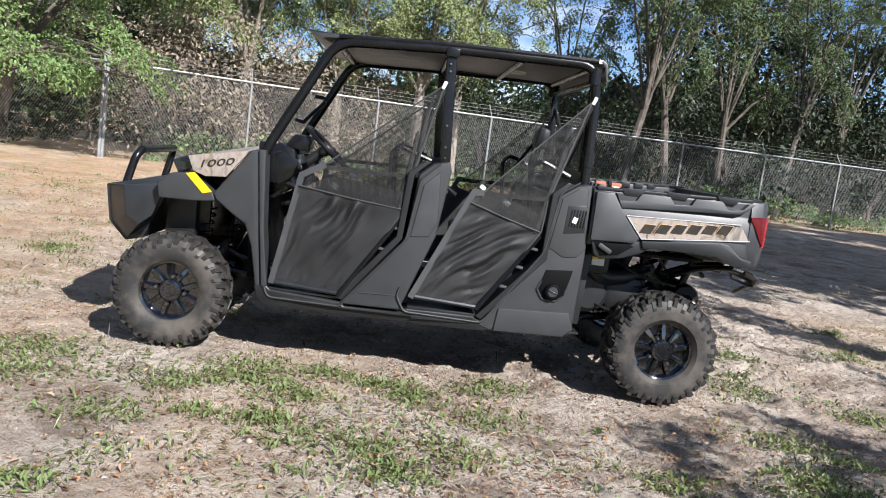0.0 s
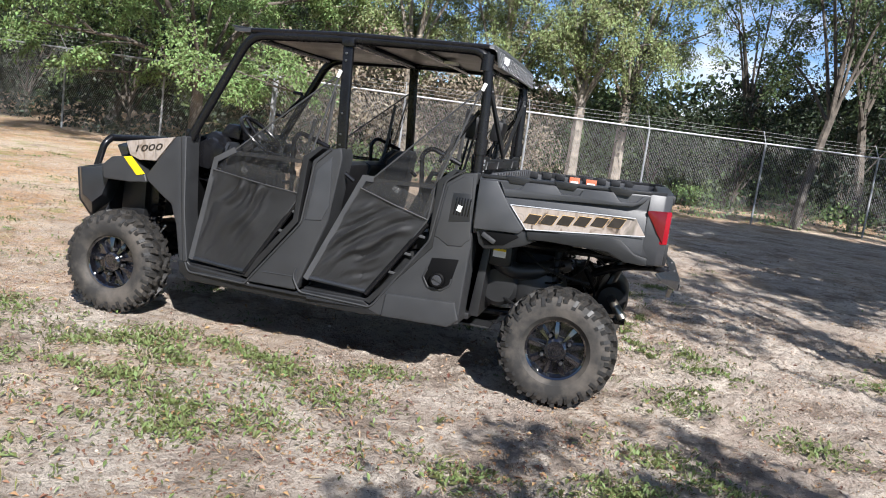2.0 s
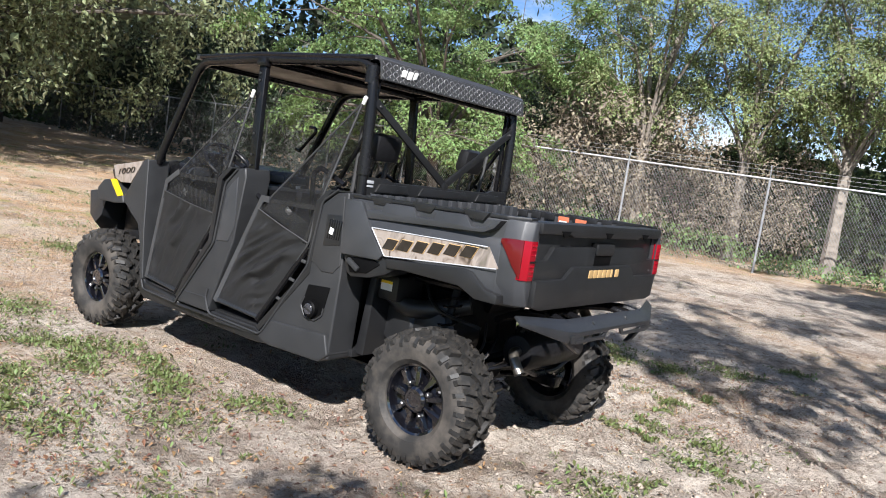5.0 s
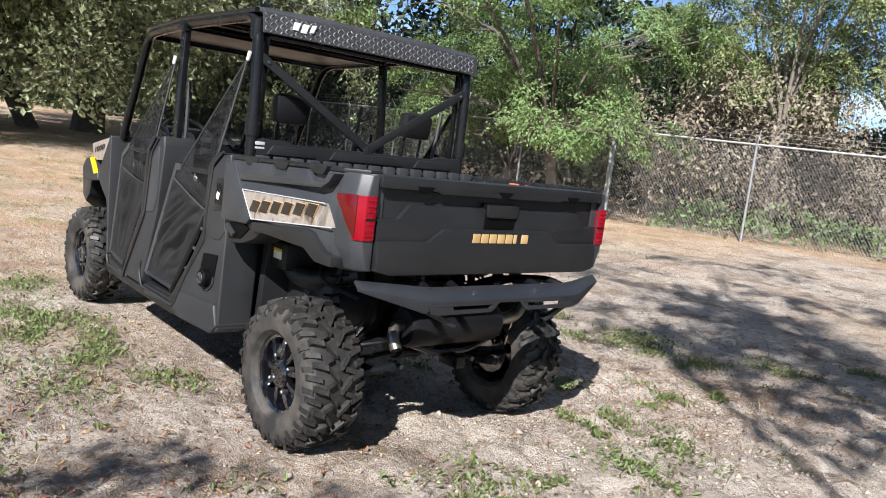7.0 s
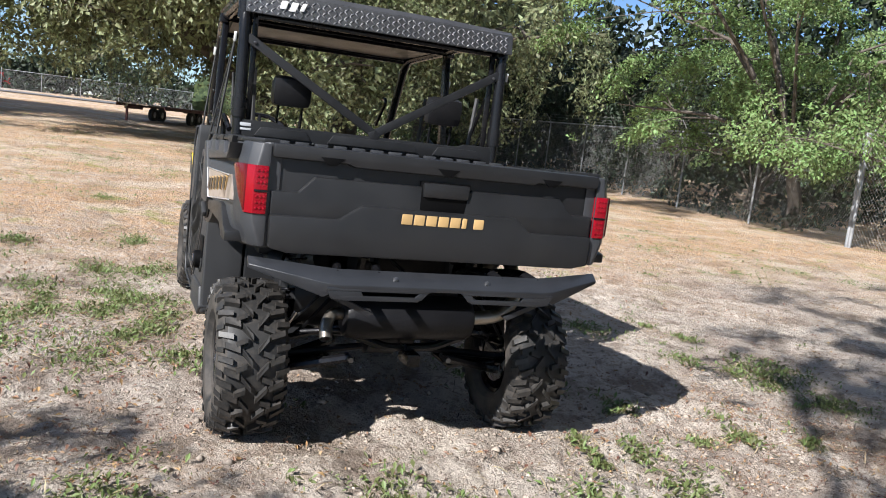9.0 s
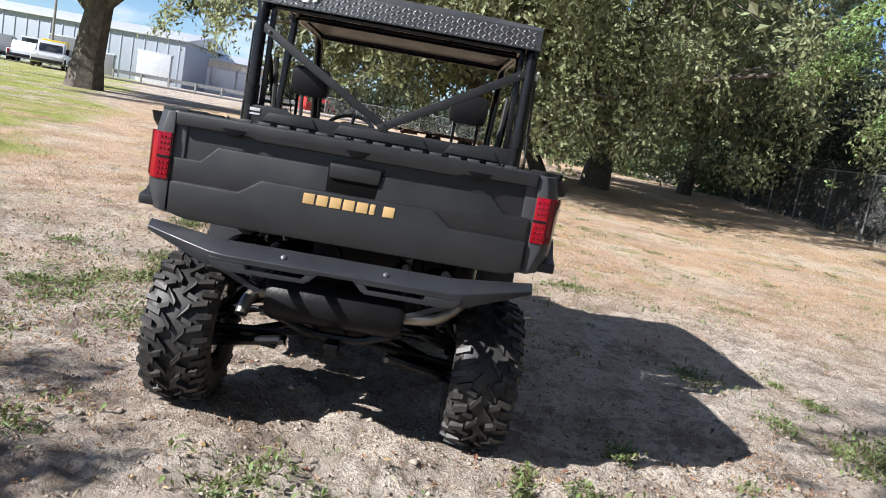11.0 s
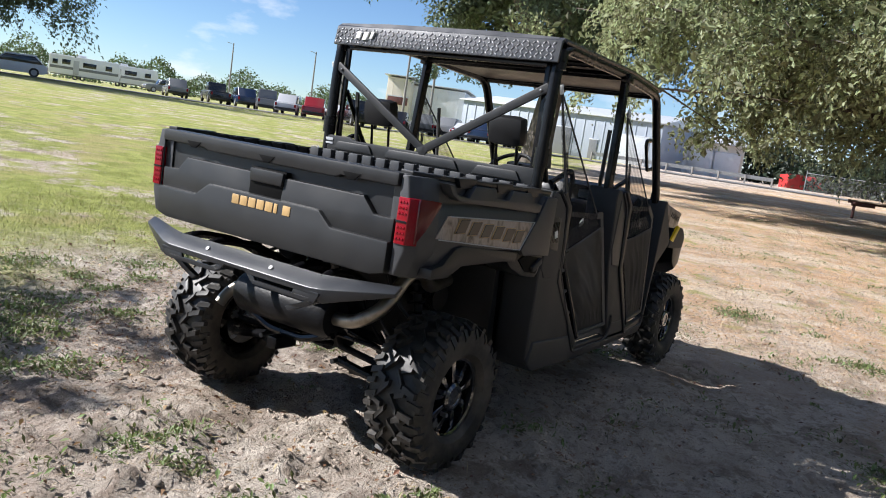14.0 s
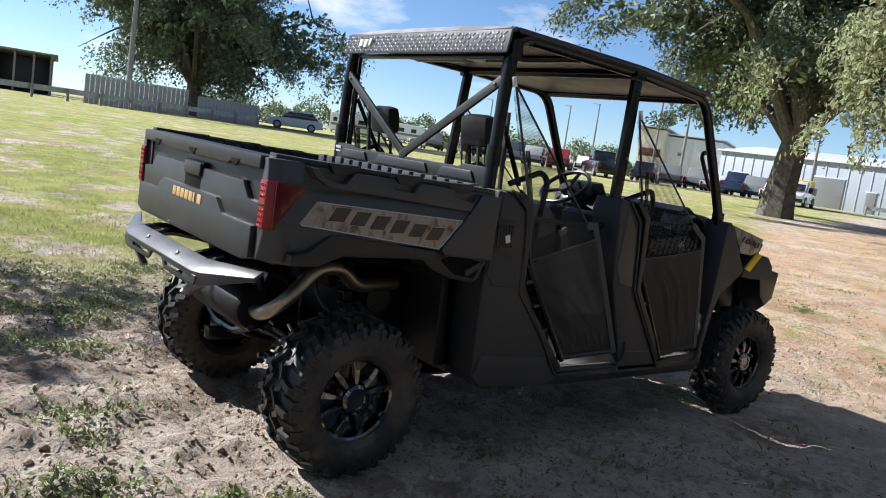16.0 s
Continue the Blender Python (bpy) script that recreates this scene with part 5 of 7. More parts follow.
panel("quarter_top", [(0.712, 1.165), (0.802, 1.232), (0.850, 1.236), (0.880, 0.885), (0.860, 0.868), (0.838, 0.838), (0.756, 0.832), (0.696, 0.868), (0.672, 0.872)], "cab", -0.70, -0.7895, 0.006)
panel("pod_face", [(-0.072, 1.140), (0.015, 1.228), (0.033, 0.946), (-0.008, 0.852), (-0.113, 0.840)], "grey", -0.70, -0.7875, 0.008)
panel("pod_seam", [(-0.367, 0.490), (-0.147, 0.500), (-0.147, 0.495), (-0.369, 0.485)], "grey", -0.70, -0.7845, 0.0015)
for s in (-1, 1):
    for run in ([(-0.905, 0.445), (-0.880, 0.388), (-0.463, 0.392), (-0.442, 0.428), (-0.133, 0.819), (-0.088, 1.176), (0.006, 1.268)],
                [(-0.133, 0.550), (-0.148, 0.498), (-0.098, 0.412), (0.344, 0.402), (0.372, 0.432), (0.650, 0.845), (0.698, 1.190), (0.800, 1.262)]):
        part("door_lip", tube([(x, s * 0.787, z) for x, z in run], 0.0065, 0.03, 8), M["cab"], car)
    for x0, x1 in ((-0.80, -0.49), (-0.05, 0.31)):
        part("scuff_plate", prism([(x0, 0.378), (x1, 0.388), (x1, 0.408), (x0, 0.400)], s * 0.774, s * 0.7835, 0.002), M["satin"], car)
panel("fender", [(-1.560, 0.960), (-1.492, 1.022), (-1.359, 1.044), (-1.245, 0.940), (-1.228, 0.894), (-1.355, 0.880), (-1.540, 0.876)], "cab", -0.50, -0.775, 0.012)
mirrored("reflector_strip", lambda: prism([(-1.402, 1.032), (-1.355, 1.042), (-1.250, 0.944), (-1.300, 0.930)], -0.780, -0.76, 0.002), M["yellow"], car, "bright yellow reflective strip")
# hood with camouflage skin, headlights, front guard
hood = loft([[(x, -w, z - 0.10), (x, -w + 0.01, z - 0.02), (x, -w * 0.72, z + 0.018), (x, 0, z + 0.030), (x, w * 0.72, z + 0.018), (x, w - 0.01, z - 0.02), (x, w, z - 0.10)]
             for x, w, z in ((-1.47, 0.60, 1.075), (-1.40, 0.70, 1.110), (-1.25, 0.745, 1.155), (-1.03, 0.752, 1.208))])
bevelled(hood, None, 0.008, 2, 25)
hood = part("hood", hood, M["camo"], car, "camouflage printed hood")
for s in (-1, 1):
    side = part("hood_side", prism([(-1.400, 1.132), (-1.060, 1.200), (-1.180, 1.037), (-1.297, 1.027), (-1.365, 1.050)], s * 0.70, s * 0.768, 0.006), M["camo"], hood)
    part("digits", lettering("1000", 0.053, 1.95, (-1.245, s * 0.7735, 1.108), 12, 14, s), M["decal_ink"], side, "dark printed engine size")
    part("headlight", prism([(-1.50, 1.095), (-1.40, 1.135), (-1.37, 1.07), (-1.46, 1.02)], s * 0.42, s * 0.71, 0.01), M["glass"], car, "dark smoked headlight")
part("front_fascia", prism([(-1.56, 0.62), (-1.55, 0.96), (-1.47, 1.09), (-1.38, 1.10), (-1.38, 0.62)], -0.52, 0.52, 0.02), M["plastic"], car)
nose = part("front_bumper", prism([(-1.915, 0.895), (-1.885, 0.68), (-1.785, 0.575), (-1.68, 0.60), (-1.64, 0.70), (-1.66, 0.84), (-1.54, 0.96), (-1.64, 0.965)], -0.52, 0.52, 0.01), M["satin"], car, "black plate front bumper")
for s in (-1, 1):
    wing = loft([[(-1.915, s * 0.50, 0.895), (-1.54, s * 0.50, 0.96), (-1.64, s * 0.50, 0.70), (-1.785, s * 0.50, 0.575), (-1.885, s * 0.50, 0.68)],
                 [(-1.76, s * 0.70, 0.915), (-1.52, s * 0.70, 0.955), (-1.59, s * 0.70, 0.76), (-1.66, s * 0.70, 0.70), (-1.735, s * 0.70, 0.745)]])
    bevelled(wing, None, 0.008, 2)
    part("bumper_wing", wing, M["satin"], nose)
    part("guard_tube", tube([(-1.838, s * 0.42, 0.88), (-1.790, s * 0.41, 1.07), (-1.772, s * 0.36, 1.112)], 0.024, 0.05), M["steel"], nose)
part("guard_cross", tube([(-1.772, -0.365, 1.112), (-1.772, 0.365, 1.112)], 0.024, 0), M["steel"], nose)

# roll cage ---------------------------------------------------------------
cage = {}
for s in (-1, 1):
    y0, y1 = s * 0.700, s * 0.672
    side = part("roll_bar", tube([(-0.985, y0, 1.20), (-0.955, y0, 1.275), (-0.650, y1, 1.868), (0.0, y1, 1.905), (0.815, y1, 1.925), (0.838, s * 0.675, 1.70), (0.845, s * 0.672, 1.24)], 0.029, 0.11, 14), M["steel"], car, "black tubular roll cage side")
    cage[s] = side
    part("roof_edge", tube([(-0.64, s * 0.690, 1.895), (0.0, s * 0.690, 1.928), (0.82, s * 0.690, 1.945)], 0.014, 0.05, 8), M["steel"], side)
    post = loft([[(x - 0.030, s * (yc - 0.018), z), (x + 0.030, s * (yc - 0.018), z), (x + 0.030, s * (yc + 0.018), z), (x - 0.030, s * (yc + 0.018), z)] for x, yc, z in ((0.035, 0.700, 1.24), (0.012, 0.688, 1.60), (-0.005, 0.676, 1.90))])
    bevelled(post, None, 0.010, 3)
    part("middle_post", post, M["steel"], side)
    for z in (1.30, 1.36, 1.48, 1.78, 1.82):
        part("bolt", lathe([(0, 0.007), (s * 0.006, 0.006), (s * 0.007, 0.0005)], 8, "y", (0.03 - 0.06 * (z - 1.24), s * (0.724 - 0.04 * (z - 1.24)), z)), M["bolt"], side)
    for x, z in ((0.0, 1.885), (0.815, 1.86), (-0.985, 1.235), (0.845, 1.40)):
        part("clamp", lathe([(-0.045, 0.036), (0.045, 0.036)], 14, "z", (x, s * 0.675, z)) if x > 0.5 else box((x, s * 0.69, z), (0.075, 0.045, 0.05), 0.008), M["steel"], side)
    part("net_strap", box((-0.025 + 0.0, s * 0.722, 1.70), (0.020, 0.012, 0.045), 0.003, (0, 20, 0)), M["white"], side, "white strap tag")
    part("net_strap", box((0.825, s * 0.715, 1.725), (0.020, 0.012, 0.045), 0.003, (0, 20, 0)), M["white"], side, "white strap tag")
    part("inner_brace", tube([(0.80, s * 0.62, 1.60), (0.60, s * 0.60, 1.28)], 0.012, 0, 8), M["steel"], side)
for x, z in ((-0.645, 1.862), (0.0, 1.895), (0.80, 1.905)):
    part("cross_bar", tube([(x, -0.66, z), (x, 0.66, z)], 0.024, 0, 12), M["steel"], car)
part("cross_bar", tube([(0.40, -0.66, 1.898), (0.40, 0.66, 1.898)], 0.018, 0, 10), M["steel"], car)

# roof --------------------------------------------------------------------
roof_rows = []
for x, z, w in ((-0.80, 1.912, 0.62), (-0.74, 1.905, 0.66), (-0.55, 1.912, 0.676), (0.0, 1.936, 0.680), (0.5, 1.952, 0.680), (0.80, 1.962, 0.680), (0.850, 1.958, 0.680), (0.868, 1.935, 0.680)):
    roof_rows.append([(x, -w, z - 0.022), (x, -w + 0.008, z), (x, -w * 0.5, z + 0.010), (x, w * 0.5, z + 0.010), (x, w - 0.008, z), (x, w, z - 0.022), (x, w * 0.5, z - 0.016), (x, -w * 0.5, z - 0.016)])
roof = part("roof", loft(roof_rows), M["tread"], car, "black diamond plate aluminium roof")
part("roof_lip", prism([(0.845, 1.958), (0.872, 1.940), (0.888, 1.842), (0.878, 1.838), (0.860, 1.930), (0.838, 1.945)], -0.682, 0.702, 0.003), M["tread"], roof)
lug = bpy.data.meshes.new("tread_lug")
lb = bmesh.new()
bmesh.ops.create_icosphere(lb, subdivisions=1, radius=1)
bmesh.ops.scale(lb, vec=(0.0036, 0.0165, 0.0040), verts=lb.verts)
lb.to_mesh(lug)
lb.free()
lug.materials.append(M["tread"])
lug.shade_smooth()
verts, faces = [], []
base = np.array([v.co[:] for v in lug.vertices])
tris = [tuple(p.vertices) for p in lug.polygons]
for r in range(5):
    for c in range(50):
        ang = radians(40 if (r + c) % 2 else -40)
        y = -0.668 + 0.0272 * c + (0.0 if r % 2 else 0.0)
        u = (r + 0.5) / 5
        x, z = 0.8735 + 0.0145 * u, 1.932 - 0.088 * u
        rot = np.array(Euler((ang, 0, 0)).to_matrix())
        p = base @ rot.T + np.array([x, y, z])
        k = len(verts)
        verts += p.tolist()
        faces += [tuple(i + k for i in t) for t in tris]
bpy.data.meshes.remove(lug)
tagged(raw("diamond_tread", verts, faces, M["worn_tread"], roof, True), kind="stuff")
for o in ([(-0.53, 1.878), (-0.50, 1.878), (-0.49, 1.915), (-0.52, 1.915)], [(-0.485, 1.872), (-0.455, 1.872), (-0.44, 1.915), (-0.47, 1.915)], [(-0.435, 1.880), (-0.415, 1.880), (-0.40, 1.918), (-0.42, 1.918)]):
    part("badge_shape", prism(o, 0.878, 0.890, 0.002, "x"), M["white"], roof, "white badge shape")
part("headliner", box((0.415, 0, 1.916), (0.74, 1.26, 0.010), 0.004), M["headliner"], car, "pale beige roof lining")
part("headliner", box((-0.32, 0, 1.885), (0.58, 1.26, 0.012), 0.004, (0, -2.5, 0)), M["plastic"], car, "dark front roof lining")
part("visor", prism([(-0.84, 1.925), (-0.62, 1.915), (-0.60, 1.870), (-0.70, 1.865)], -0.60, 0.60, 0.006), M["satin"], car)
part("dome_light", lathe([(1.895, 0.055), (1.880, 0.050), (1.875, 0.0005)], 16, "z", (0.45, -0.05, 0)), M["white"], car)

# rear window frame, V brace, rear panel
for s in (-1, 1):
    a, b = Vector((0.848, s * 0.635, 1.715)), Vector((0.862, 0.0, 1.345))
    w = (b - a).normalized()
    n = Vector((0, -w.z, w.y)) * 0.021
    br = loft([[tuple(p + n + Vector((0.008, 0, 0))), tuple(p - n + Vector((0.008, 0, 0))), tuple(p - n - Vector((0.008, 0, 0))), tuple(p + n - Vector((0.008, 0, 0)))] for p in (a - w * 0.03, b + w * 0.03)])
    bevelled(br, None, 0.004, 2)
    part("rear_brace", br, M["plastic"], car)
    part("bolt", lathe([(0.855, 0.008), (0.864, 0.007), (0.866, 0.0005)], 8, "x", (0, s * 0.625, 1.708)), M["bolt"], car)
    part("window_post", box((0.815, s * 0.625, 1.59), (0.022, 0.026, 0.54), 0.005), M["steel"], car)
part("window_bar", box((0.815, 0, 1.835), (0.022, 1.27, 0.026), 0.005), M["steel"], car)
rearp = part("rear_panel", prism([(-0.69, 1.255), (0.69, 1.255), (0.69, 1.345), (0.50, 1.345), (0.46, 1.330), (-0.46, 1.330), (-0.50, 1.345), (-0.69, 1.345)], 0.845, 0.868, 0.006, "x"), M["plastic"], car, "black moulded panel under the rear window")
for y0, y1 in ((-0.60, -0.32), (-0.24, 0.24), (0.32, 0.60)):
    part("panel_rib", prism([(y0, 1.272), (y1, 1.272), (y1 - 0.03, 1.318), (y0 + 0.03, 1.318)], 0.866, 0.880, 0.006, "x"), M["plastic"], rearp)
for k in range(9):
    part("bolt", lathe([(0.868, 0.0055), (0.872, 0.005), (0.873, 0.0005)], 8, "x", (0, -0.62 + 0.155 * k, 1.262)), M["bolt"], rearp)
part("label", box((0.870, -0.645, 1.322), (0.003, 0.060, 0.016), 0.0008), M["car_silver"], rearp, "small pale label")
part("label", box((0.870, -0.645, 1.300), (0.003, 0.060, 0.010), 0.0008), M["car_silver"], rearp, "small pale label")

# safety nets ---------------------------------------------------------------
def fold_cloth(corners, y, n=60, m=44, seed=0):
    """A hanging cloth panel between four (x, z) corners: lower front, upper front, upper rear, lower rear, with slanting folds."""
    a, b, c, d = [Vector(p) for p in corners]
    side = 1 if y > 0 else -1
    bm = bmesh.new()
    rows = []
    for i in range(n + 1):
        row = []
        for j in range(m + 1):
            u, v = i / n, j / m
            p = (a.lerp(d, u)).lerp(b.lerp(c, u), v)
            edge = min(u, 1 - u, v * 1.5, (1 - v) * 2) * 4
            k = min(1.0, edge) * (1.0 if side < 0 else 0.4)
            wob = 1.1 * noise.noise((u * 2.2, v * 2.2, seed)) + 0.10 * noise.noise((u * 7, v * 7, seed + 3))
            lines = 29 * u - 10 * v if seed < 3 else 20 * (v - 0.85 * u)
            wave = lines + wob * 1.9
            crease = 1 - abs(math.sin(wave * 0.5 + 0.6))
            calm = smooth_step(0.10, 0.42, v + 0.12 * noise.noise((u * 3, 0.5, seed)))
            depth = (0.18 + 1.3 * max(0.0, noise.noise((u * 3.1 + 7, v * 1.4, seed)) + 0.34)) * (0.25 + 0.75 * calm)
            f = (1.6 if side < 0 else 1.0) * side * (0.016 * math.sin(wave) + 0.006 * math.sin(1.7 * wave + 4 * wob) + 0.012 * crease ** 2) * depth * k + side * 0.014 * noise.noise((u * 4 + seed, v * 3, 1.0)) * k
            f += 0.0025 * math.sin(46 * u + 5 * noise.noise((u * 9, v * 9, seed))) * math.exp(-((v - 0.13) / 0.06) ** 2)
            row.append(bm.verts.new((p.x, y + f, p.y)))
        rows.append(row)
    for r, q in zip(rows, rows[1:]):
        for j in range(m):
            bm.faces.new((r[j], r[j + 1], q[j + 1], q[j]))
    bmesh.ops.solidify(bm, geom=bm.faces[:], thickness=0.003)
    return bm


def strap(a, b, width, thick=0.006):
    """A flat webbing band in a near-vertical side plane."""
    a, b = Vector(a), Vector(b)
    way = (b - a).normalized()
    across = Vector((-way.z, 0, way.x)) * width / 2
    out = Vector((0, thick / 2, 0))
    return loft([[p + across + out, p - across + out, p - across - out, p + across - out] for p in (a - way * width * 0.3, b + way * width * 0.3)])


def flat_net(points, y):
    bm = bmesh.new()
    vs = [bm.verts.new((x, y(x, z), z)) for x, z in points]
    bm.faces.new(vs)
    bmesh.ops.triangulate(bm, faces=bm.faces)
    return bm


for s in (-1, 1):
    for k, (lf, uf, ur, lr, apex, lip) in enumerate((((-0.868, 0.478), (-0.768, 1.045), (-0.160, 0.985), (-0.462, 0.462), (-0.025, 1.70), (-0.640, 1.176)),
                                                     ((-0.065, 0.505), (0.205, 1.075), (0.620, 0.955), (0.330, 0.485), (0.812, 1.715), (0.262, 1.135)))):
        yb = s * 0.772
        net = part("safety_net", fold_cloth((lf, uf, ur, lr), yb, seed=k * 3 + (s > 0)), M["cloth"], car, "black cloth door panel with mesh net above")

        def lean(x, z, s=s):
            return s * (0.772 - 0.058 * max(0.0, (z - 1.0)) / 0.7)
        part("net_mesh", flat_net([uf, lip, apex, (apex[0] + 0.012, apex[1] - 0.03), (ur[0] + 0.012, ur[1] + 0.16), ur], lean), M["net"], net, "see-through black mesh")
        up2 = Vector(uf).lerp(Vector(ur), 1.0)
        part("screen_band", flat_net([(uf[0] + 0.02, uf[1]), (lip[0] + 0.06, uf[1] + 0.075), (ur[0] - 0.02, ur[1] + 0.10), ur], lambda x, z, s=s: s * 0.766), M["screen"], net)
        edge3 = lambda p, d=0.0: (p[0], lean(*p) + s * d, p[1])
        corner = (uf[0] + 0.010, uf[1] + 0.060)
        for p, q in ((lf, corner), (corner, lip)):
            part("net_frame", strap(edge3(p, 0.004), edge3(q, 0.004), 0.034), M["edging"], net, "grey woven edging band")
        part("net_webbing", tube([edge3(lip), edge3(apex)], 0.005, 0, 6), M["cloth"], net)
        part("net_webbing", tube([edge3(apex), edge3((ur[0] + 0.015, ur[1] + 0.17)), edge3(ur), edge3(lr)], 0.006, 0.02, 6), M["cloth"], net)
        mid1, mid2 = Vector(uf).lerp(Vector(lip), 0.9), Vector((ur[0] + 0.012, ur[1] + 0.19))
        part("net_webbing", strap(edge3(mid1), edge3(mid2), 0.026), M["screen"], net)
        part("net_webbing", strap(edge3((ur[0] - 0.03, ur[1])), edge3((apex[0] - 0.11, apex[1] - 0.28)), 0.022), M["screen"], net)
        part("net_hem", tube([(lf[0] + 0.02, yb, lf[1]), (lr[0], yb, lr[1])], 0.014, 0, 8), M["satin"], net)
        part("net_roller", tube([(lr[0] - 0.02, yb + s * 0.006, lr[1] - 0.012), (ur[0], yb * 0.985, ur[1] - 0.02)], 0.016, 0, 8), M["steel"], net)
        part("net_piping", tube([(uf[0], yb + s * 0.004, uf[1]), ((uf[0] + ur[0]) / 2, yb + s * 0.006, (uf[1] + ur[1]) / 2 - 0.004), (ur[0], yb + s * 0.004, ur[1])], 0.0045, 0.05, 6), M["cloth"], net)
        for u in (0.30, 0.56, 0.80):
            q = Vector(lr).lerp(Vector(ur), u)
            part("net_buckle", box((q.x + 0.030, yb - s * 0.004, q.y - 0.004), (0.050, 0.010, 0.016), 0.003, (0, 8, 0)), M["edging"], net)
        part("tag", box((uf[0] + 0.20, yb - s * 0.03, uf[1] + 0.02), (0.045, 0.003, 0.03), 0.001, (0, 30, 0)), M["white"], net, "small white tag")
        # step-in floor seen through the gap, and grab hoop
        part("footwell_plate", box(((lf[0] + lr[0]) / 2, s * 0.66, 0.435), (abs(lr[0] - lf[0]) + 0.03, 0.20, 0.014), 0.003), M["chrome"] if s > 0 else M["plastic"], car, "ribbed footwell sill plate")
        hx = lr[0] + 0.30
        part("grab_hoop", tube([(hx + 0.02, s * 0.66, 0.80), (hx + 0.04, s * 0.68, 1.12), (hx + 0.19, s * 0.68, 1.16), (hx + 0.28, s * 0.66, 1.10)], 0.014, 0.05, 8), M["steel"], car)

# cabin -------------------------------------------------------------------
part("cab_floor", box((-0.03, 0, 0.42), (1.86, 1.26, 0.04), 0.005), M["plastic"], car)
part("tunnel", box((0.0, 0, 0.50), (1.5, 0.24, 0.16), 0.02), M["plastic"], car)
dash = part("dashboard", prism([(-1.03, 0.94), (-1.05, 1.21), (-0.94, 1.265), (-0.85, 1.235), (-0.80, 1.12), (-0.86, 0.99), (-0.94, 0.93)], -0.50, 0.50, 0.02), M["steel"], car, "black moulded dashboard")
for s in (-1, 1):
    part("dash_end", prism([(-1.0, 1.03), (-0.985, 1.19), (-0.90, 1.225), (-0.80, 1.17), (-0.835, 1.07), (-0.90, 1.02)], s * 0.50, s * 0.60, 0.022), M["steel"], dash)
    part("door_vent", lathe([(0.0, 0.045), (0.018, 0.042), (0.018, 0.034), (0.010, 0.030), (0.010, 0.0005)], 16, "x", (-0.812, s * 0.53, 1.155)), M["satin"], dash)
    part("grab_handle", tube([(-0.86, s * 0.56, 1.03), (-0.80, s * 0.59, 1.02), (-0.80, s * 0.59, 0.93), (-0.88, s * 0.56, 0.91)], 0.014, 0.03, 8), M["plastic"], dash)
part("instrument_hood", prism([(-0.92, 1.24), (-0.86, 1.325), (-0.76, 1.315), (-0.77, 1.225)], -0.46, -0.20, 0.018), M["steel"], dash)
for y in (-0.46, -0.12, 0.24, 0.48):
    part("dash_vent", box((-0.806, y, 1.18), (0.03, 0.15, 0.06), 0.012, (0, -20, 0)), M["satin"], dash)
    part("dash_pocket", box((-0.832, y, 1.03), (0.03, 0.17, 0.09), 0.012, (0, -25, 0)), M["steel"], dash)
part("dash_label", box((-0.79, 0.47, 1.135), (0.003, 0.05, 0.022), 0.001, (0, -20, 0)), M["white"], dash, "small white label")
wheel_m = pose(-0.665, -0.33, 1.265, 0, -50, 0)
ring = lathe([(0.014 * math.cos(a), 0.165 + 0.014 * math.sin(a)) for a in (2 * math.pi * k / 10 for k in range(11))], 32, "x")
steer = part("steering_wheel", ring, M["steel"], car, "black three-spoke steering wheel")
steer.matrix_basis = wheel_m
for a in (90, 210, 330):
    c, sn = math.cos(radians(a)), math.sin(radians(a))
    part("spoke", tube([(-0.02, 0, 0), (0, 0.16 * c, 0.16 * sn)], 0.012, 0, 8), M["steel"], steer)
part("hub", lathe([(-0.05, 0.03), (0.0, 0.045), (0.01, 0.04), (0.012, 0.0005)], 16, "x"), M["plastic"], steer)
part("column", tube([(-0.90, -0.33, 1.07), (-0.69, -0.33, 1.245)], 0.03, 0, 10), M["plastic"], car)


def bench(x, headrests):
    seat = part("bench_seat", box((x, 0, 0.80), (0.46, 1.24, 0.12), 0.035, (0, -4, 0)), M["seat"], car, "black vinyl bench seat")
    for y in (-0.41, 0.0, 0.41):
        part("seat_back", box((x + 0.255, y, 1.0), (0.10, 0.385, 0.36), 0.04, (0, 12, 0)), M["seat"], seat)
    for y in (-0.41, 0.41) if headrests else ():
        part("headrest", box((x + 0.335, y, 1.505), (0.085, 0.20, 0.15), 0.038, (0, 10, 0)), M["seat"], seat)
        for d in (-0.06, 0.06):
            part("headrest_post", tube([(x + 0.295, y + d, 1.24), (x + 0.33, y + d, 1.47)], 0.008, 0, 6), M["steel"], seat)
    part("seat_base", box((x + 0.02, 0, 0.60), (0.40, 1.18, 0.30), 0.02), M["plastic"], seat)
    for y in (-0.60, 0.60):
        part("belt_buckle", box((x + 0.16, y, 0.93), (0.03, 0.03, 0.10), 0.006, (0, -20, 0)), M["steel"], seat)
        part("seat_belt", tube([(x + 0.33, y, 1.60), (x + 0.30, y * 0.97, 1.25), (x + 0.18, y, 0.90)], 0.012, 0.04, 6), M["cloth"], seat)


bench(-0.42, False)
bench(0.40, True)
part("cab_back", box((0.83, 0, 0.95), (0.04, 1.30, 0.62), 0.01), M["plastic"], car)
part("pillar_handle", tube([(-0.885, 0.622, 1.592), (-0.818, 0.612, 1.588), (-0.812, 0.612, 1.560), (-0.935, 0.606, 1.418), (-0.945, 0.606, 1.400), (-1.005, 0.622, 1.412)], 0.013, 0.02, 8), M["steel"], car, "black loop handle on the windscreen post")
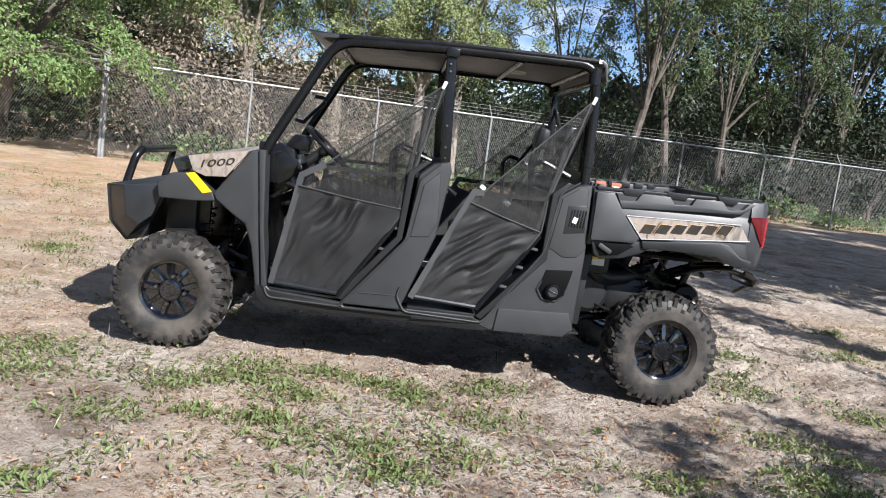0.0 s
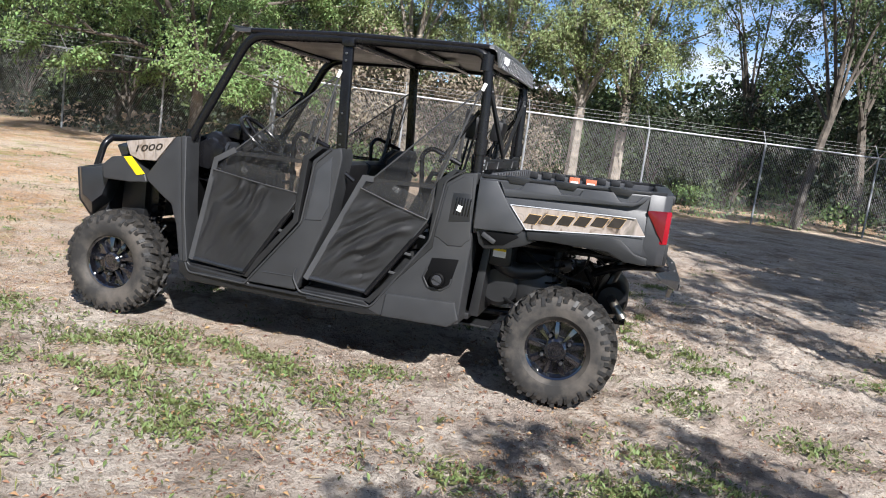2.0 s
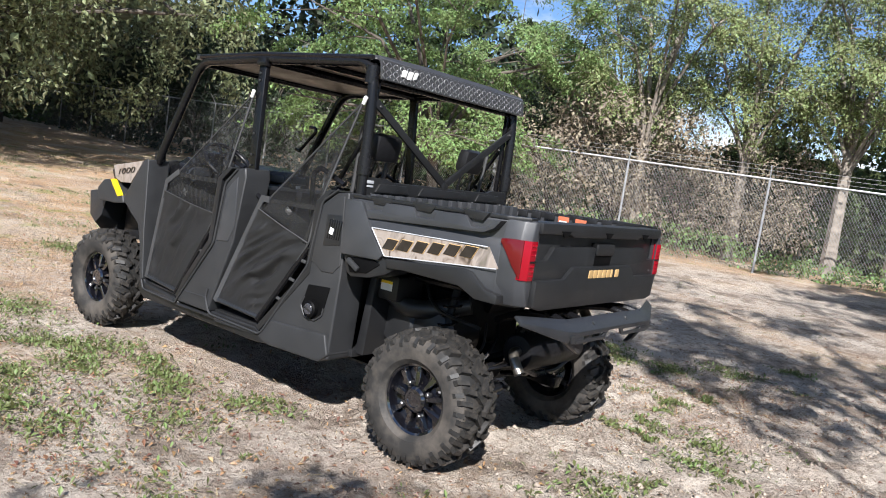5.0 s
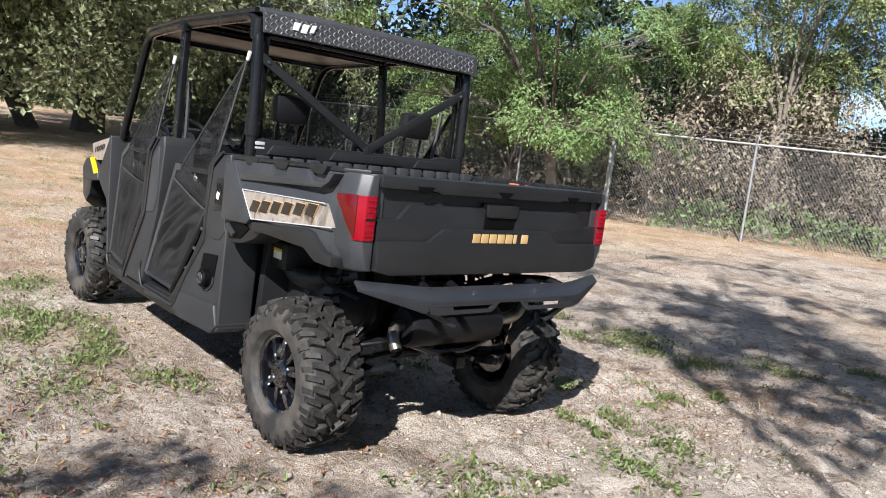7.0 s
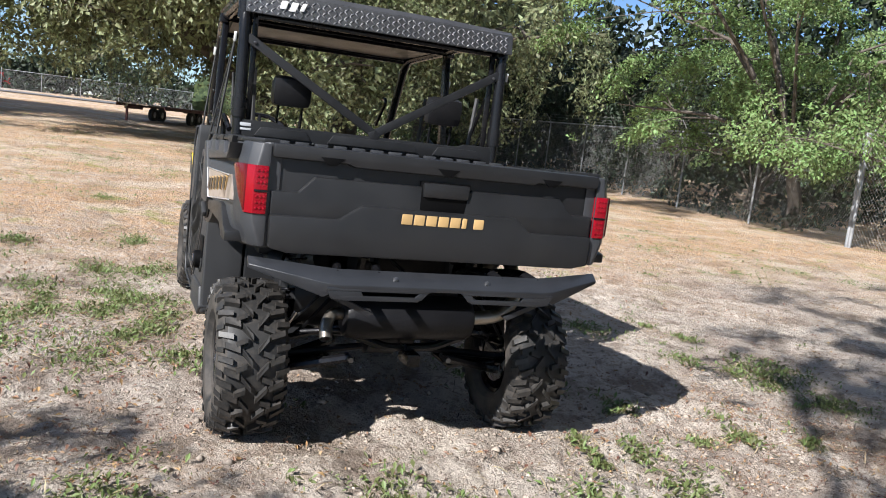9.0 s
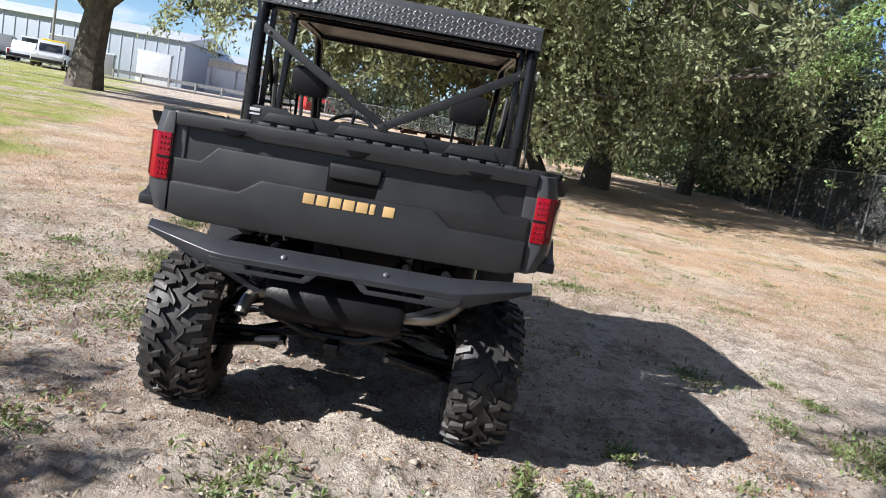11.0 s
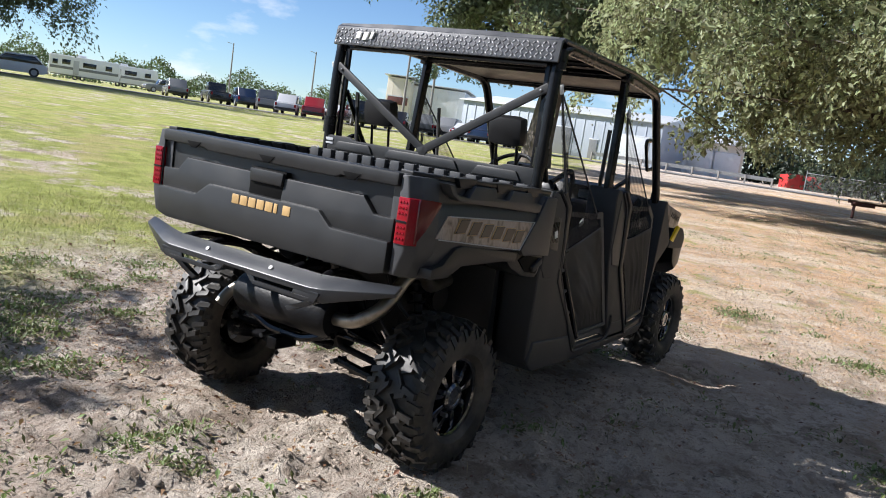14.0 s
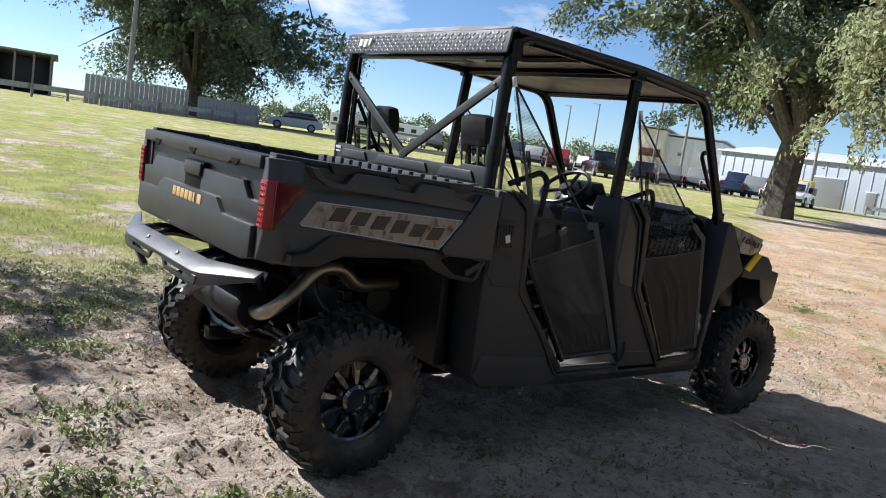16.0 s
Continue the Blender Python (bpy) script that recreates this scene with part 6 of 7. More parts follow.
mirrored("hip_hoop", lambda: tube([(-0.045, -0.700, 1.275), (-0.235, -0.708, 1.338), (-0.272, -0.702, 1.290), (-0.255, -0.700, 0.960)], 0.014, 0.05, 8), M["steel"], car, "black tube hoop beside the front seat")
mirrored("hip_hoop", lambda: tube([(0.750, -0.700, 1.287), (0.575, -0.714, 1.357), (0.520, -0.705, 1.315), (0.560, -0.700, 0.930)], 0.014, 0.05, 8), M["steel"], car, "black tube hoop beside the rear seat")

# frame, drive and suspension ------------------------------------------------
for s in (-1, 1):
    part("frame_rail", tube([(-1.60, s * 0.24, 0.62), (-1.2, s * 0.27, 0.42), (1.0, s * 0.27, 0.40), (1.30, s * 0.25, 0.44), (1.62, s * 0.24, 0.56), (1.72, s * 0.24, 0.86)], 0.025, 0.1, 8), M["steel"], car)
    part("under_rail", tube([(0.92, s * 0.42, 0.86), (1.70, s * 0.42, 0.88)], 0.022, 0, 8), M["steel"], car)
    for x in (-1.435, 1.435):
        for dx, z0, z1 in ((-0.15, 0.36, 0.33), (0.15, 0.36, 0.33)):
            part("lower_arm", tube([(x + dx, s * 0.22, z0 + 0.03), (x + dx * 0.3, s * 0.56, z1 - 0.03)], 0.021, 0, 8), M["steel"], car)
            part("upper_arm", tube([(x + dx, s * 0.26, z0 + 0.17), (x + dx * 0.3, s * 0.55, z1 + 0.10)], 0.014, 0, 8), M["steel"], car)
        part("arm_plate", prism([(x - 0.11, s * 0.26), (x + 0.11, s * 0.26), (x + 0.05, s * 0.53), (x - 0.05, s * 0.53)], 0.330, 0.345, 0.003, "z"), M["steel"], car)
        part("axle_shaft", tube([(x, s * 0.10, 0.40), (x, s * 0.58, 0.355)], 0.017, 0, 8), M["engine"], car)
        part("brake_disc", lathe([(s * 0.545, 0.115), (s * 0.552, 0.115)], 24, "y", (x, 0, WHEEL_Z)), M["chrome"], car)
        part("knuckle", box((x, s * 0.575, WHEEL_Z), (0.09, 0.05, 0.20), 0.012), M["engine"], car)
        sx = x + (-0.10 if x > 0 else 0.09)
        shock = part("shock_absorber", tube([(sx, s * 0.50, 0.38), (sx + 0.01, s * 0.40, 0.86)], 0.022, 0, 10), M["engine"], car, "coil-over shock absorber")
        pts, a, b = [], Vector((sx, s * 0.49, 0.46)), Vector((sx + 0.01, s * 0.408, 0.82))
        for k in range(73):
            u = k / 72
            t = u * 2 * math.pi * 8
            pts.append(a.lerp(b, u) + Vector((math.cos(t) * 0.046, math.sin(t) * 0.046, 0)))
        part("coil_spring", tube(pts, 0.0065, 0, 6), M["steel"], shock)
        part("link_rod", tube([(x + 0.20, s * 0.48, 0.60), (x + 0.10, s * 0.55, 0.42)], 0.008, 0, 6), M["chrome"], car)
        part("hose", tube([(x + 0.05, s * 0.30, 0.70), (x + 0.13, s * 0.42, 0.60), (x + 0.06, s * 0.54, 0.46)], 0.007, 0.06, 6), M["plastic"], car)
part("belly_plate", box((0.0, 0, 0.33), (2.0, 0.90, 0.012), 0.003), M["plastic"], car)
part("engine_block", box((1.12, 0.06, 0.62), (0.38, 0.52, 0.36), 0.03), M["engine"], car)
part("engine_head", box((1.26, 0.10, 0.80), (0.22, 0.34, 0.14), 0.02, (0, 20, 0)), M["engine"], car)
part("gear_case", lathe([(-0.13, 0.07), (-0.11, 0.10), (0.02, 0.105), (0.04, 0.085), (0.11, 0.08), (0.13, 0.05), (0.13, 0.0005)], 20, "y", (1.40, 0.0, 0.46)), M["engine"], car)
part("clutch_cover", lathe([(-0.46, 0.10), (-0.44, 0.125), (-0.30, 0.14), (-0.24, 0.14)], 24, "y", (1.02, 0, 0.60)), M["plastic"], car)
part("clutch_cover", lathe([(-0.46, 0.11), (-0.44, 0.14), (-0.30, 0.155), (-0.24, 0.155)], 24, "y", (1.26, 0, 0.60)), M["plastic"], car)
for k in range(5):
    part("alternator_fin", lathe([(0.40 + 0.014 * k, 0.062), (0.406 + 0.014 * k, 0.062)], 18, "y", (1.20, 0, 0.70)), M["engine"], car)
part("intake_duct", tube([(0.97, -0.50, 0.80), (1.08, -0.48, 0.70), (1.24, -0.44, 0.72), (1.40, -0.34, 0.78)], 0.050, 0.08, 12), M["plastic"], car)
part("air_box", box((1.01, -0.46, 0.80), (0.17, 0.22, 0.14), 0.03), M["plastic"], car)
part("label", box((1.02, -0.572, 0.81), (0.075, 0.003, 0.05), 0.001), M["white"], car, "white and yellow printed label")
part("label", box((1.02, -0.5725, 0.828), (0.075, 0.004, 0.014), 0.001), M["yellow"], car, "yellow label strip")
muff = part("muffler", lathe([(-0.30, 0.050), (-0.295, 0.082), (-0.27, 0.096), (0.24, 0.096), (0.265, 0.082), (0.27, 0.045), (0.27, 0.0005)], 28, "y", (1.685, 0, 0.600)), M["engine"], car, "dark round muffler slung below the bumper")
part("tail_pipe", tube([(1.685, -0.28, 0.605), (1.69, -0.345, 0.610), (1.725, -0.375, 0.570), (1.765, -0.380, 0.520)], 0.026, 0.04, 14, cap=False), M["exhaust"], muff)
part("exhaust_pipe", tube([(1.685, 0.25, 0.600), (1.72, 0.40, 0.620), (1.67, 0.50, 0.700), (1.55, 0.51, 0.840), (1.44, 0.51, 0.850), (1.35, 0.49, 0.765), (1.10, 0.42, 0.765)], 0.031, 0.085, 14), M["exhaust"], muff, "heat-browned bent exhaust pipe")
part("rear_cross", tube([(1.70, -0.27, 0.53), (1.70, -0.10, 0.47), (1.70, 0.10, 0.47), (1.70, 0.27, 0.53)], 0.018, 0.04, 8), M["steel"], car)
hitch = part("hitch_receiver", box((1.72, 0, 0.435), (0.13, 0.055, 0.055), 0.006), M["steel"], car)
for k, (a, b, c) in enumerate((((1.10, -0.35, 0.85), (1.30, -0.52, 0.74), (1.55, -0.45, 0.70)), ((1.0, -0.40, 0.55), (1.2, -0.56, 0.50), (1.38, -0.50, 0.58)), ((1.45, 0.30, 0.88), (1.50, 0.42, 0.70), (1.35, 0.50, 0.55)), ((1.50, -0.10, 0.86), (1.68, 0.05, 0.70), (1.60, 0.20, 0.55)))):
    part("cable", tube([a, b, c], 0.009, 0.12, 6), M["plastic"], car)
for s in (-1, 1):
    part("brace_tube", tube([(1.62, s * 0.24, 0.56), (1.70, s * 0.14, 0.48), (1.50, s * 0.10, 0.42)], 0.014, 0.05, 8), M["steel"], car)
    part("brake_hose", tube([(1.50, s * 0.22, 0.74), (1.60, s * 0.36, 0.62), (1.52, s * 0.44, 0.48), (1.46, s * 0.54, 0.40)], 0.008, 0.08, 6), M["recess"], car)
    part("arm_bolt", lathe([(-0.045, 0.012), (0.045, 0.012), (0.045, 0.0005)], 8, "x", (1.585, s * 0.225, 0.39)), M["bolt"], car)
    part("sway_bar", tube([(1.66, s * 0.02, 0.52), (1.66, s * 0.34, 0.53), (1.58, s * 0.46, 0.50)], 0.010, 0.05, 8), M["steel"], car)
part("inner_liner", prism([(0.89, 0.42), (0.93, 0.85), (0.97, 0.85), (0.95, 0.42)], -0.60, 0.60, 0.006), M["plastic"], car)
part("front_liner", prism([(-1.0, 0.45), (-1.02, 0.95), (-1.10, 1.05), (-1.38, 1.05), (-1.38, 1.0), (-1.12, 0.99), (-1.06, 0.92), (-1.04, 0.45)], -0.60, 0.60, 0.01), M["recess"], car)
part("front_drive", box((-1.43, 0, 0.46), (0.26, 0.30, 0.22), 0.03), M["engine"], car)
mirrored("strut_tower", lambda: box((-1.36, -0.42, 0.80), (0.10, 0.10, 0.32), 0.01), M["steel"], car)


# the body narrows towards the nose
for ob in car.children_recursive:
    if ob.type != "MESH" or ob.name.split(".")[0] in ("wheel", "tyre", "tread_lug", "spokes", "hub_cap", "wheel_nut", "steering_wheel", "spoke", "hub"):
        continue
    co = np.empty(len(ob.data.vertices) * 3)
    ob.data.vertices.foreach_get("co", co)
    co = co.reshape(-1, 3)
    u = np.clip((-0.10 - co[:, 0]) / 0.95, 0, 1)
    co[:, 1] *= 1 - 0.103 * u * u * (3 - 2 * u)
    ob.data.vertices.foreach_set("co", co.ravel())
    ob.data.update()


# ---- loose ground cover ----
def scatter(name, label, category, pts, mat, lo, hi, ratio, lift=0.004, tilt=0.25, stand=0.0, seed=1, fold=0.1):
    """Small blades lying on or standing in the ground at the given places, as one mass."""
    rng = np.random.default_rng(seed)
    n = len(pts)
    c = np.array([(x, y, ground_height(x, y) + lift) for x, y in pts])
    ways = units(rng, n)
    ways[:, 2] *= tilt
    ways[:, 2] += stand
    ways /= np.linalg.norm(ways, axis=1)[:, None]
    ups = units(rng, n) * 0.35 + np.array([0, 0, 1.0])
    ln = rng.uniform(lo, hi, n)
    c[:, 2] += ln * np.abs(ways[:, 2]) * 0.45
    v, f = quads(c, ways, ups, ln, ln * ratio * rng.uniform(0.7, 1.3, n), fold)
    return tagged(raw(name, v, f.tolist(), mat), label, category, kind="stuff")


rng = np.random.default_rng(404)
WEEDS = [(-1.2, -1.2), (-0.9, -1.1), (-0.6, -1.25), (-0.7, -1.6), (-0.4, -1.8), (-0.2, -1.85), (0.4, -1.3), (0.2, -1.8), (-0.1, -2.1), (-1.4, -2.5), (-2.1, -0.9), (-2.0, -1.3), (-0.9, -0.9),
         (-0.5, -0.85), (-0.2, -0.95), (0.0, -1.1), (0.45, -0.8), (-3.2, 1.9), (4.1, 2.2), (1.9, -1.7), (2.3, -1.4), (3.7, 1.2), (-1.0, -1.6), (2.3, 0.1), (2.1, -1.2), (2.4, 0.6), (0.6, 3.1), (1.3, 3.0),
         (1.7, 3.5), (2.1, 4.1), (-1.4, -1.7), (2.2, -0.2), (2.3, 1.1), (-0.5, 2.3), (2.3, -2.1), (1.7, -2.2), (2.9, -0.5), (0.9, -2.6), (3.0, -2.4), (-3.4, -1.0), (-3.0, -2.0), (-4.2, 0.6), (0.9, -2.9), (1.4, -2.4), (1.2, -1.9), (0.5, -2.7), (1.9, -1.9), (0.2, -3.1), (1.6, -3.0), (2.3, -2.7), (1.0, -3.4), (-0.4, -3.3), (2.0, -3.3),
         (1.34, 1.38), (1.99, 0.83), (1.75, 0.88), (1.9, 1.11), (1.83, 1.55), (1.77, 1.85), (1.94, 2.15), (0.64, 2.82), (0.86, 2.94), (-0.21, 3.06), (-0.6, 2.97), (0.42, 2.57), (1.35, 2.79), (1.0, 2.75), (1.42, 2.9)]
weed_pts, tuft_pts = [], []
for k, (wx, wy) in enumerate(WEEDS):
    size = rng.uniform(0.05, 0.15) * (1.4 if k % 4 == 0 else 1) * (0.45 if k > 52 else 1)
    n = int(rng.uniform(220, 420) * (size / 0.09))
    weed_pts += [(wx + a, wy + b) for a, b in rng.normal(size=(n, 2)) * size * np.array([1.2, 0.85])]
    tuft_pts += [(wx + a, wy + b) for a, b in rng.normal(size=(60, 2)) * size * 2.0]
# stray seedlings everywhere
for a, b in rng.uniform((-7, -4.5), (7, 9), size=(110, 2)):
    n = int(rng.uniform(4, 30))
    weed_pts += [(a + c, b + d) for c, d in rng.normal(size=(n, 2)) * rng.uniform(0.02, 0.09)]
sprigs = np.random.default_rng(71)
for a, b in np.concatenate([sprigs.uniform((-3.5, -3.2), (4.5, 3.5), size=(110, 2)), sprigs.uniform((-3.0, -2.6), (0.4, -0.8), size=(35, 2))]):
    spread = sprigs.uniform(0.03, 0.15)
    weed_pts += [(a + c, b + d) for c, d in sprigs.normal(size=(int(spread * 420), 2)) * spread]
for a, b in rng.uniform((-17, -2.5), (-2.5, 8), size=(240, 2)):
    n = int(rng.uniform(20, 90))
    weed_pts += [(a + c, b + d) for c, d in rng.normal(size=(n, 2)) * rng.uniform(0.06, 0.22)]
scatter("weeds", "low green broadleaf weeds on sandy soil", "weeds", weed_pts, M["weed"], 0.014, 0.046, 0.40, 0.012, 0.6, 0.5, 2)
scatter("dry_grass", "dry straw tufts in the sand", "dry grass", tuft_pts + [tuple(p) for p in rng.normal((-0.5, -1.4), (1.3, 0.6), size=(500, 2))] + [tuple(p) for p in rng.uniform((-9, -5), (6, 9), size=(4500, 2))],
        M["straw"], 0.03, 0.11, 0.05, 0.004, 0.18, 0.05, 3)
drifts = []
for cx, cy in np.concatenate([rng.uniform((-4.5, -4), (5, 5.5), size=(70, 2)), rng.normal((0.8, -1.7), (1.3, 0.7), size=(24, 2)), rng.normal((1.7, 2.0), (0.7, 0.6), size=(26, 2))]):
    spread = rng.uniform(0.06, 0.30)
    drifts += [(cx + a, cy + b) for a, b in rng.normal(size=(int(900 * spread), 2)) * spread]
scatter("leaf_drifts", "drifts of reddish brown leaf crumbs", "fallen leaves", drifts, M["litter"], 0.006, 0.026, 0.4, 0.004, 0.35, 0.0, 14, 0.2)
scatter("fallen_leaves", "scattered brown fallen leaves", "fallen leaves", [tuple(p) for p in rng.uniform((-6, -4.5), (6, 9), size=(7500, 2))] + [tuple(p) for p in rng.normal((0.5, -1.9), (1.7, 0.9), size=(2200, 2))],
        M["litter"], 0.010, 0.042, 0.5, 0.006, 0.3, 0.0, 4, 0.2)
scatter("twigs", "thin dark twigs and bark scraps", "twigs", [tuple(p) for p in rng.uniform((-5, -4.5), (6, 7), size=(6500, 2))], M["bark"], 0.02, 0.12, 0.05, 0.005, 0.15, 0.0, 5)
grass_pts = []
for a, b in np.concatenate([rng.uniform((-16, -14), (4, -1.2), size=(60000, 2)), rng.uniform((-6, -6), (4, -1.0), size=(50000, 2))]):
    lawn, straw = cover(a, b)
    if rng.uniform() < (lawn - 0.1) * 0.9:
        grass_pts.append((a, b))
scatter("lawn_grass", "short yellow-green lawn grass", "grass", grass_pts, M["blade"], 0.025, 0.075, 0.09, 0.002, 0.6, 0.8, 6)
straw_pts = [p for p in (tuple(q) for q in rng.uniform((-22, -6), (-2.5, 11), size=(26000, 2))) if rng.uniform() < cover(*p)[1]]
scatter("pine_straw", "orange-brown dry straw litter", "straw", straw_pts, M["straw"], 0.04, 0.14, 0.06, 0.003, 0.3, 0.1, 7)
# grit
pv, pf = [], []
octa = np.array([(1, 0, 0), (-1, 0, 0), (0, 1, 0), (0, -1, 0), (0, 0, 1), (0, 0, -0.5)], float)
for a, b in rng.uniform((-4.5, -4.5), (5, 6), size=(2200, 2)):
    s = rng.uniform(0.002, 0.005) * (1.8 if rng.uniform() < 0.04 else 1)
    k = len(pv)
    pv += (octa * s * rng.uniform(0.6, 1.3, (6, 3)) + np.array([a, b, ground_height(a, b) + 0.003])).tolist()
    pf += [tuple(k + i for i in t) for t in ((0, 2, 4), (2, 1, 4), (1, 3, 4), (3, 0, 4), (2, 0, 5), (1, 2, 5), (3, 1, 5), (0, 3, 5))]
cv, cf = [], []
for a, b in np.concatenate([rng.normal((2.0, 1.2), (1.1, 1.2), size=(2400, 2)), rng.uniform((-4, -4), (5, 5), size=(1200, 2))]):
    s = rng.uniform(0.006, 0.016) * (1.8 if rng.uniform() < 0.08 else 1)
    k = len(cv)
    cv += (octa * s * rng.uniform(0.6, 1.3, (6, 3)) * np.array([1, 1, 0.7]) + np.array([a, b, ground_height(a, b) + 0.002])).tolist()
    cf += [tuple(k + i for i in t) for t in ((0, 2, 4), (2, 1, 4), (1, 3, 4), (3, 0, 4), (2, 0, 5), (1, 2, 5), (3, 1, 5), (0, 3, 5))]
tagged(raw("soil_clods", cv, cf, M["soil"], None, True), "crumbled clods of sandy soil", "soil clods", kind="stuff")
tagged(raw("grit", pv, pf, M["stone"]), "pale grit and small pebbles", "grit", kind="stuff")


# ---- far things beyond the lawn ----
def far(az, d):
    return 4.0 + d * math.cos(radians(az)), 2.5 + d * math.sin(radians(az))


def ground_strip(name, label, pts, width, mat, lift):
    rows = []
    for i, p in enumerate(pts):
        p = Vector((*p, 0))
        a, b = Vector((*pts[max(i - 1, 0)], 0)), Vector((*pts[min(i + 1, len(pts) - 1)], 0))
        w = (b - a).normalized()
        s = Vector((-w.y, w.x, 0)) * width / 2
        rows.append([(q.x, q.y, ground_height(q.x, q.y, False) + lift) for q in (p - s, p - s * 0.33, p + s * 0.33, p + s)])
    verts = [v for r in rows for v in r]
    faces = [(4 * i + j, 4 * i + j + 1, 4 * i + j + 5, 4 * i + j + 4) for i in range(len(rows) - 1) for j in range(3)]
    return tagged(raw(name, verts, faces, mat), label, "road", kind="structure")


def spaced(pts, step):
    out = []
    for a, b in zip(pts, pts[1:]):
        a, b = Vector((*a, 0)), Vector((*b, 0))
        n = max(1, int((b - a).length / step))
        out += [tuple(a.lerp(b, i / n).xy) for i in range(n)]
    return out + [tuple(pts[-1])]


ground_strip("road", "worn grey asphalt road past the lawn", spaced([far(-100, 78), far(-118, 72), far(-135, 69), far(-150, 67), far(-162, 62), far(-175, 62), far(172, 90)], 3), 7.5, M["asphalt"], 0.05)


def vehicle(name, label, at, turn, paint, length=4.7, width=1.85, height=1.7, style="suv"):
    """A parked road vehicle with body, cabin glass, bumpers, lamps and four wheels."""
    x, y = at
    whole = thing(name, label, "car", (x, y, ground_height(x, y, False)), turn, "parked vehicles")
    L, W, H = length / 2, width / 2, height
    belt = H * 0.58
    if style == "pickup":
        top = [(-L * 0.42, belt), (-L * 0.26, H * 0.98), (L * 0.16, H), (L * 0.24, belt)]
    elif style == "suv":
        top = [(-L * 0.50, belt), (-L * 0.26, H * 0.97), (L * 0.62, H), (L * 0.90, belt)]
    else:
        top = [(-L * 0.48, belt), (-L * 0.16, H * 0.99), (L * 0.38, H), (L * 0.74, belt)]
    hood = H * 0.55
    body = [(-L, 0.38), (-L, hood * 0.80), (-L * 0.92, hood * 0.95), (top[0][0], belt), (top[3][0], belt), (L * 0.98, belt * 0.98), (L, 0.42), (L * 0.85, 0.28), (-L * 0.9, 0.28)]
    part("body", prism(body, -W, W, 0.07, "y", 3), M[paint], whole)
    part("cabin", prism(top, -W * 0.84, W * 0.84, 0.06, "y", 3), M[paint], whole)
    gl = [(top[0][0] + 0.10, belt + 0.04), (top[1][0] + 0.05, top[1][1] - 0.12), (top[2][0] - 0.05, top[2][1] - 0.12), (top[3][0] - 0.10, belt + 0.04)]
    for s in (-1, 1):
        part("side_glass", prism(gl, s * W * 0.82, s * W * 0.855, 0.01), M["glass"], whole)
        part("head_lamp", box((-L * 0.985, s * W * 0.72, hood * 0.78), (0.08, 0.30, 0.13), 0.02), M["white"], whole)
        part("tail_lamp", box((L * 0.99, s * W * 0.85, belt * 0.80), (0.06, 0.16, 0.26), 0.02), M["red"], whole)
        for wx in (-L * 0.62, L * 0.60):
            wheel = part("wheel", lathe([(-0.11, 0.22), (-0.11, 0.32), (-0.08, 0.36), (0.08, 0.36), (0.11, 0.32), (0.11, 0.22), (-0.11, 0.22)], 20, "y"), M["rubber"], whole)
            wheel.matrix_basis = pose(wx, s * (W - 0.06), 0.36)
            part("rim", lathe([(-0.09, 0.23), (0.09, 0.23), (0.085, 0.0005)], 16, "y"), M["car_silver"], wheel)
    part("windscreen", prism([(top[0][0] - 0.01, belt + 0.05), (top[1][0] - 0.04, top[1][1] - 0.08), (top[1][0], top[1][1] - 0.08), (top[0][0] + 0.05, belt + 0.05)], -W * 0.72, W * 0.72, 0.008), M["glass"], whole)
    part("bumper", box((-L * 0.99, 0, 0.45), (0.14, W * 1.9, 0.2), 0.05), M["plastic"], whole)
    part("bumper", box((L * 0.99, 0, 0.48), (0.14, W * 1.9, 0.2), 0.05), M["plastic"], whole)
    if style == "pickup":
        part("bed_liner", box((L * 0.62, 0, belt + 0.005), (L * 0.68, W * 1.7, 0.02), 0.004), M["plastic"], whole)
    return whole


for az, d, turn, paint, style, ln, h in ((-136.3, 70, 40, "car_red", "suv", 4.7, 1.75), (-134.6, 72, 35, "car_silver", "suv", 4.6, 1.7), (-139.3, 62, 55, "car_black", "pickup", 5.9, 1.95), (-142.2, 72, 30, "car_black", "suv", 4.6, 1.7),
                                         (-143.8, 69, 40, "car_grey", "suv", 4.7, 1.75), (-145.9, 72, 20, "car_grey", "suv", 4.6, 1.8), (-147.0, 71, 20, "car_silver", "saloon", 4.5, 1.5), (-148.2, 69, 25, "car_blue", "pickup", 5.6, 1.9),
                                         (-149.6, 69, 20, "car_grey", "suv", 4.6, 1.75), (-150.8, 68, 20, "car_white", "saloon", 4.4, 1.5), (-131.4, 78, 60, "car_blue", "suv", 4.7, 1.75), (-129.6, 80, 60, "car_black", "pickup", 5.6, 1.9),
                                         (-127.0, 82, 60, "car_grey", "suv", 4.6, 1.7), (-138.0, 76, 40, "car_white", "saloon", 4.5, 1.5), (-133.0, 75, 50, "car_grey", "pickup", 5.6, 1.9)):
    vehicle("parked_pickup" if style == "pickup" else "parked_car", {"car_red": "dark red", "car_silver": "silver", "car_black": "black", "car_grey": "dark grey", "car_blue": "dark blue", "car_white": "white"}[paint] +
            (" pickup truck parked along the road" if style == "pickup" else " saloon car parked along the road" if style == "saloon" else " sport utility car parked along the road"), far(az, d), turn, paint, ln, 1.9, h, style)
vehicle("parked_car", "silver white sport utility car at the lawn edge", far(-117.4, 72), 152, "car_white", 4.8, 1.9, 1.7, "suv")
vehicle("parked_pickup", "blue grey pickup truck at the lawn edge", far(-126.4, 112), 160, "car_grey", 5.4, 1.9, 1.8, "pickup")
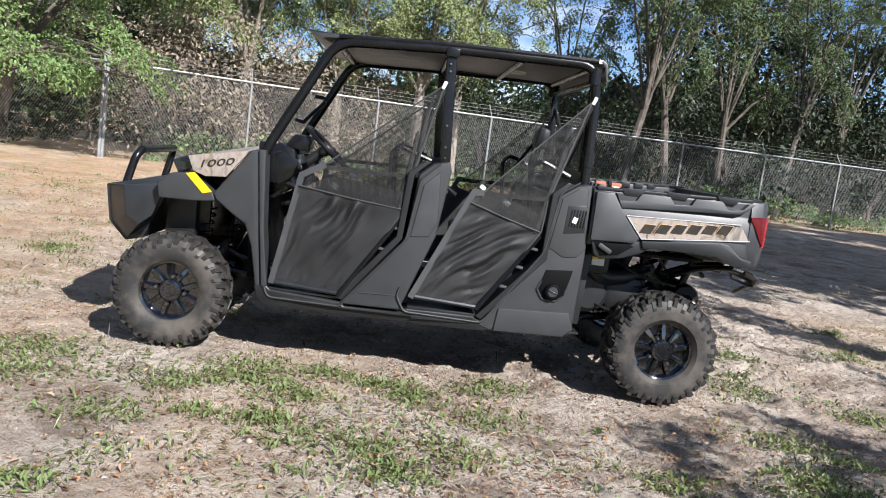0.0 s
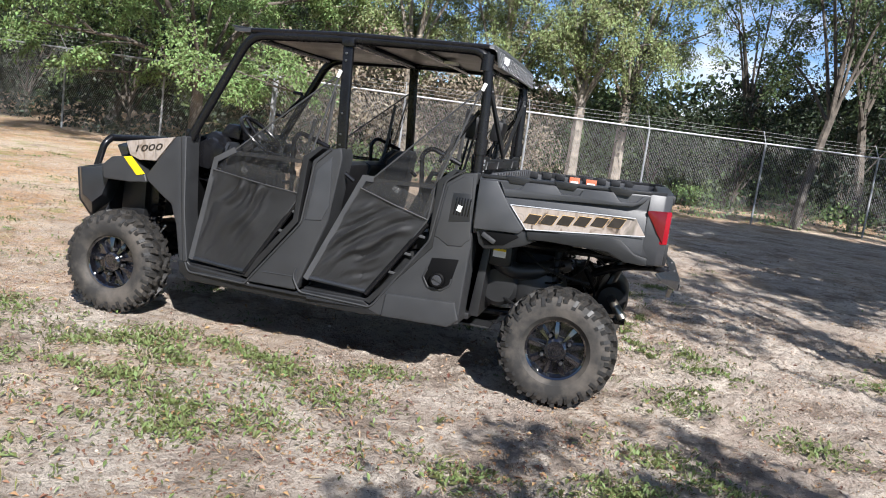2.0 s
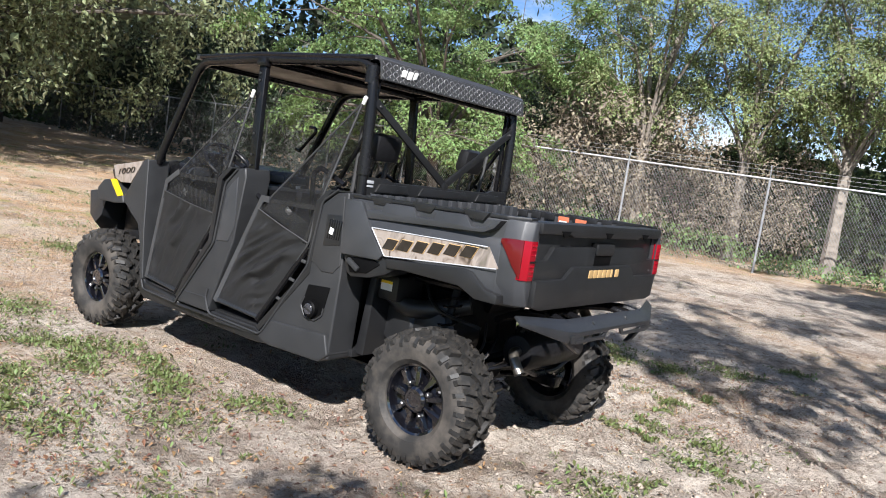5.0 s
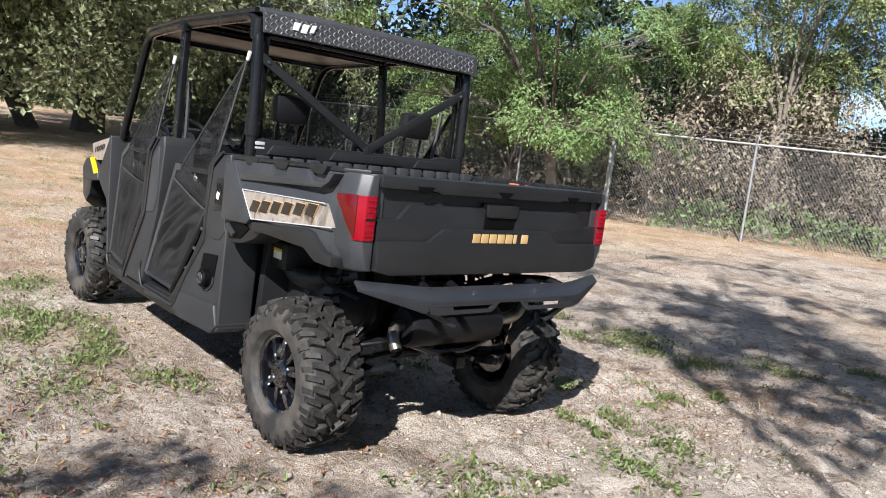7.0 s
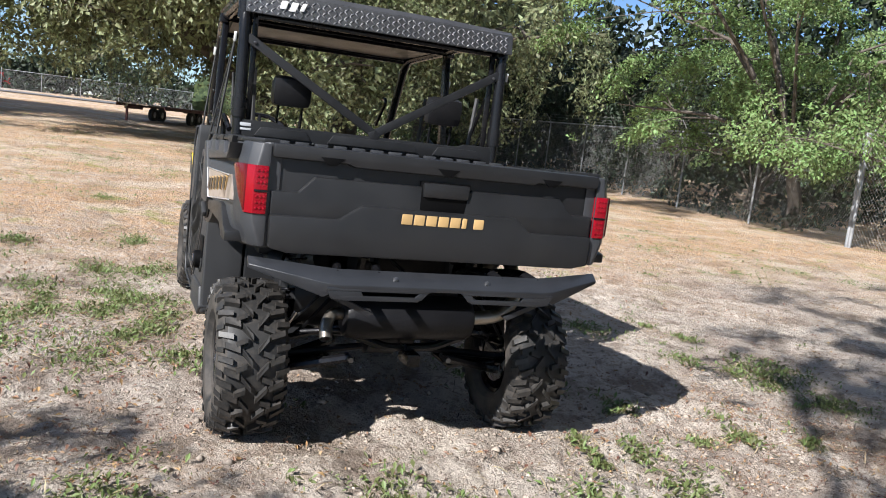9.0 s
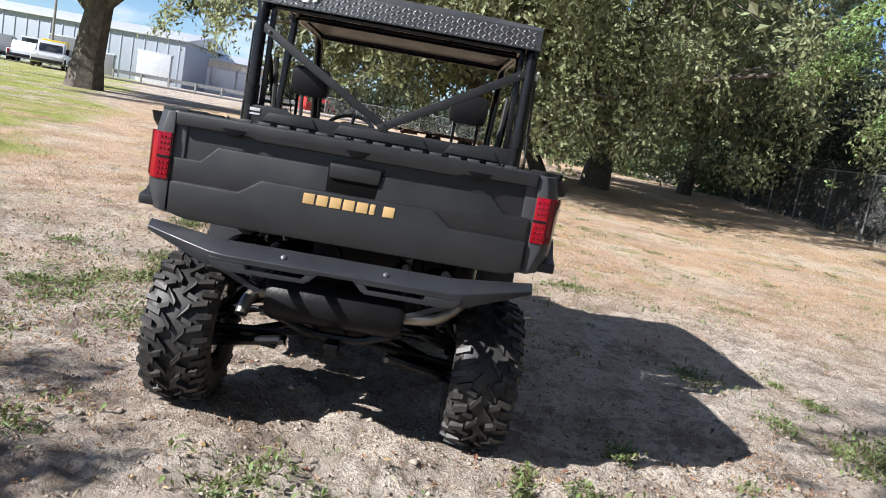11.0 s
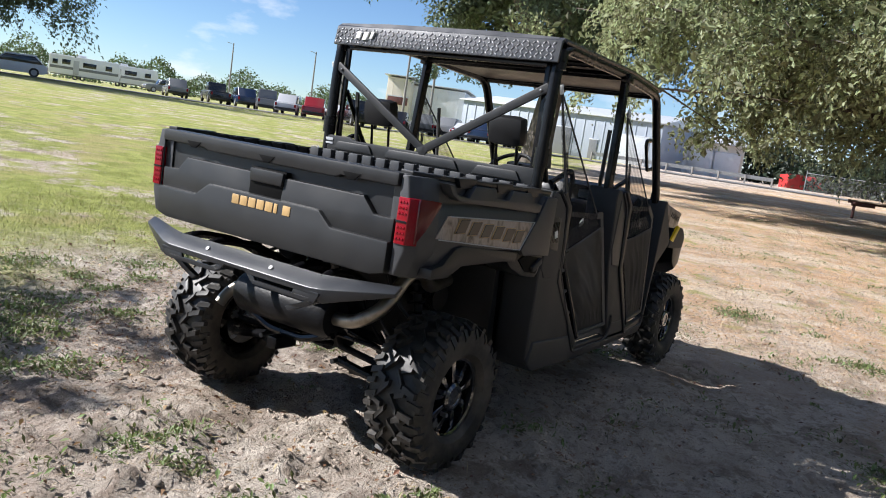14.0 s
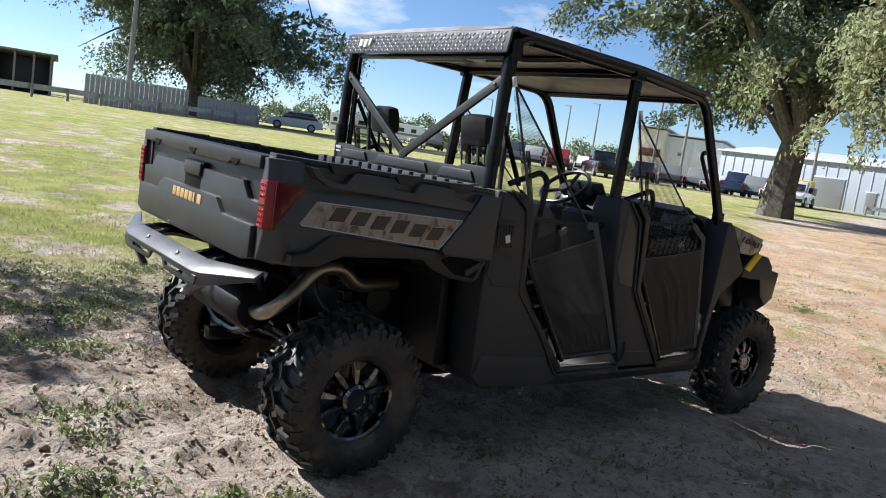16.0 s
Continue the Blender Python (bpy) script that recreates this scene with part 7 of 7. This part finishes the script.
work = vehicle("work_truck", "pale pickup truck with a black bed and yellow box", far(-152.0, 60), 200, "car_silver", 5.4, 1.9, 1.75, "pickup")
part("stake_side", box((1.55, 0, 1.15), (2.0, 1.9, 0.5), 0.03), M["plastic"], work)
part("cargo_crate", box((1.6, 0, 1.62), (1.5, 1.6, 0.46), 0.03), M["yellow"], work, "yellow cargo crate")


def travel_trailer(at, turn):
    x, y = at
    whole = thing("travel_trailer", "white travel trailer with dark windows", "trailer", (x, y, ground_height(x, y, False)), turn)
    part("body", prism([(-4.2, 0.6), (-4.4, 1.6), (-4.1, 3.0), (4.2, 3.05), (4.3, 0.6)], -1.2, 1.2, 0.10, "y", 3), M["car_white"], whole)
    for cx, w, cz in ((-2.9, 0.8, 2.1), (-0.6, 1.6, 2.1), (2.2, 1.0, 2.2), (3.5, 0.6, 2.1)):
        for s in (-1, 1):
            part("window", box((cx, s * 1.205, cz), (w, 0.03, 0.6), 0.01), M["glass"], whole)
    for s in (-1, 1):
        part("door", box((1.0, s * 1.208, 1.6), (0.7, 0.03, 1.8), 0.02), M["car_silver"], whole)
        for wx in (0.2, 1.1):
            part("wheel", lathe([(-0.1, 0.20), (-0.1, 0.32), (0.1, 0.32), (0.1, 0.20), (-0.1, 0.20)], 18, "y", (wx, s * 1.05, 0.34)), M["rubber"], whole)
        part("stripe", box((0, s * 1.206, 1.45), (8.2, 0.02, 0.34), 0.006), M["car_grey"], whole)
    part("roof_unit", box((0.4, 0, 3.16), (1.0, 0.8, 0.28), 0.06), M["car_white"], whole)
    part("skirt", box((0, 0, 0.62), (8.0, 2.2, 0.25), 0.02), M["car_grey"], whole)


travel_trailer(far(-121.5, 118), -33)
travel_trailer(far(-124.0, 126), -37)


def flatbed(at, turn):
    x, y = at
    whole = thing("flatbed_trailer", "maroon flatbed trailer with weathered deck planks", "trailer", (x, y, ground_height(x, y, False)), turn)
    whole.scale = (0.78, 0.78, 0.70)
    for k in range(9):
        part("plank", box((0, -1.0 + 0.25 * k, 0.86), (6.2, 0.23, 0.05), 0.006), M["wood"], whole)
    for s in (-1, 1):
        part("side_rail", box((0, s * 1.16, 0.80), (6.4, 0.08, 0.18), 0.01), M["rust"], whole)
        for k in range(6):
            part("stake_pocket", box((-2.6 + 1.05 * k, s * 1.215, 0.82), (0.10, 0.04, 0.14), 0.006), M["rust"], whole)
        for wx in (0.1, 0.95):
            part("wheel", lathe([(-0.1, 0.18), (-0.1, 0.36), (0.1, 0.36), (0.1, 0.18), (-0.1, 0.18)], 18, "y", (wx, s * 0.98, 0.37)), M["rubber"], whole)
            part("rim", lathe([(-0.06, 0.19), (0.06, 0.19), (0.06, 0.0005)], 14, "y", (wx, s * 0.98, 0.37)), M["car_silver"], whole)
    part("drawbar", prism([(-3.1, 0.08), (-4.6, 0.03), (-4.6, -0.03), (-3.1, -0.08)], 0.62, 0.74, 0.01, "z"), M["rust"], whole)
    part("jack", box((-4.4, 0, 0.42), (0.09, 0.09, 0.8), 0.01), M["rust"], whole)
    part("ramp", box((3.4, 0, 0.72), (0.5, 2.0, 0.06), 0.01, (0, 20, 0)), M["rust"], whole)


flatbed((-28.4, 0.5), 152)


def warehouse(name, label, a, b, depth, height, wall, openings, parapet=0.0, slope=0.8):
    """A long hall whose front runs from a to b, with cladding ribs, doors and a roof."""
    a, b = Vector((*a, 0)), Vector((*b, 0))
    w = (b - a).normalized()
    length = (b - a).length
    turn = math.degrees(math.atan2(w.y, w.x))
    z = ground_height(a.x, a.y, False) - 0.1
    whole = thing(name, label, "building", (a.x, a.y, z), turn)
    part("wall", box((length / 2, -depth / 2, height / 2), (length, depth, height), 0.03), M[wall], whole)
    part("roof", prism([(0.35, height + parapet), (-depth / 2, height + slope), (-depth - 0.35, height), (-depth - 0.35, height - 0.12), (0.35, height - 0.12 + parapet)], -0.4, length + 0.4, 0.02, "x"), M["roofing"], whole)
    n = int(length / 1.1)
    for k in range(n):
        part("cladding_rib", box(((k + 0.5) * length / n, 0.03, height / 2), (0.10, 0.06, height - 0.1), 0.01), M[wall], whole)
    for u, ow, oh, sill, mat in openings:
        d = part("door" if sill < 0.2 else "window", box((u * length, 0.07, sill + oh / 2), (ow, 0.06, oh), 0.015), M[mat], whole)
        part("frame", box((u * length, 0.06, sill + oh + 0.06), (ow + 0.2, 0.09, 0.12), 0.01), M["roofing"], d)
    return whole


warehouse("warehouse", "tall white metal warehouse", far(-146.6, 96), far(-142.8, 97), 18, 5.5, "white_wall", ((0.3, 1.0, 2.1, 0, "car_grey"), (0.7, 0.4, 0.4, 3.4, "car_grey")), 0.3, 0.2)
warehouse("office_building", "cream rendered building with a brown band", far(-142.8, 95), far(-141.1, 95.5), 14, 6.0, "tan_wall", ((0.5, 2.4, 0.9, 2.9, "rust"),), 0.3, 0.2)
warehouse("shop_building", "long pale blue grey metal shop building", far(-160.5, 84), far(-146.6, 94), 16, 4.7, "blue_wall",
          ((0.12, 3.2, 3.0, 0, "roofing"), (0.30, 0.9, 2.1, 0, "car_grey"), (0.48, 3.2, 3.0, 0, "car_grey"), (0.62, 1.6, 1.0, 1.3, "glass"), (0.78, 1.0, 2.1, 0, "car_grey"), (0.9, 2.2, 0.9, 1.5, "glass")), 0.0, 1.2)
warehouse("garage_building", "tan garage with pale roller doors", far(-166.0, 94), far(-160.5, 92), 12, 3.8, "tan_wall", ((0.2, 3.0, 2.8, 0, "white_wall"), (0.5, 3.0, 2.8, 0, "white_wall"), (0.8, 3.0, 2.8, 0, "white_wall")), 0.0, 1.0)


def light_pole(at, height, r=0.10):
    x, y = at
    whole = thing("utility_pole", "tall grey utility pole", "pole", (x, y, ground_height(x, y, False)), 0, "poles")
    part("shaft", tube([(0, 0, -0.3), (0, 0, height * 0.5), (0, 0, height)], 1, 0, 10, [r * 1.2, r, r * 0.7]), M["post_dark"], whole)
    part("cap", lathe([(height, r * 0.9), (height + 0.06, r * 0.9), (height + 0.08, 0.0005)], 10, "z"), M["galv"], whole)
    part("arm", tube([(0, 0, height - 0.2), (0.5, 0, height - 0.05), (1.2, 0, height)], 0.04, 0.1, 8), M["galv"], whole)


for az, d, h in ((-106.6, 56, 11), (-144.3, 80, 9), (-142.4, 82, 9.5), (-138.0, 110, 9), (-136.0, 120, 9), (-130.5, 130, 9), (-152.5, 80, 8)):
    light_pole(far(az, d), h, 0.16 if d < 60 else 0.12)


def guard_rail(a, b, name="guard_rail"):
    a, b = Vector((*a, 0)), Vector((*b, 0))
    n = max(2, int((b - a).length / 2.0))
    whole = thing(name, "galvanised steel guard rail on posts", "guard rail", kind="structure")
    pts = [a.lerp(b, i / n) for i in range(n + 1)]
    side = Vector((-(b - a).y, (b - a).x, 0)).normalized()
    prof = [(0.0, 0.31), (0.04, 0.27), (0.04, 0.20), (0.0, 0.155), (0.04, 0.11), (0.04, 0.04), (0.0, 0.0), (-0.01, 0.0), (-0.01, 0.31)]
    part("beam", loft([[tuple(p + side * u + Vector((0, 0, ground_height(p.x, p.y, False) + 0.42 + v))) for u, v in prof] for p in pts]), M["galv"], whole)
    for p in pts:
        z = ground_height(p.x, p.y, False)
        part("post", box((p.x - side.x * 0.09, p.y - side.y * 0.09, z + 0.33), (0.14, 0.14, 0.76), 0.01), M["post_dark"], whole)


guard_rail(far(-92, 46), far(-115.0, 60))
guard_rail(far(-156, 72), far(-168, 72))


def slat_fence(a, b, height):
    a, b = Vector((*a, 0)), Vector((*b, 0))
    length = (b - a).length
    whole = thing("slat_fence", "weathered grey slatted screen fence", "fence", kind="structure")
    n = int(length / 0.32)
    way = math.degrees(math.atan2((b - a).y, (b - a).x))
    me = None
    for i in range(n):
        p = a.lerp(b, (i + 0.5) / n)
        z = ground_height(p.x, p.y, False)
        if me is None:
            first = part("slat", box((0, 0, height / 2), (0.30, 0.04, height), 0.008), M["slat"], whole)
            me = first.data
            first.matrix_basis = pose(p.x, p.y, z, 0, 0, way)
        else:
            ob = new("slat", me)
            ob.parent = whole
            ob.matrix_basis = pose(p.x, p.y, z, 0, 0, way)
    for zr in (0.3, height - 0.2):
        part("rail", tube([(p.x, p.y, ground_height(p.x, p.y, False) + zr) for p in (a, a.lerp(b, 0.5), b)], 0.03, 0, 6), M["galv"], whole)


slat_fence(far(-104.0, 54), far(-110.4, 57.5), 1.8)
slat_fence(far(-111.0, 58.5), far(-115.0, 62), 1.5)
chain_fence("far_fence", "far chain-link fence along the road", far(-170, 76), far(174, 74), 3.05, 1.6, True, False)


def open_shed(at, turn):
    """A low storage shed, open at the front, with a dark inside."""
    x, y = at
    whole = thing("open_shed", "low dark storage shed with an open front and metal roof", "shed", (x, y, ground_height(x, y, False)), turn)
    part("back_wall", box((0, -2.4, 1.3), (3.6, 0.12, 2.6), 0.02), M["plastic"], whole)
    for sx in (-1, 1):
        part("side_wall", box((sx * 1.74, -1.2, 1.3), (0.12, 2.28, 2.6), 0.02), M["plastic"], whole)
    for px in (-1.7, -0.6, 0.6, 1.7):
        part("post", box((px, 0.08, 1.35), (0.14, 0.14, 2.7), 0.01), M["post_dark"], whole)
    part("roof", prism([(0.5, 2.80), (0.5, 2.90), (-2.8, 2.62), (-2.8, 2.52)], -2.1, 2.1, 0.01, "x"), M["post_dark"], whole)


open_shed(far(-100.3, 64), -12)


def dumpster(at, turn, paint, label):
    x, y = at
    whole = thing("dumpster", label, "dumpster", (x, y, ground_height(x, y, False)), turn)
    part("bin", prism([(-1.0, -0.1), (-1.1, 1.3), (1.1, 1.5), (1.0, -0.1)], -0.9, 0.9, 0.03), M[paint], whole)
    part("lid", box((0, 0, 1.43), (2.2, 1.85, 0.06), 0.02, (0, -5.2, 0)), M["plastic"], whole)


M["bin_green"] = material("green painted steel bin", (0.03, 0.16, 0.09), 0.5)
M["bin_red"] = material("red painted steel", (0.45, 0.03, 0.03), 0.5)
dumpster(far(-163.0, 104), 20, "bin_green", "green steel dumpster by the road")
dumpster(far(-169.2, 92), 35, "bin_red", "red steel bin by the road")
dumpster(far(-170.6, 94), 10, "bin_red", "red steel bin by the road")
